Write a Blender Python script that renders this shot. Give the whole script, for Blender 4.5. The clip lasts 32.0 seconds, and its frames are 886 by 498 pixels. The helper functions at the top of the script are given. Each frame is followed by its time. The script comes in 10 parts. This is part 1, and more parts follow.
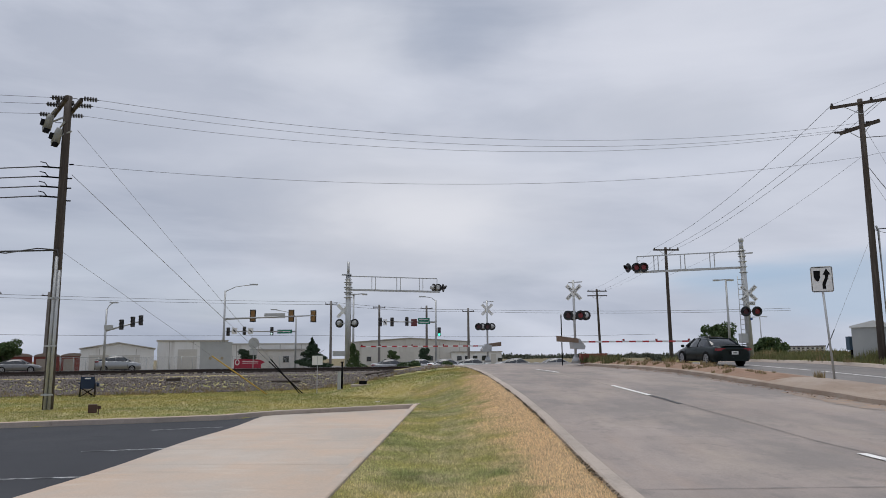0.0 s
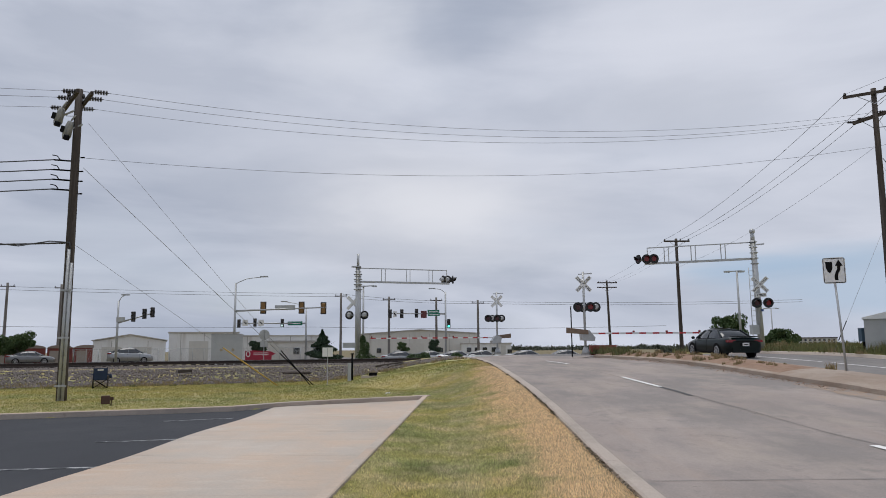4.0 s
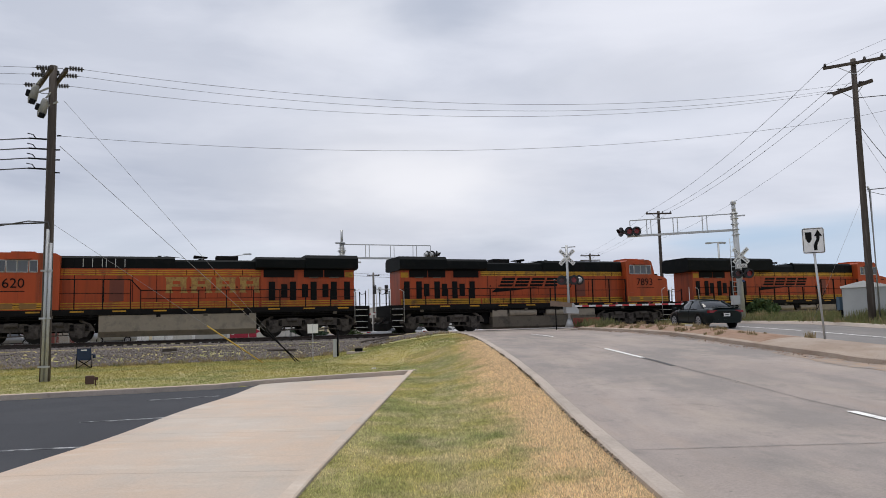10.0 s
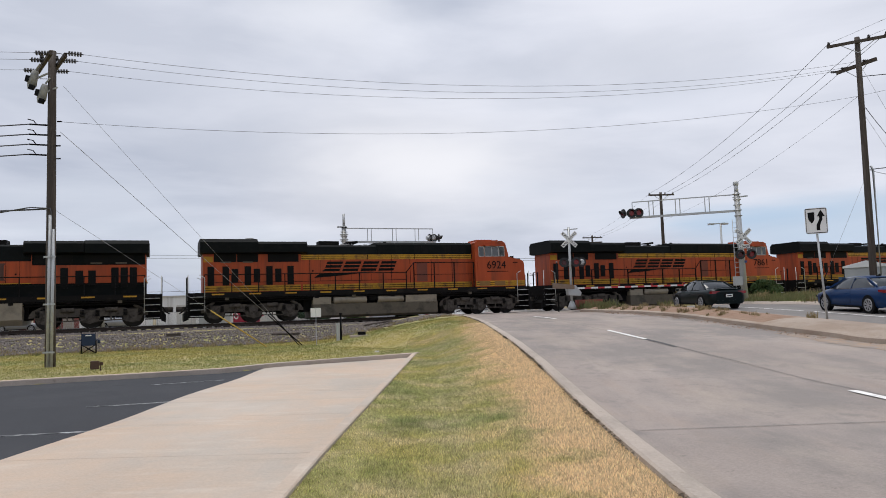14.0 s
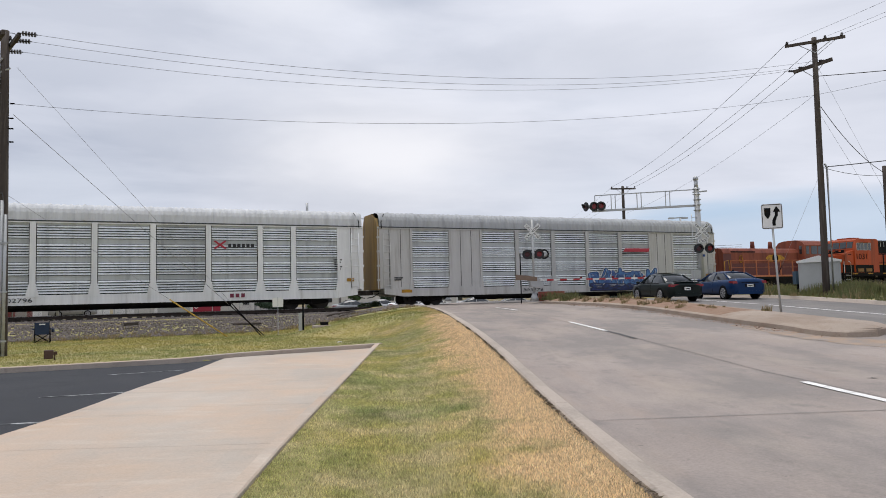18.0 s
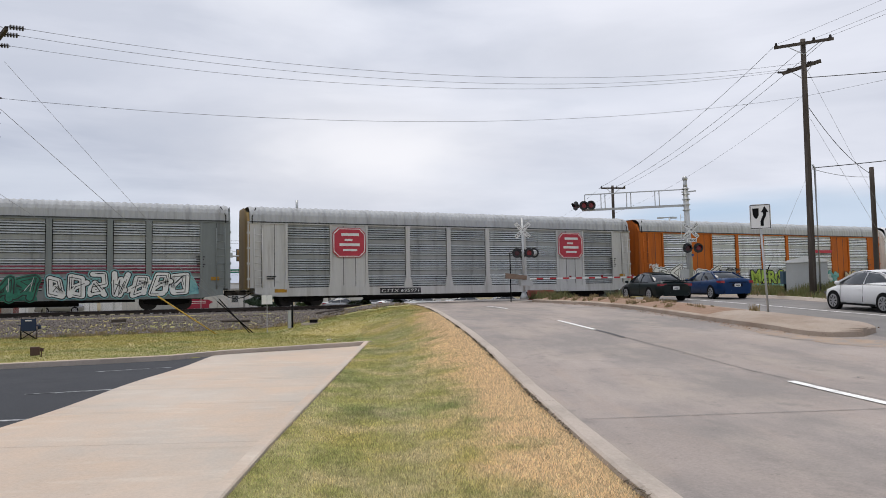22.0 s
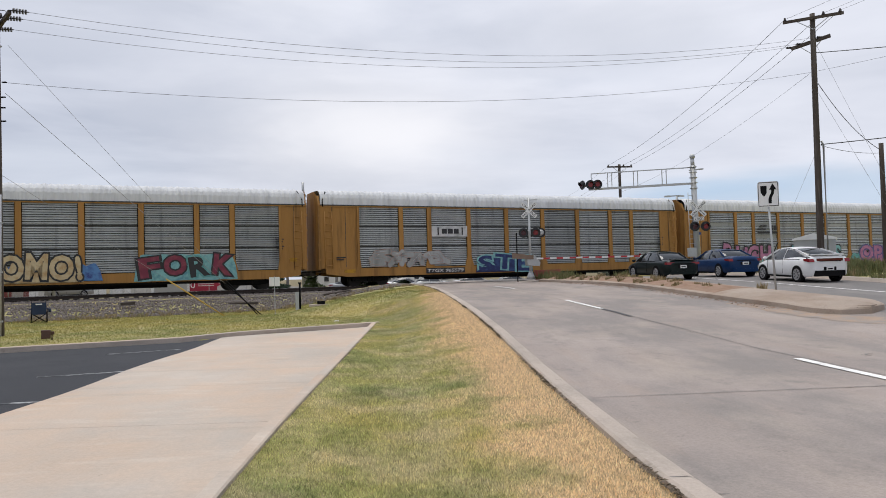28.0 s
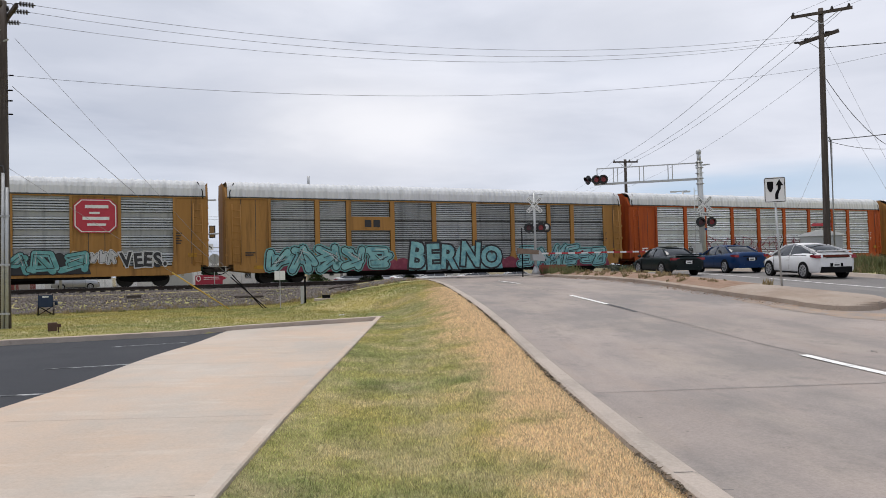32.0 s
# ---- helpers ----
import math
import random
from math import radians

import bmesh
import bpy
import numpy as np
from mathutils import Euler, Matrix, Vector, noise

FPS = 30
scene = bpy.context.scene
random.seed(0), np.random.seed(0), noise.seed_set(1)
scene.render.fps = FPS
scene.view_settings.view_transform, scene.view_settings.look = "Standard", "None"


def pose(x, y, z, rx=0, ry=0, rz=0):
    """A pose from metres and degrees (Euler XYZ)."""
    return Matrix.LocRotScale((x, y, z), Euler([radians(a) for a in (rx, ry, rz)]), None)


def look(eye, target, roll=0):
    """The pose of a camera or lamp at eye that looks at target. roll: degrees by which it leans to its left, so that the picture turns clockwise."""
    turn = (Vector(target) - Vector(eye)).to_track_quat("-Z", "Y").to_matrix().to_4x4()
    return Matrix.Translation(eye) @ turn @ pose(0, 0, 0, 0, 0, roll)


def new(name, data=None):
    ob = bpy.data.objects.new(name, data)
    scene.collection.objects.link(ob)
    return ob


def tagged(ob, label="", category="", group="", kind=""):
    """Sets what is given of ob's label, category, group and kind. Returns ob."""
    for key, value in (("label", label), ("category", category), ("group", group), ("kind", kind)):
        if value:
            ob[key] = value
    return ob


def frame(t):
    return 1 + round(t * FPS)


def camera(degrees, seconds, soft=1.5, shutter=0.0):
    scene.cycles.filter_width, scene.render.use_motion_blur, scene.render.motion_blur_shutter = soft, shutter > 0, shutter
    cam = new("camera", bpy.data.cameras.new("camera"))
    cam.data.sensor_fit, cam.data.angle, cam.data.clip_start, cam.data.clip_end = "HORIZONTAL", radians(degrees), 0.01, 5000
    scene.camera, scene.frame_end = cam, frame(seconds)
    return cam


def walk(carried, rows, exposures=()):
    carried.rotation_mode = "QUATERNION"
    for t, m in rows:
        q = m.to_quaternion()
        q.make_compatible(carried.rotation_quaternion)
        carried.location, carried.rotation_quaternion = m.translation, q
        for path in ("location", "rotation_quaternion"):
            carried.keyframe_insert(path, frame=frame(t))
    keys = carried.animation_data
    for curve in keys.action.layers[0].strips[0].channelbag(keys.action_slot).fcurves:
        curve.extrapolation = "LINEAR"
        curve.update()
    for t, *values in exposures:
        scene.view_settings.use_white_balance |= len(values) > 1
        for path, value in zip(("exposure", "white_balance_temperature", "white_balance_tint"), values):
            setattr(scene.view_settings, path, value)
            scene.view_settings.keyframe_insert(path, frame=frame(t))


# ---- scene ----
cam = camera(63.6, 32.0, 0.9)
EYE = (0.0, 0.0, 1.6)
# seconds, heading to the left, pitch up, lean, in degrees: a hand-held camera that stands still and turns
PATH = [
    (0, -0.00, 8.628, -0.53),
    (0.5, 0.13, 8.653, -0.51),
    (1, 0.14, 8.679, -0.48),
    (1.5, 0.17, 8.646, -0.47),
    (2, 0.22, 8.608, -0.43),
    (2.5, 0.27, 8.518, -0.36),
    (3, 0.38, 8.379, -0.30),
    (3.5, 0.56, 8.237, -0.38),
    (5.5, 1.28, 7.239, -1.00),
    (6, 1.21, 7.229, -1.13),
    (6.5, 1.13, 7.276, -1.25),
    (7, 0.99, 7.265, -1.33),
    (7.5, 0.91, 7.162, -1.42),
    (8, 0.75, 6.904, -1.48),
    (8.5, 0.53, 6.592, -1.51),
    (9, 0.17, 6.348, -1.52),
    (9.5, -0.23, 6.110, -1.43),
    (10, -0.49, 5.960, -1.43),
    (10.5, -0.58, 5.753, -1.38),
    (11, -0.53, 5.496, -1.37),
    (11.5, -0.43, 5.262, -1.42),
    (12, -0.34, 5.058, -1.47),
    (12.5, -0.25, 4.971, -1.58),
    (13, -0.22, 4.883, -1.65),
    (13.5, -0.21, 4.780, -1.78),
    (14, -0.28, 4.611, -1.85),
    (14.5, -0.67, 4.374, -1.86),
    (16.5, -2.81, 3.734, -1.63),
    (17, -2.95, 3.754, -1.65),
    (17.5, -3.09, 3.760, -1.55),
    (18, -3.15, 3.799, -1.42),
    (18.5, -3.25, 3.907, -1.33),
    (19, -3.37, 4.018, -1.17),
    (19.5, -3.53, 4.208, -1.13),
    (20, -3.65, 4.338, -0.96),
    (20.5, -3.76, 4.378, -0.93),
    (21, -3.86, 4.255, -0.90),
    (21.5, -3.93, 3.986, -1.01),
    (22, -3.95, 3.636, -1.14),
    (22.5, -3.96, 3.312, -1.24),
    (23, -3.94, 3.036, -1.35),
    (23.5, -3.83, 2.808, -1.42),
    (24, -3.70, 2.595, -1.46),
    (24.5, -3.57, 2.352, -1.46),
    (25, -3.37, 2.114, -1.49),
    (25.5, -3.22, 1.878, -1.51),
    (27.5, -3.30, 1.982, -1.68),
    (28, -3.39, 2.090, -1.61),
    (28.5, -3.41, 2.149, -1.58),
    (29, -3.41, 2.156, -1.54),
    (29.5, -3.32, 2.135, -1.55),
    (30, -3.25, 2.066, -1.56),
    (30.5, -3.18, 1.913, -1.49),
    (31, -3.11, 1.761, -1.43),
    (31.5, -3.02, 1.697, -1.41),
    (32, -2.97, 1.666, -1.35),
]


def aim(yaw, pitch, lean):
    a, b = radians(yaw), radians(pitch)
    way = Vector((-math.sin(a) * math.cos(b), math.cos(a) * math.cos(b), math.sin(b)))
    return look(EYE, Vector(EYE) + way * 2, lean)


walk(cam, [(t, aim(a, b, c)) for t, a, b, c in PATH], [(0, -0.26, 6330, 10), (3.5, -0.25, 6330, 10), (6, -0.24, 6350, 10), (7, -0.22, 6370, 10), (9, -0.01, 6440, 10), (13, 0.04, 6470, 10), (19, 0.07, 6490, 10), (32, 0.1, 6500, 10)])

# ---- light: a bright overcast sky with thin places in the cloud ----
world = bpy.data.worlds.new("world")
scene.world = world
world.use_nodes = True
wt = world.node_tree
wt.nodes.clear()


def wn(kind, **kw):
    n = wt.nodes.new(kind)
    for k, v in kw.items():
        n.inputs[k].default_value = v
    return n


w_out, w_bg = wn("ShaderNodeOutputWorld"), wn("ShaderNodeBackground", Strength=1.0)
w_sky = wn("ShaderNodeTexSky")
w_sky.sky_type, w_sky.sun_disc = "NISHITA", False
w_sky.sun_elevation, w_sky.sun_rotation = radians(82), radians(-50)
w_gain = wn("ShaderNodeVectorMath")
w_gain.operation = "SCALE"
w_gain.inputs["Scale"].default_value = 0.095
w_co = wn("ShaderNodeTexCoord")
w_map = wn("ShaderNodeMapping")
w_map.inputs["Scale"].default_value = (1.0, 1.0, 4.2)
w_map.inputs["Location"].default_value = (0.35, 0.1, 0.15)
w_n1 = wn("ShaderNodeTexNoise", Scale=2.6, Detail=6.0, Roughness=0.52, Distortion=0.35)
w_r1 = wn("ShaderNodeValToRGB")
w_r1.color_ramp.elements[0].position, w_r1.color_ramp.elements[0].color = 0.34, (0.45, 0.495, 0.60, 1)
w_r1.color_ramp.elements[1].position, w_r1.color_ramp.elements[1].color = 0.66, (0.745, 0.775, 0.87, 1)
w_n2 = wn("ShaderNodeTexNoise", Scale=1.3, Detail=3.0, Roughness=0.5)
w_r2 = wn("ShaderNodeValToRGB")
w_r2.color_ramp.elements[0].position, w_r2.color_ramp.elements[0].color = 0.62, (1, 1, 1, 1)
w_r2.color_ramp.elements[1].position, w_r2.color_ramp.elements[1].color = 0.82, (0.45, 0.45, 0.45, 1)
w_mix = wn("ShaderNodeMixRGB")
L = wt.links.new
L(w_co.outputs["Generated"], w_map.inputs["Vector"])
L(w_map.outputs[0], w_n1.inputs["Vector"])
L(w_map.outputs[0], w_n2.inputs["Vector"])
L(w_n1.outputs["Fac"], w_r1.inputs["Fac"])
L(w_n2.outputs["Fac"], w_r2.inputs["Fac"])
L(w_sky.outputs[0], w_gain.inputs[0])
L(w_r2.outputs[0], w_mix.inputs["Fac"])
L(w_gain.outputs[0], w_mix.inputs["Color1"])
L(w_r1.outputs[0], w_mix.inputs["Color2"])


def cloud_patch(last, way, stretch, r0, r1, colour, amount):
    """A soft, ragged field of the cloud cover round one direction."""
    mp = wn("ShaderNodeMapping")
    mp.inputs["Scale"].default_value = stretch
    nz = wn("ShaderNodeTexNoise", Scale=5.0, Detail=4.0, Roughness=0.55)
    off, ds, mr, mx = wn("ShaderNodeVectorMath"), wn("ShaderNodeVectorMath"), wn("ShaderNodeMapRange"), wn("ShaderNodeMixRGB")
    off.operation, ds.operation, mr.interpolation_type = "MULTIPLY_ADD", "DISTANCE", "SMOOTHERSTEP"
    off.inputs[1].default_value = (0.22, 0.22, 0.22)
    L(w_co.outputs["Generated"], mp.inputs["Vector"])
    L(mp.outputs[0], nz.inputs["Vector"])
    L(nz.outputs["Color"], off.inputs[0])
    L(mp.outputs[0], off.inputs[2])
    L(off.outputs[0], ds.inputs[0])
    ds.inputs[1].default_value = tuple(a * b + 0.11 for a, b in zip(way, stretch))
    mr.inputs["From Min"].default_value, mr.inputs["From Max"].default_value = r1, r0
    mr.inputs["To Max"].default_value = amount
    L(ds.outputs["Value"], mr.inputs["Value"])
    L(mr.outputs[0], mx.inputs["Fac"])
    L(last, mx.inputs["Color1"])
    mx.inputs["Color2"].default_value = (*colour, 1)
    return mx.outputs[0]


w_all = cloud_patch(w_mix.outputs[0], (-0.05, 0.97, 0.2), (1, 1, 2.2), 0.02, 0.42, (0.86, 0.86, 0.9), 0.55)
w_all = cloud_patch(w_all, (0.45, 0.82, 0.34), (1, 1, 1.3), 0.1, 0.6, (0.77, 0.785, 0.86), 0.45)
w_all = cloud_patch(w_all, (0.04, 0.907, 0.425), (1.3, 1, 2.4), 0.0, 0.2, (0.44, 0.49, 0.60), 0.6)
w_all = cloud_patch(w_all, (0.53, 0.845, 0.08), (0.8, 1, 4.2), 0.08, 0.27, (0.46, 0.60, 0.76), 0.6)
w_all = cloud_patch(w_all, (-0.122, 0.907, 0.404), (1.0, 1, 1.6), 0.0, 0.20, (0.88, 0.895, 0.95), 0.6)
w_all = cloud_patch(w_all, (-0.030, 0.981, 0.194), (0.9, 1, 2.6), 0.0, 0.22, (0.90, 0.90, 0.94), 0.75)
w_all = cloud_patch(w_all, (0.296, 0.862, 0.410), (0.9, 1, 1.5), 0.0, 0.24, (0.84, 0.855, 0.93), 0.65)
w_all = cloud_patch(w_all, (-0.329, 0.882, 0.337), (0.8, 1, 2.2), 0.0, 0.45, (0.74, 0.76, 0.84), 0.45)
w_all = cloud_patch(w_all, (0.296, 0.904, 0.308), (0.8, 1, 3.0), 0.0, 0.20, (0.57, 0.60, 0.68), 0.5)
w_all = cloud_patch(w_all, (-0.105, 0.984, 0.143), (0.8, 1, 4.5), 0.0, 0.20, (0.58, 0.61, 0.69), 0.5)
w_all = cloud_patch(w_all, (-0.448, 0.882, 0.146), (0.8, 1, 3.5), 0.0, 0.20, (0.60, 0.65, 0.74), 0.5)
w_all = cloud_patch(w_all, (0.396, 0.912, 0.106), (0.7, 1, 5.5), 0.02, 0.16, (0.43, 0.58, 0.76), 0.55)
L(w_all, w_bg.inputs["Color"])
L(w_bg.outputs[0], w_out.inputs["Surface"])

sun_data = bpy.data.lights.new("sun", "SUN")
sun_data.energy, sun_data.angle, sun_data.color = 1.8, radians(38), (1.0, 0.95, 0.885)
sun = new("sun", sun_data)
sun.matrix_world = look((0, 0, 60), (6, -5, 0))

# ---- materials ----
MATS = {}


def mat(name, colour, rough=0.6, metal=0.0, spread=0.12, size=3.0, fine=40.0, bump=0.0, second=None, amount=0.5, spec=0.5, per_piece=0.0, streak=False, emit=None):
    """A surface: colour with grain at two scales, an optional second colour in patches, relief, and variation from piece to piece."""
    if name in MATS:
        return MATS[name]
    m = bpy.data.materials.new(name)
    m.use_nodes = True
    nt = m.node_tree
    b = nt.nodes["Principled BSDF"]
    b.inputs["Roughness"].default_value = rough
    b.inputs["Metallic"].default_value = metal
    b.inputs["Specular IOR Level"].default_value = spec
    add, link = nt.nodes.new, nt.links.new
    co = add("ShaderNodeTexCoord")
    src = co.outputs["Object"]
    if streak:
        mp = add("ShaderNodeMapping")
        mp.inputs["Scale"].default_value = (1.0, 1.0, 0.09)
        link(src, mp.inputs["Vector"])
        src = mp.outputs[0]
    big, small = add("ShaderNodeTexNoise"), add("ShaderNodeTexNoise")
    big.inputs["Scale"].default_value, big.inputs["Detail"].default_value = 1.0 / size * 2.0, 4.0
    small.inputs["Scale"].default_value, small.inputs["Detail"].default_value = fine, 3.0
    link(src, big.inputs["Vector"])
    link(src, small.inputs["Vector"])
    c = Vector(colour)
    r1, r2 = add("ShaderNodeValToRGB"), add("ShaderNodeValToRGB")
    for r, f in ((r1, 1.0), (r2, 0.7)):
        e = r.color_ramp.elements
        e[0].position, e[1].position = 0.32, 0.68
        a, d = c * (1 - spread * f), c * (1 + spread * f)
        e[0].color, e[1].color = (*a, 1), (*d, 1)
    link(big.outputs["Fac"], r1.inputs["Fac"])
    link(small.outputs["Fac"], r2.inputs["Fac"])
    mx = add("ShaderNodeMixRGB")
    mx.inputs["Fac"].default_value = 0.45
    link(r1.outputs[0], mx.inputs["Color1"])
    link(r2.outputs[0], mx.inputs["Color2"])
    last = mx.outputs[0]
    if second:
        n3, r3, m3 = add("ShaderNodeTexNoise"), add("ShaderNodeValToRGB"), add("ShaderNodeMixRGB")
        n3.inputs["Scale"].default_value, n3.inputs["Detail"].default_value, n3.inputs["Roughness"].default_value = 1.3 / size * 2, 6.0, 0.65
        e = r3.color_ramp.elements
        e[0].position, e[1].position = 0.62 - 0.3 * amount, 0.82 - 0.3 * amount
        m3.inputs["Color2"].default_value = (*second, 1)
        link(src, n3.inputs["Vector"])
        link(n3.outputs["Fac"], r3.inputs["Fac"])
        link(r3.outputs[0], m3.inputs["Fac"])
        link(last, m3.inputs["Color1"])
        last = m3.outputs[0]
    if per_piece:
        oi, hs, mr = add("ShaderNodeObjectInfo"), add("ShaderNodeHueSaturation"), add("ShaderNodeMapRange")
        mr.inputs["To Min"].default_value, mr.inputs["To Max"].default_value = 1 - per_piece, 1 + per_piece
        link(oi.outputs["Random"], mr.inputs["Value"])
        link(mr.outputs[0], hs.inputs["Value"])
        link(last, hs.inputs["Color"])
        last = hs.outputs[0]
    link(last, b.inputs["Base Color"])
    if bump:
        bp = add("ShaderNodeBump")
        bp.inputs["Strength"].default_value, bp.inputs["Distance"].default_value = 0.6, bump
        link(small.outputs["Fac"], bp.inputs["Height"])
        link(bp.outputs[0], b.inputs["Normal"])
    if emit:
        b.inputs["Emission Color"].default_value = (*emit[:3], 1)
        b.inputs["Emission Strength"].default_value = emit[3]
    MATS[name] = m
    return m


def glass(name, tint, rough=0.02):
    m = mat(name, tint, rough, 0.0, 0.03, 2.0, 10.0, spec=0.9)
    return m


def grass_material(name, green, straw, per_blade, vary=(0.45, 1.45)):
    """Mown grass: greens in patches, straw-dry patches, and a dry strip along the kerb."""
    m = bpy.data.materials.new(name)
    m.use_nodes = True
    nt = m.node_tree
    b = nt.nodes["Principled BSDF"]
    b.inputs["Roughness"].default_value, b.inputs["Specular IOR Level"].default_value = 0.9, 0.15
    add, link = nt.nodes.new, nt.links.new
    co, sx = add("ShaderNodeTexCoord"), add("ShaderNodeSeparateXYZ")
    link(co.outputs["Object"], sx.inputs[0])

    def tex(scale, detail=4.0, rough=0.6):
        n = add("ShaderNodeTexNoise")
        n.inputs["Scale"].default_value, n.inputs["Detail"].default_value, n.inputs["Roughness"].default_value = scale, detail, rough
        link(co.outputs["Object"], n.inputs["Vector"])
        return n.outputs["Fac"]

    def ramp(src, p0, p1, c0=(0, 0, 0, 1), c1=(1, 1, 1, 1)):
        r = add("ShaderNodeValToRGB")
        e = r.color_ramp.elements
        e[0].position, e[1].position, e[0].color, e[1].color = p0, p1, c0, c1
        link(src, r.inputs["Fac"])
        return r.outputs[0]

    def math_(op, a, b_):
        n = add("ShaderNodeMath")
        n.operation = op
        for k, v in enumerate((a, b_)):
            if isinstance(v, (int, float)):
                n.inputs[k].default_value = v
            else:
                link(v, n.inputs[k])
        return n.outputs[0]

    def mix(f, a, b_):
        n = add("ShaderNodeMixRGB")
        for k, v in ((0, f), (1, a), (2, b_)):
            if isinstance(v, tuple):
                n.inputs[k].default_value = v
            elif isinstance(v, (int, float)):
                n.inputs[k].default_value = v
            else:
                link(v, n.inputs[k])
        return n.outputs[0]

    g = Vector(green)
    base = ramp(tex(0.9), 0.3, 0.7, (*(g * 0.72), 1), (*(g * 1.25), 1))
    base = mix(ramp(tex(0.22, 3.0), 0.42, 0.62), base, (green[0] * 1.45, green[1] * 1.2, green[2] * 1.1, 1))
    rut = add("ShaderNodeMapRange")
    rut.interpolation_type = "SMOOTHSTEP"
    rut.inputs["From Min"].default_value, rut.inputs["From Max"].default_value = 0.55, 0.05
    link(math_("ABSOLUTE", math_("SUBTRACT", math_("ADD", sx.outputs["X"], math_("MULTIPLY", math_("SUBTRACT", tex(0.8, 3.0), 0.5), 1.2)), 0.12), 0.0), rut.inputs["Value"])
    base = mix(math_("MULTIPLY", math_("MULTIPLY", rut.outputs[0], ramp(tex(1.1, 4.0), 0.3, 0.6)), 0.5), base, (straw[0] * 0.75, straw[1] * 0.82, straw[2] * 0.8, 1))
    clump = add("ShaderNodeMixRGB")
    clump.blend_type, clump.inputs[0].default_value = "MULTIPLY", 1.0
    link(base, clump.inputs[1])
    link(ramp(tex(7.0, 5.0, 0.7), 0.35, 0.65, (0.70, 0.74, 0.66, 1), (1.15, 1.12, 1.15, 1)), clump.inputs[2])
    base = clump.outputs[0]
    patch = math_("MULTIPLY", ramp(tex(1.1, 6.0, 0.7), 0.46, 0.66), 0.62)
    base = mix(patch, base, (*straw, 1))
    edge = add("ShaderNodeMapRange")
    edge.inputs["From Min"].default_value, edge.inputs["From Max"].default_value = 0.55, 1.25
    link(math_("ADD", sx.outputs["X"], math_("MULTIPLY", math_("SUBTRACT", tex(0.9, 6.0, 0.68), 0.5), 3.2)), edge.inputs["Value"])
    far = add("ShaderNodeMapRange")
    far.inputs["From Min"].default_value, far.inputs["From Max"].default_value = 4.0, 2.2
    link(sx.outputs["X"], far.inputs["Value"])
    base = mix(math_("MULTIPLY", math_("MULTIPLY", edge.outputs[0], far.outputs[0]), 0.9), base, (straw[0] * 1.04, straw[1] * 0.97, straw[2] * 0.95, 1))
    if per_blade:
        ge, hs, mr = add("ShaderNodeNewGeometry"), add("ShaderNodeHueSaturation"), add("ShaderNodeMapRange")
        mr.inputs["To Min"].default_value, mr.inputs["To Max"].default_value = vary
        link(ge.outputs["Random Per Island"], mr.inputs["Value"])
        link(mr.outputs[0], hs.inputs["Value"])
        link(base, hs.inputs["Color"])
        base = hs.outputs[0]
        tr, ms = add("ShaderNodeBsdfTranslucent"), add("ShaderNodeMixShader")
        ms.inputs[0].default_value = 0.4
        link(base, tr.inputs["Color"])
        link(b.outputs[0], ms.inputs[1])
        link(tr.outputs[0], ms.inputs[2])
        link(ms.outputs[0], nt.nodes["Material Output"].inputs["Surface"])
    else:
        base = mix(0.2, base, ramp(tex(42.0, 3.0, 0.75), 0.34, 0.66, (*(g * 0.4), 1), (*(Vector(straw) * 0.8), 1)))
        bp = add("ShaderNodeBump")
        bp.inputs["Strength"].default_value, bp.inputs["Distance"].default_value = 0.8, 0.03
        link(tex(38.0, 4.0, 0.7), bp.inputs["Height"])
        link(bp.outputs[0], b.inputs["Normal"])
    link(base, b.inputs["Base Color"])
    return m


GRASS_SOIL = grass_material("grass_soil", (0.315, 0.315, 0.125), (0.62, 0.51, 0.31), False)
GRASS_BLADE = grass_material("grass_blade", (0.48, 0.51, 0.235), (0.87, 0.735, 0.50), True)
LAWN_BLADE = grass_material("lawn_blade", (0.315, 0.33, 0.118), (0.44, 0.375, 0.185), True, (0.8, 1.2))


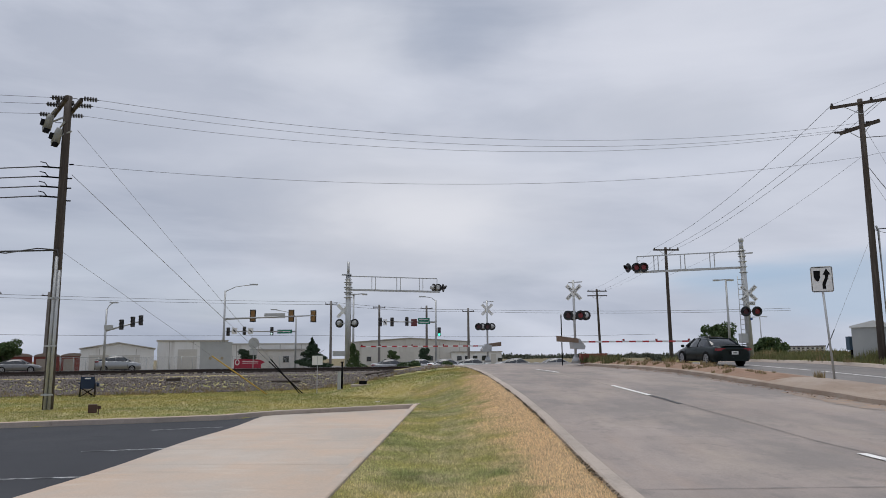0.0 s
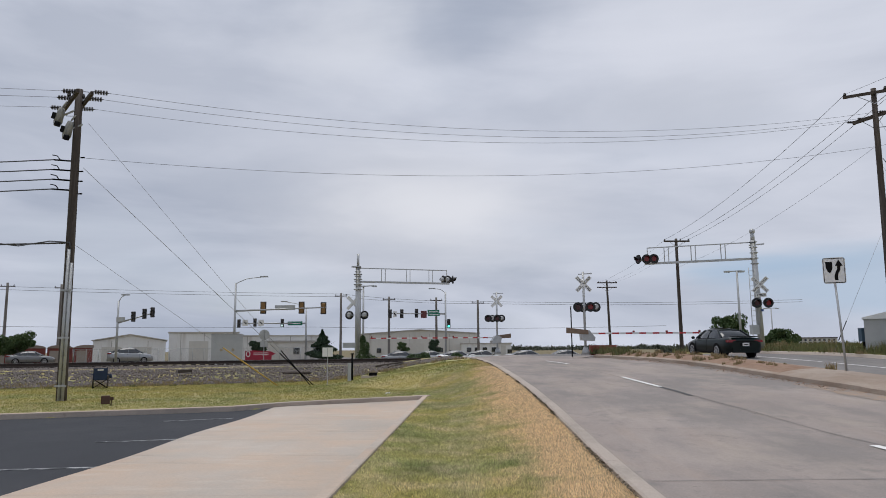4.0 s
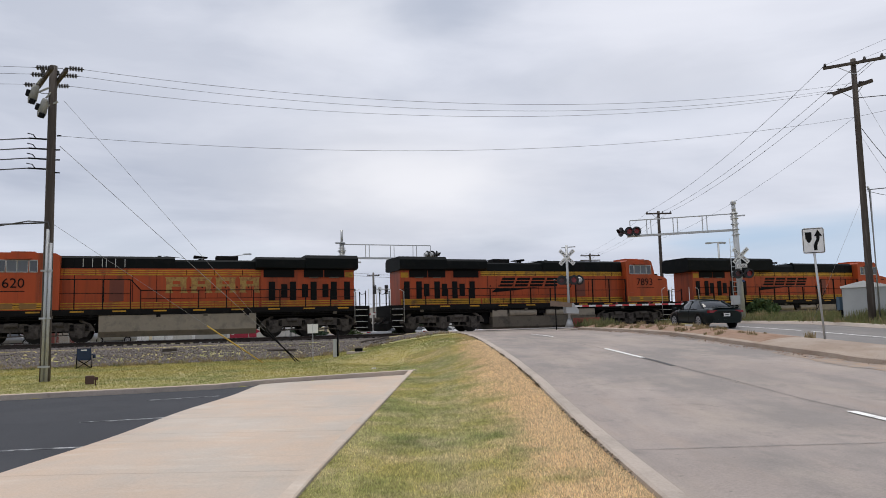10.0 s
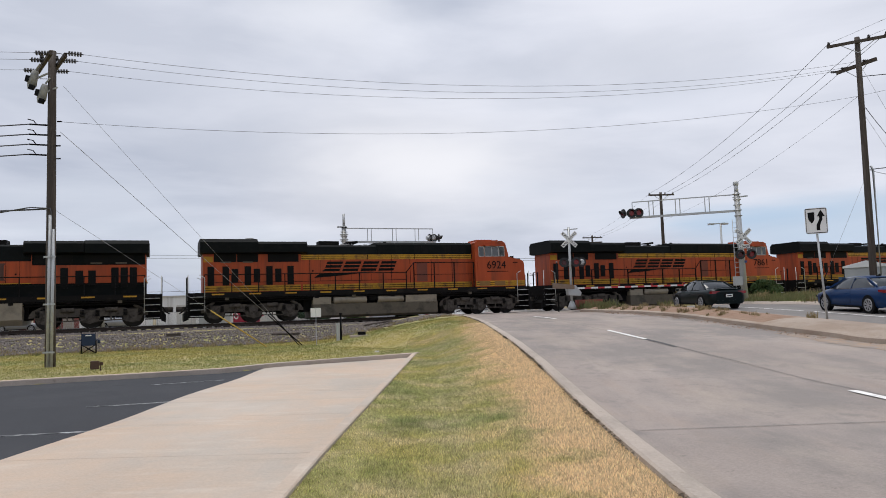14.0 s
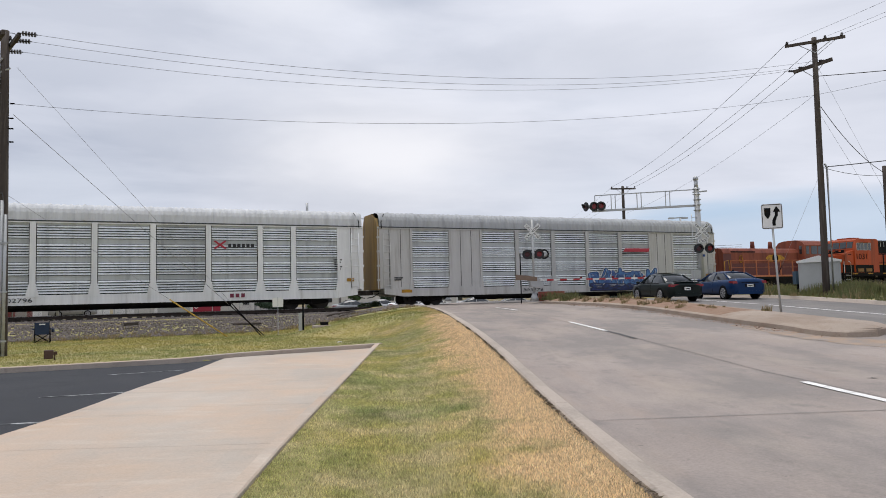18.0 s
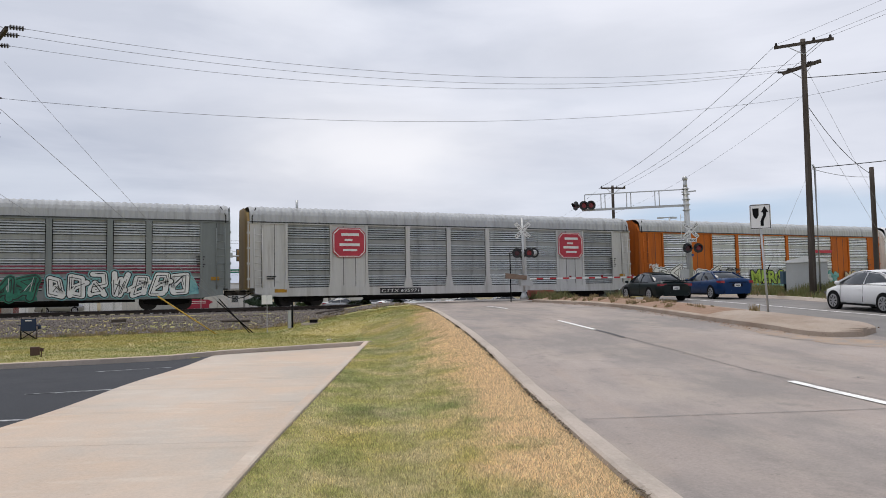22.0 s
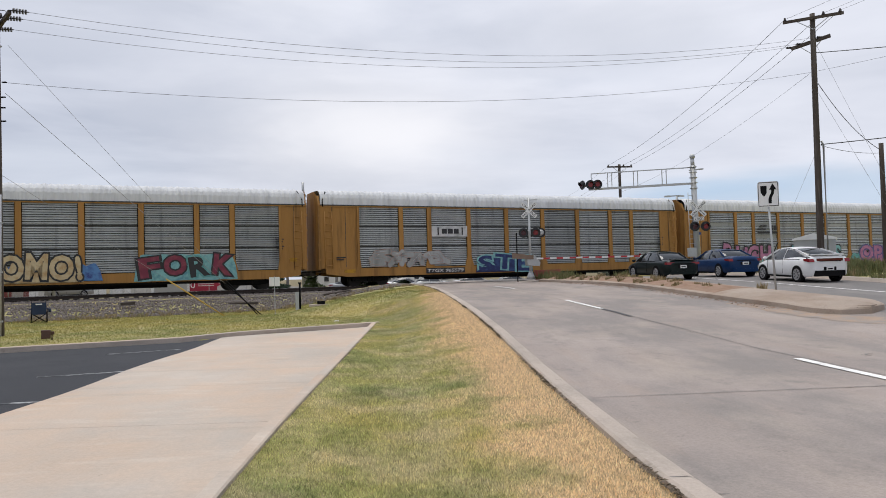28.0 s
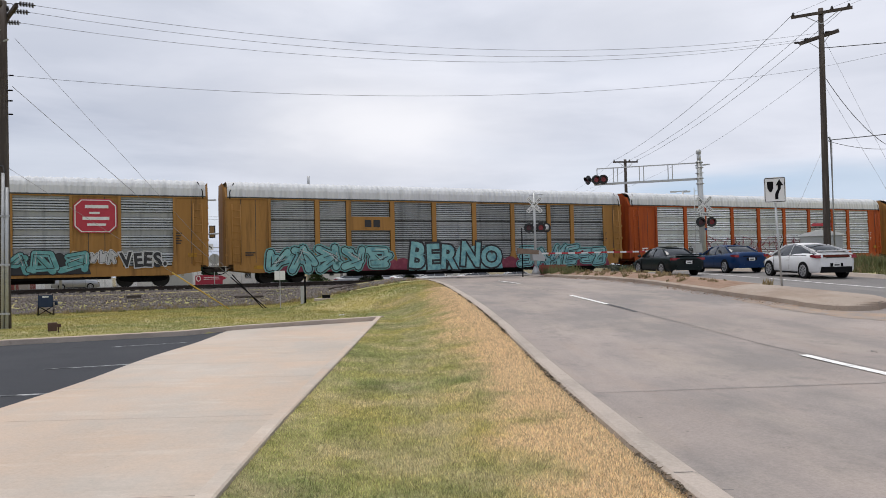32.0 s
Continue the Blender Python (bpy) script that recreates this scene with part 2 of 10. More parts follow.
def slab_material(name, base, stains, grain, bump, fine):
    """Worn concrete: broad tone changes, stains with soft edges drawn out along the way of travel, grit and fine pits."""
    m = bpy.data.materials.new(name)
    m.use_nodes = True
    nt = m.node_tree
    b = nt.nodes["Principled BSDF"]
    b.inputs["Roughness"].default_value, b.inputs["Specular IOR Level"].default_value = 0.85, 0.3
    add, link = nt.nodes.new, nt.links.new
    co = add("ShaderNodeTexCoord")

    def tex(scale, detail, rough, stretch, shift=0.0):
        mp, n = add("ShaderNodeMapping"), add("ShaderNodeTexNoise")
        mp.inputs["Scale"].default_value, mp.inputs["Location"].default_value = stretch, (shift, shift * 0.7, 0)
        n.inputs["Scale"].default_value, n.inputs["Detail"].default_value, n.inputs["Roughness"].default_value = scale, detail, rough
        link(co.outputs["Object"], mp.inputs["Vector"])
        link(mp.outputs[0], n.inputs["Vector"])
        return n.outputs["Fac"]

    c = Vector(base)
    r0 = add("ShaderNodeValToRGB")
    e = r0.color_ramp.elements
    e[0].position, e[1].position, e[0].color, e[1].color = 0.3, 0.7, (*(c * 0.84), 1), (*(c * 1.14), 1)
    link(tex(0.35, 5.0, 0.6, (1, 0.6, 1)), r0.inputs["Fac"])
    last = r0.outputs[0]
    for k, (scale, stretch, lo, hi, colour, amount) in enumerate(stains):
        r, mul, mx = add("ShaderNodeValToRGB"), add("ShaderNodeMath"), add("ShaderNodeMixRGB")
        r.color_ramp.elements[0].position, r.color_ramp.elements[1].position = lo, hi
        mul.operation, mul.inputs[1].default_value = "MULTIPLY", amount
        link(tex(scale, 6.0, 0.65, stretch, 3.7 * k + 1.3), r.inputs["Fac"])
        link(r.outputs[0], mul.inputs[0])
        link(mul.outputs[0], mx.inputs["Fac"])
        link(last, mx.inputs["Color1"])
        mx.inputs["Color2"].default_value = (*colour, 1)
        last = mx.outputs[0]
    rg, mg = add("ShaderNodeValToRGB"), add("ShaderNodeMixRGB")
    rg.color_ramp.elements[0].position, rg.color_ramp.elements[1].position = 0.3, 0.7
    rg.color_ramp.elements[0].color, rg.color_ramp.elements[1].color = (1 - grain, 1 - grain, 1 - grain, 1), (1 + grain, 1 + grain, 1 + grain, 1)
    grit = tex(fine, 4.0, 0.8, (1, 1, 1))
    link(grit, rg.inputs["Fac"])
    mg.blend_type, mg.inputs["Fac"].default_value = "MULTIPLY", 1.0
    link(last, mg.inputs["Color1"])
    link(rg.outputs[0], mg.inputs["Color2"])
    bp = add("ShaderNodeBump")
    bp.inputs["Strength"].default_value, bp.inputs["Distance"].default_value = 0.6, bump
    link(grit, bp.inputs["Height"])
    link(bp.outputs[0], b.inputs["Normal"])
    link(mg.outputs[0], b.inputs["Base Color"])
    return m


CONCRETE = slab_material("concrete", (0.475, 0.415, 0.355), [
    (0.42, (1, 0.8, 1), 0.40, 0.62, (0.57, 0.41, 0.29), 0.6),
    (1.3, (0.5, 1.6, 1), 0.55, 0.72, (0.60, 0.55, 0.48), 0.5),
    (0.9, (0.35, 2.2, 1), 0.56, 0.7, (0.36, 0.315, 0.265), 0.4),
    (5.0, (1, 1, 1), 0.71, 0.76, (0.2, 0.16, 0.12), 0.5)], 0.09, 0.002, 30.0)
KERB = slab_material("kerb_concrete", (0.445, 0.38, 0.325), [
    (1.2, (1, 0.6, 1), 0.5, 0.68, (0.27, 0.24, 0.205), 0.6),
    (3.0, (1, 1, 1), 0.62, 0.74, (0.17, 0.15, 0.125), 0.6)], 0.12, 0.003, 30.0)
ROAD = slab_material("road_concrete", (0.34, 0.29, 0.26), [
    (0.9, (1.6, 0.5, 1), 0.52, 0.72, (0.36, 0.275, 0.22), 0.4),
    (0.28, (1.4, 0.7, 1), 0.44, 0.6, (0.215, 0.197, 0.185), 0.75),
    (0.5, (1.3, 0.6, 1), 0.5, 0.68, (0.385, 0.325, 0.275), 0.65),
    (1.7, (1, 0.7, 1), 0.56, 0.7, (0.18, 0.166, 0.156), 0.5),
    (0.7, (2.0, 0.22, 1), 0.52, 0.7, (0.21, 0.193, 0.18), 0.35),
    (7.0, (1, 1, 1), 0.66, 0.72, (0.13, 0.115, 0.105), 0.6)], 0.16, 0.002, 34.0)
ASPHALT = slab_material("asphalt", (0.040, 0.042, 0.048), [
    (0.4, (1, 1, 1), 0.5, 0.7, (0.058, 0.059, 0.064), 0.6),
    (0.8, (0.6, 1.4, 1), 0.62, 0.68, (0.022, 0.023, 0.026), 0.7)], 0.25, 0.004, 60.0)
GRAVEL = mat("gravel", (0.17, 0.15, 0.135), 0.95, 0, 0.3, 0.8, 14, 0.05, (0.11, 0.095, 0.085), 0.5, 0.2)
STONE = mat("ballast_stone", (0.20, 0.178, 0.163), 0.9, 0, 0.25, 0.5, 12, 0, (0.16, 0.12, 0.1), 0.4, 0.2, 0.35)
DIRT = mat("red_dirt", (0.29, 0.195, 0.14), 0.95, 0, 0.18, 1.2, 30, 0.01, (0.24, 0.14, 0.085), 0.4, 0.2)
PAINT_LINE = mat("road_paint", (0.80, 0.79, 0.76), 0.7, 0, 0.12, 0.8, 30, 0, (0.4, 0.39, 0.37), 0.25)
TAR = mat("tar_seal", (0.075, 0.072, 0.07), 0.7, 0, 0.2, 1, 30)
STEEL_RAIL = mat("rail_steel", (0.045, 0.031, 0.024), 0.6, 0.3, 0.2, 1.5, 30)
RAIL_HEAD = mat("rail_head", (0.45, 0.44, 0.43), 0.3, 0.9, 0.1, 2, 30)
TIE = mat("sleeper_wood", (0.05, 0.04, 0.033), 0.9, 0, 0.25, 0.6, 25, 0.01, per_piece=0.3)
WOOD = mat("pole_wood", (0.068, 0.056, 0.048), 0.9, 0, 0.22, 0.5, 22, 0.006, (0.13, 0.112, 0.098), 0.4, 0.25, streak=True)
GALV = mat("galvanised_steel", (0.42, 0.43, 0.43), 0.5, 0.55, 0.1, 0.8, 25, 0, (0.3, 0.3, 0.3), 0.3)
GREYMETAL = mat("grey_painted_metal", (0.42, 0.43, 0.42), 0.55, 0.1, 0.1, 1.0, 25)
DARKMETAL = mat("dark_metal", (0.010, 0.010, 0.0105), 0.8, 0, 0.2, 0.6, 25, spec=0.06)
BLACK = mat("black_paint", (0.007, 0.007, 0.0075), 0.65, 0, 0.15, 0.8, 25, spec=0.1)
RUBBER = mat("tyre_rubber", (0.013, 0.013, 0.014), 0.9, 0, 0.1, 0.5, 30, spec=0.15)
WHITE = mat("white_sheet", (0.74, 0.74, 0.72), 0.45, 0, 0.05, 0.6, 20)
RED_REFL = mat("red_sheet", (0.45, 0.03, 0.035), 0.45, 0, 0.1, 0.6, 20)
LENS_RED = mat("red_lens_lit", (0.13, 0.006, 0.01), 0.25, 0, 0.1, 0.3, 20, emit=(1.0, 0.03, 0.03, 0.03))
LENS_DARK = mat("red_lens_dark", (0.07, 0.008, 0.012), 0.25, 0, 0.1, 0.3, 20)
WIRE = mat("cable_black", (0.07, 0.07, 0.075), 0.7, 0.1, 0.1, 1, 10)
INSUL = mat("insulator", (0.022, 0.018, 0.018), 0.35, 0, 0.1, 0.3, 20)

# ---- mesh helpers ----


def mesh_of(bm, name, *mats):
    me = bpy.data.meshes.new(name)
    bm.to_mesh(me)
    bm.free()
    for m in mats:
        me.materials.append(m)
    return me


def part(name, bm, material, parent=None, label="", at=None):
    mats = material if isinstance(material, (list, tuple)) else [material]
    ob = new(name, mesh_of(bm, name, *mats))
    if parent is not None:
        ob.parent = parent
    if at is not None:
        ob.matrix_basis = at
    if label:
        tagged(ob, label)
    return ob


def thing(name, label, category, m=None, group="", kind=""):
    ob = new(name)
    ob.empty_display_size = 0.2
    if m is not None:
        ob.matrix_basis = m
    return tagged(ob, label, category, group, kind)


def box(bm, x0, x1, y0, y1, z0, z1, mi=0, m=None):
    vs = [bm.verts.new((x, y, z)) for z in (z0, z1) for y in (y0, y1) for x in (x0, x1)]
    if m is not None:
        for v in vs:
            v.co = m @ v.co
    for q in ((0, 2, 3, 1), (4, 5, 7, 6), (0, 1, 5, 4), (2, 6, 7, 3), (0, 4, 6, 2), (1, 3, 7, 5)):
        f = bm.faces.new([vs[i] for i in q])
        f.material_index = mi
    return vs


def bar(bm, a, b, w, h=None, mi=0):
    """A straight bar of rectangular section from a to b."""
    a, b = Vector(a), Vector(b)
    d = b - a
    m = Matrix.Translation(a) @ d.to_track_quat("X", "Z").to_matrix().to_4x4()
    h = h or w
    return box(bm, 0, d.length, -w / 2, w / 2, -h / 2, h / 2, mi, m)


def tube(bm, pts, r, n=8, mi=0, cap=True, r2=None):
    """A round tube along points, tapering from r to r2."""
    pts = [Vector(p) for p in pts]
    rings = []
    for i, p in enumerate(pts):
        d = (pts[min(i + 1, len(pts) - 1)] - pts[max(i - 1, 0)]).normalized()
        q = d.to_track_quat("Z", "Y").to_matrix()
        rr = r if r2 is None else r + (r2 - r) * i / (len(pts) - 1)
        rings.append([bm.verts.new(p + q @ Vector((rr * math.cos(2 * math.pi * k / n), rr * math.sin(2 * math.pi * k / n), 0))) for k in range(n)])
    for a, b in zip(rings, rings[1:]):
        for k in range(n):
            f = bm.faces.new((a[k], a[(k + 1) % n], b[(k + 1) % n], b[k]))
            f.smooth, f.material_index = True, mi
    if cap:
        for ring, flip in ((rings[0], True), (rings[-1], False)):
            f = bm.faces.new(ring[::-1] if flip else ring)
            f.material_index = mi


def disc(bm, c, axis, r, t, n=16, mi=0, r2=None):
    c, axis = Vector(c), Vector(axis).normalized()
    tube(bm, [c - axis * t / 2, c + axis * t / 2], r, n, mi, True, r2)


def prism(bm, outline, y0, y1, mi=0, m=None):
    """An outline in x and z, carried from y0 to y1."""
    a = [bm.verts.new((x, y0, z)) for x, z in outline]
    b = [bm.verts.new((x, y1, z)) for x, z in outline]
    if m is not None:
        for v in a + b:
            v.co = m @ v.co
    n = len(outline)
    fs = [bm.faces.new(a), bm.faces.new(b[::-1])]
    for i in range(n):
        fs.append(bm.faces.new((a[i], b[i], b[(i + 1) % n], a[(i + 1) % n])))
    for f in fs:
        f.material_index = mi
    bmesh.ops.recalc_face_normals(bm, faces=fs)
    return fs


def sheet(bm, grid, mi=0, smooth=True):
    """Faces over a grid of points, row by row."""
    vs = [[bm.verts.new(p) for p in row] for row in grid]
    for r0, r1 in zip(vs, vs[1:]):
        for i in range(len(r0) - 1):
            f = bm.faces.new((r0[i], r0[i + 1], r1[i + 1], r1[i]))
            f.smooth, f.material_index = smooth, mi
    return vs


B = bmesh.new


def interp(v, pairs):
    if v <= pairs[0][0]:
        return pairs[0][1]
    for (a, p), (b, q) in zip(pairs, pairs[1:]):
        if v <= b:
            return p + (q - p) * (v - a) / (b - a)
    return pairs[-1][1]


def smooth(u):
    u = min(1.0, max(0.0, u))
    return u * u * (3 - 2 * u)


# ---- the plan: the track, the road and the ground ----
TRACK_A, TRACK_TURN, RAIL_Z = Vector((-9.715, 41.611)), 21.24, 1.06
TD = Vector((math.cos(radians(TRACK_TURN)), math.sin(radians(TRACK_TURN))))
TN = Vector((-TD.y, TD.x))
TRACK_C = TRACK_A + 1.6 * TN


def on_track(s, n=0.0, z=0.0):
    """The pose at s metres along the track and n metres beyond its middle, z above the rails."""
    p = TRACK_C + s * TD + n * TN
    return pose(p.x, p.y, RAIL_Z + z, 0, 0, TRACK_TURN)


def beyond(x, y):
    """How far beyond the middle of the track a place lies."""
    return (Vector((x, y)) - TRACK_C).dot(TN)


ROAD_Z = [(-60, -0.1), (5, -0.05), (9, -0.03), (11.6, 0.0), (14, 0.10), (20, 0.40), (25.5, 0.58), (30, 0.73), (36, 0.88), (40, 0.94), (44.5, 1.03), (3000, 1.03)]
FAR_Z = [(-60, -0.1), (5, -0.05), (11.6, 0.15), (15, 0.35), (20, 0.52), (25, 0.70), (30, 0.90), (36, 1.10), (42, 1.18), (46, 1.15), (3000, 1.05)]
KERB_X = [(-60, 1.83), (6, 1.86), (8, 1.915), (12, 2.04), (16, 2.07), (20, 2.0), (24, 1.94), (28, 1.83), (33, 1.66), (38, 1.32), (41, 1.0), (44, 0.2), (47, -1.2), (52, -3.2), (62, -7.5), (80, -15), (140, -42), (3000, -1300)]
MED_L = [(18, 11.2), (19.4, 10.75), (22, 10.6), (32, 10.5), (36, 10.0), (39, 9.5), (43, 8.3), (46, 7.3), (52, 5.0), (62, 0.5), (80, -8), (140, -35), (3000, -1292)]
MED_R = [(18, 12.6), (19.4, 12.75), (22, 12.7), (32, 12.3), (36, 11.8), (39, 11.2), (43, 9.8), (46, 8.7), (52, 6.4), (62, 2.0), (80, -6), (140, -33), (3000, -1290)]
FAR_X = [(-60, 19.6), (20, 19.6), (28, 19.6), (34, 19.4), (40, 18.5), (44, 17.5), (48, 16.3), (52, 14.8), (62, 10.5), (80, 1.5), (140, -25), (3000, -1282)]


def descent(x, y, z):
    """The road dips again beyond the track."""
    n = beyond(x, y)
    return z - (z - 0.35) * smooth((n - 4) / 24) if n > 4 else z


def road_z(x, y):
    mid = interp(y, MED_L)
    a, b = interp(y, ROAD_Z), interp(y, FAR_Z)
    z = a + (b - a) * smooth((x - mid + 0.6) / 2.5)
    n = beyond(x, y)
    z += (RAIL_Z - z) * smooth(1 - (abs(n) - 1.8) / 3.0)
    return descent(x, y, z)


PAD = [(-0.84, 23.3), (-0.99, 17.8), (-1.09, 14.0), (-1.19, 10.4), (-1.265, 7.5), (-1.29, 5.4), (-1.3, 2.0), (-1.3, -8.0)]
LOT_BACK = [(-60, 2.0), (-30, 11.5), (-10.7, 17.6), (-5.72, 19.45), (-5.02, 20.5), (-0.84, 23.3)]


def pad_x(y):
    return interp(-y, [(-b, a) for a, b in PAD])


def lawn_rise(x, y):
    """The lawn swells up to the low kerbs of the drive and the car park."""
    d = max(x - pad_x(y), (y - interp(x, LOT_BACK) - 0.15) * 0.85)
    return 0.095 * (1 - smooth(d / 1.6)) if -0.2 < d < 1.6 else 0.0


def ground_z(x, y):
    kx, fx, n = interp(y, KERB_X), interp(y, FAR_X), beyond(x, y)
    if kx < x < fx:
        z = road_z(x, y) - 0.4
    elif x <= kx:
        edge = road_z(kx, y) + 0.13
        foot = -0.95 - 6.5 * smooth((y - 26) / 10) - 6 * smooth((y - 37) / 10)
        z = edge * smooth((x - foot) / (kx - foot)) if x > foot else 0.0
        z += 0.05 * noise.noise((x * 0.3, y * 0.3, 0)) * smooth((kx - x) / 2) * smooth((foot - x + 3) / 3 + 0.4)
    else:
        z = road_z(fx, y) + 0.13 + 0.25 * smooth((x - fx) / 5) + 0.06 * noise.noise((x * 0.4, y * 0.4, 3))
    if x < pad_x(y) + 0.1 and y < interp(x, LOT_BACK) + 0.1 and y > -30:
        return -0.12
    if not kx < x < fx:
        bed = 0.74
        if n < 0:
            z = max(z, 0) + (bed - z) * smooth(1 - (-n - 2.4) / 4.2) if z < bed or -n < 2.6 else z
        elif n < 6:
            z = bed + (0.45 - bed) * smooth((n - 2.2) / 4)
        else:
            z = 0.45 - 0.15 * smooth((n - 10) / 60)
        if x < kx:
            z = max(z, lawn_rise(x, y))
            z -= 0.05 * smooth((x - kx + 0.3) / 0.3)
    return z


def spread(a, b, n):
    return [a + (b - a) * i / n for i in range(n + 1)]


def build_ground():
    ys = [-900, -300, -100, -40, -20, -10] + spread(-5, 58, 126) + [60, 63, 67, 72, 80, 90, 105, 125, 160, 220, 320, 500, 900, 1800, 3000]
    far = [-2600, -1300, -600, -300, -150, -90, -65, -52]
    grid = []
    for y in ys:
        kx, fx = interp(y, KERB_X), interp(y, FAR_X)
        left = [kx + u for u in far] + [kx + u for u in spread(-42, -9, 44)] + [kx + u for u in spread(-8.6, -0.001, 30)]
        mid = [kx + (fx - kx) * u for u in (0.012, 0.3, 0.6, 0.988)]
        right = [fx + u for u in (0.001, 0.5, 1, 1.6, 2.3, 3, 4, 5, 6, 8, 10, 13, 17, 22, 30, 45, 70, 120, 250, 600, 1300, 2600, 5000)]
        grid.append([(x, y, ground_z(x, y)) for x in left + mid + right])
    bm = B()
    sheet(bm, grid)
    for f in bm.faces:
        c = f.calc_center_median()
        if beyond(c.x, c.y) > 5:
            f.material_index = 1
    field = mat("dry_field", (0.23, 0.19, 0.12), 0.95, 0, 0.25, 4.0, 6, 0.02, (0.16, 0.15, 0.075), 0.5, 0.1)
    return tagged(part("ground", bm, [GRASS_SOIL, field]), "mown grass and soil, green with dry straw patches", "ground", kind="structure")


ground = build_ground()


def strip(name, fn_a, fn_b, ys, material, lift=0.0, steps=8):
    bm = B()
    grid = []
    for y in ys:
        a, b = fn_a(y), fn_b(y)
        grid.append([(a + (b - a) * i / steps, y, road_z(a + (b - a) * i / steps, y) + lift) for i in range(steps + 1)])
    sheet(bm, grid)
    return part(name, bm, material)


road_ys = [-60, -30, -15] + spread(-8, 60, 136) + [64, 70, 80, 95, 120, 140]
ROAD_FAR = slab_material("far_road_concrete", (0.20, 0.187, 0.178), [
    (0.4, (1.3, 0.5, 1), 0.46, 0.64, (0.155, 0.147, 0.142), 0.7),
    (0.6, (1.6, 0.3, 1), 0.54, 0.7, (0.26, 0.235, 0.212), 0.5)], 0.14, 0.002, 34.0)
road = tagged(strip("road", lambda y: interp(y, KERB_X) + 0.1, lambda y: interp(y, FAR_X) - 0.1, road_ys, ROAD, 0, 30), "worn grey concrete road, two carriageways", "road", kind="structure")


def lawn_edge(line):
    """The strip of lawn that meets a low kerb."""
    bm = B()
    pts = []
    for (a, b), (c, d) in zip(line, line[1:]):
        n = max(1, int(math.hypot(c - a, d - b) / 0.4))
        pts += [Vector((a + (c - a) * i / n, b + (d - b) * i / n, 0)) for i in range(n)]
    pts.append(Vector((*line[-1], 0)))
    rows = []
    for i, p in enumerate(pts):
        d = (pts[min(i + 2, len(pts) - 1)] - pts[max(i - 2, 0)]).normalized()
        side = Vector((-d.y, d.x, 0))
        row = []
        for u in (0.13, 0.25, 0.4, 0.6, 0.8):
            q = p + side * u
            z = max(lawn_rise(q.x, q.y), ground_z(q.x, q.y)) if u < 0.7 else ground_z(q.x, q.y) - 0.03
            row.append((q.x, q.y, z + 0.008))
        rows.append(row)
    sheet(bm, rows)
    bmesh.ops.recalc_face_normals(bm, faces=bm.faces[:])
    for f in bm.faces:
        if f.normal.z < 0:
            f.normal_flip()
    tagged(part("lawn_edge", bm, GRASS_SOIL), "grass growing up to the low kerb", "grass", kind="structure")


LOT_LINE = [(-60, 2.0), (-30, 11.5), (-10.7, 17.6), (-7.5, 18.7), (-5.9, 19.35), (-5.2, 20.2), (-4.7, 20.75), (-2.8, 22.0), (-0.75, 23.3)]
lawn_edge(LOT_LINE)
lawn_edge([(a - 0.15, b) for a, b in PAD])


road.data.materials.append(ROAD_FAR)
for pg in road.data.polygons:
    if pg.center.y > 14 and pg.center.x > interp(pg.center.y, MED_L) + 0.9:
        pg.material_index = 1


def build_kerb(name, line, side, ys, label):
    """A kerb with a gutter pan; side +1: the road lies at greater x."""
    prof = [(-0.02, -0.3), (0.0, 0.13), (0.03, 0.15), (0.17, 0.15), (0.22, 0.135), (0.31, 0.03), (0.33, 0.012), (0.47, 0.01), (0.475, -0.1)]
    bm = B()
    grid = [[(line(y) + side * u, y, road_z(line(y) + side * u, y) + w) for u, w in (prof if side > 0 else prof[::-1])] for y in ys]
    sheet(bm, grid, smooth=False)
    for f in bm.faces:
        c = f.calc_center_median()
        if abs(c.x - line(c.y)) > 0.325:
            f.material_index = 1
    return tagged(part(name, bm, [KERB, ROAD]), label, "kerb", kind="structure")


kerb_ys = spread(-10, 43, 106)
KERB_JOINTS = (0.6, 5.1, 9.7, 14.3, 18.9, 23.5, 28.1, 32.7)
build_kerb("kerb", lambda y: interp(y, KERB_X), 1, kerb_ys, "weathered concrete kerb and gutter beside the grass")
build_kerb("kerb", lambda y: interp(y, FAR_X), -1, spread(-10, 46, 56), "concrete kerb along the weedy verge")

# ---- median, drive, car park ----


MEDIAN_STONE = slab_material("median_concrete", (0.36, 0.295, 0.24), [
    (0.8, (1, 0.6, 1), 0.46, 0.64, (0.27, 0.2, 0.15), 0.7),
    (3.0, (1, 1, 1), 0.6, 0.72, (0.16, 0.12, 0.095), 0.6)], 0.14, 0.003, 28.0)


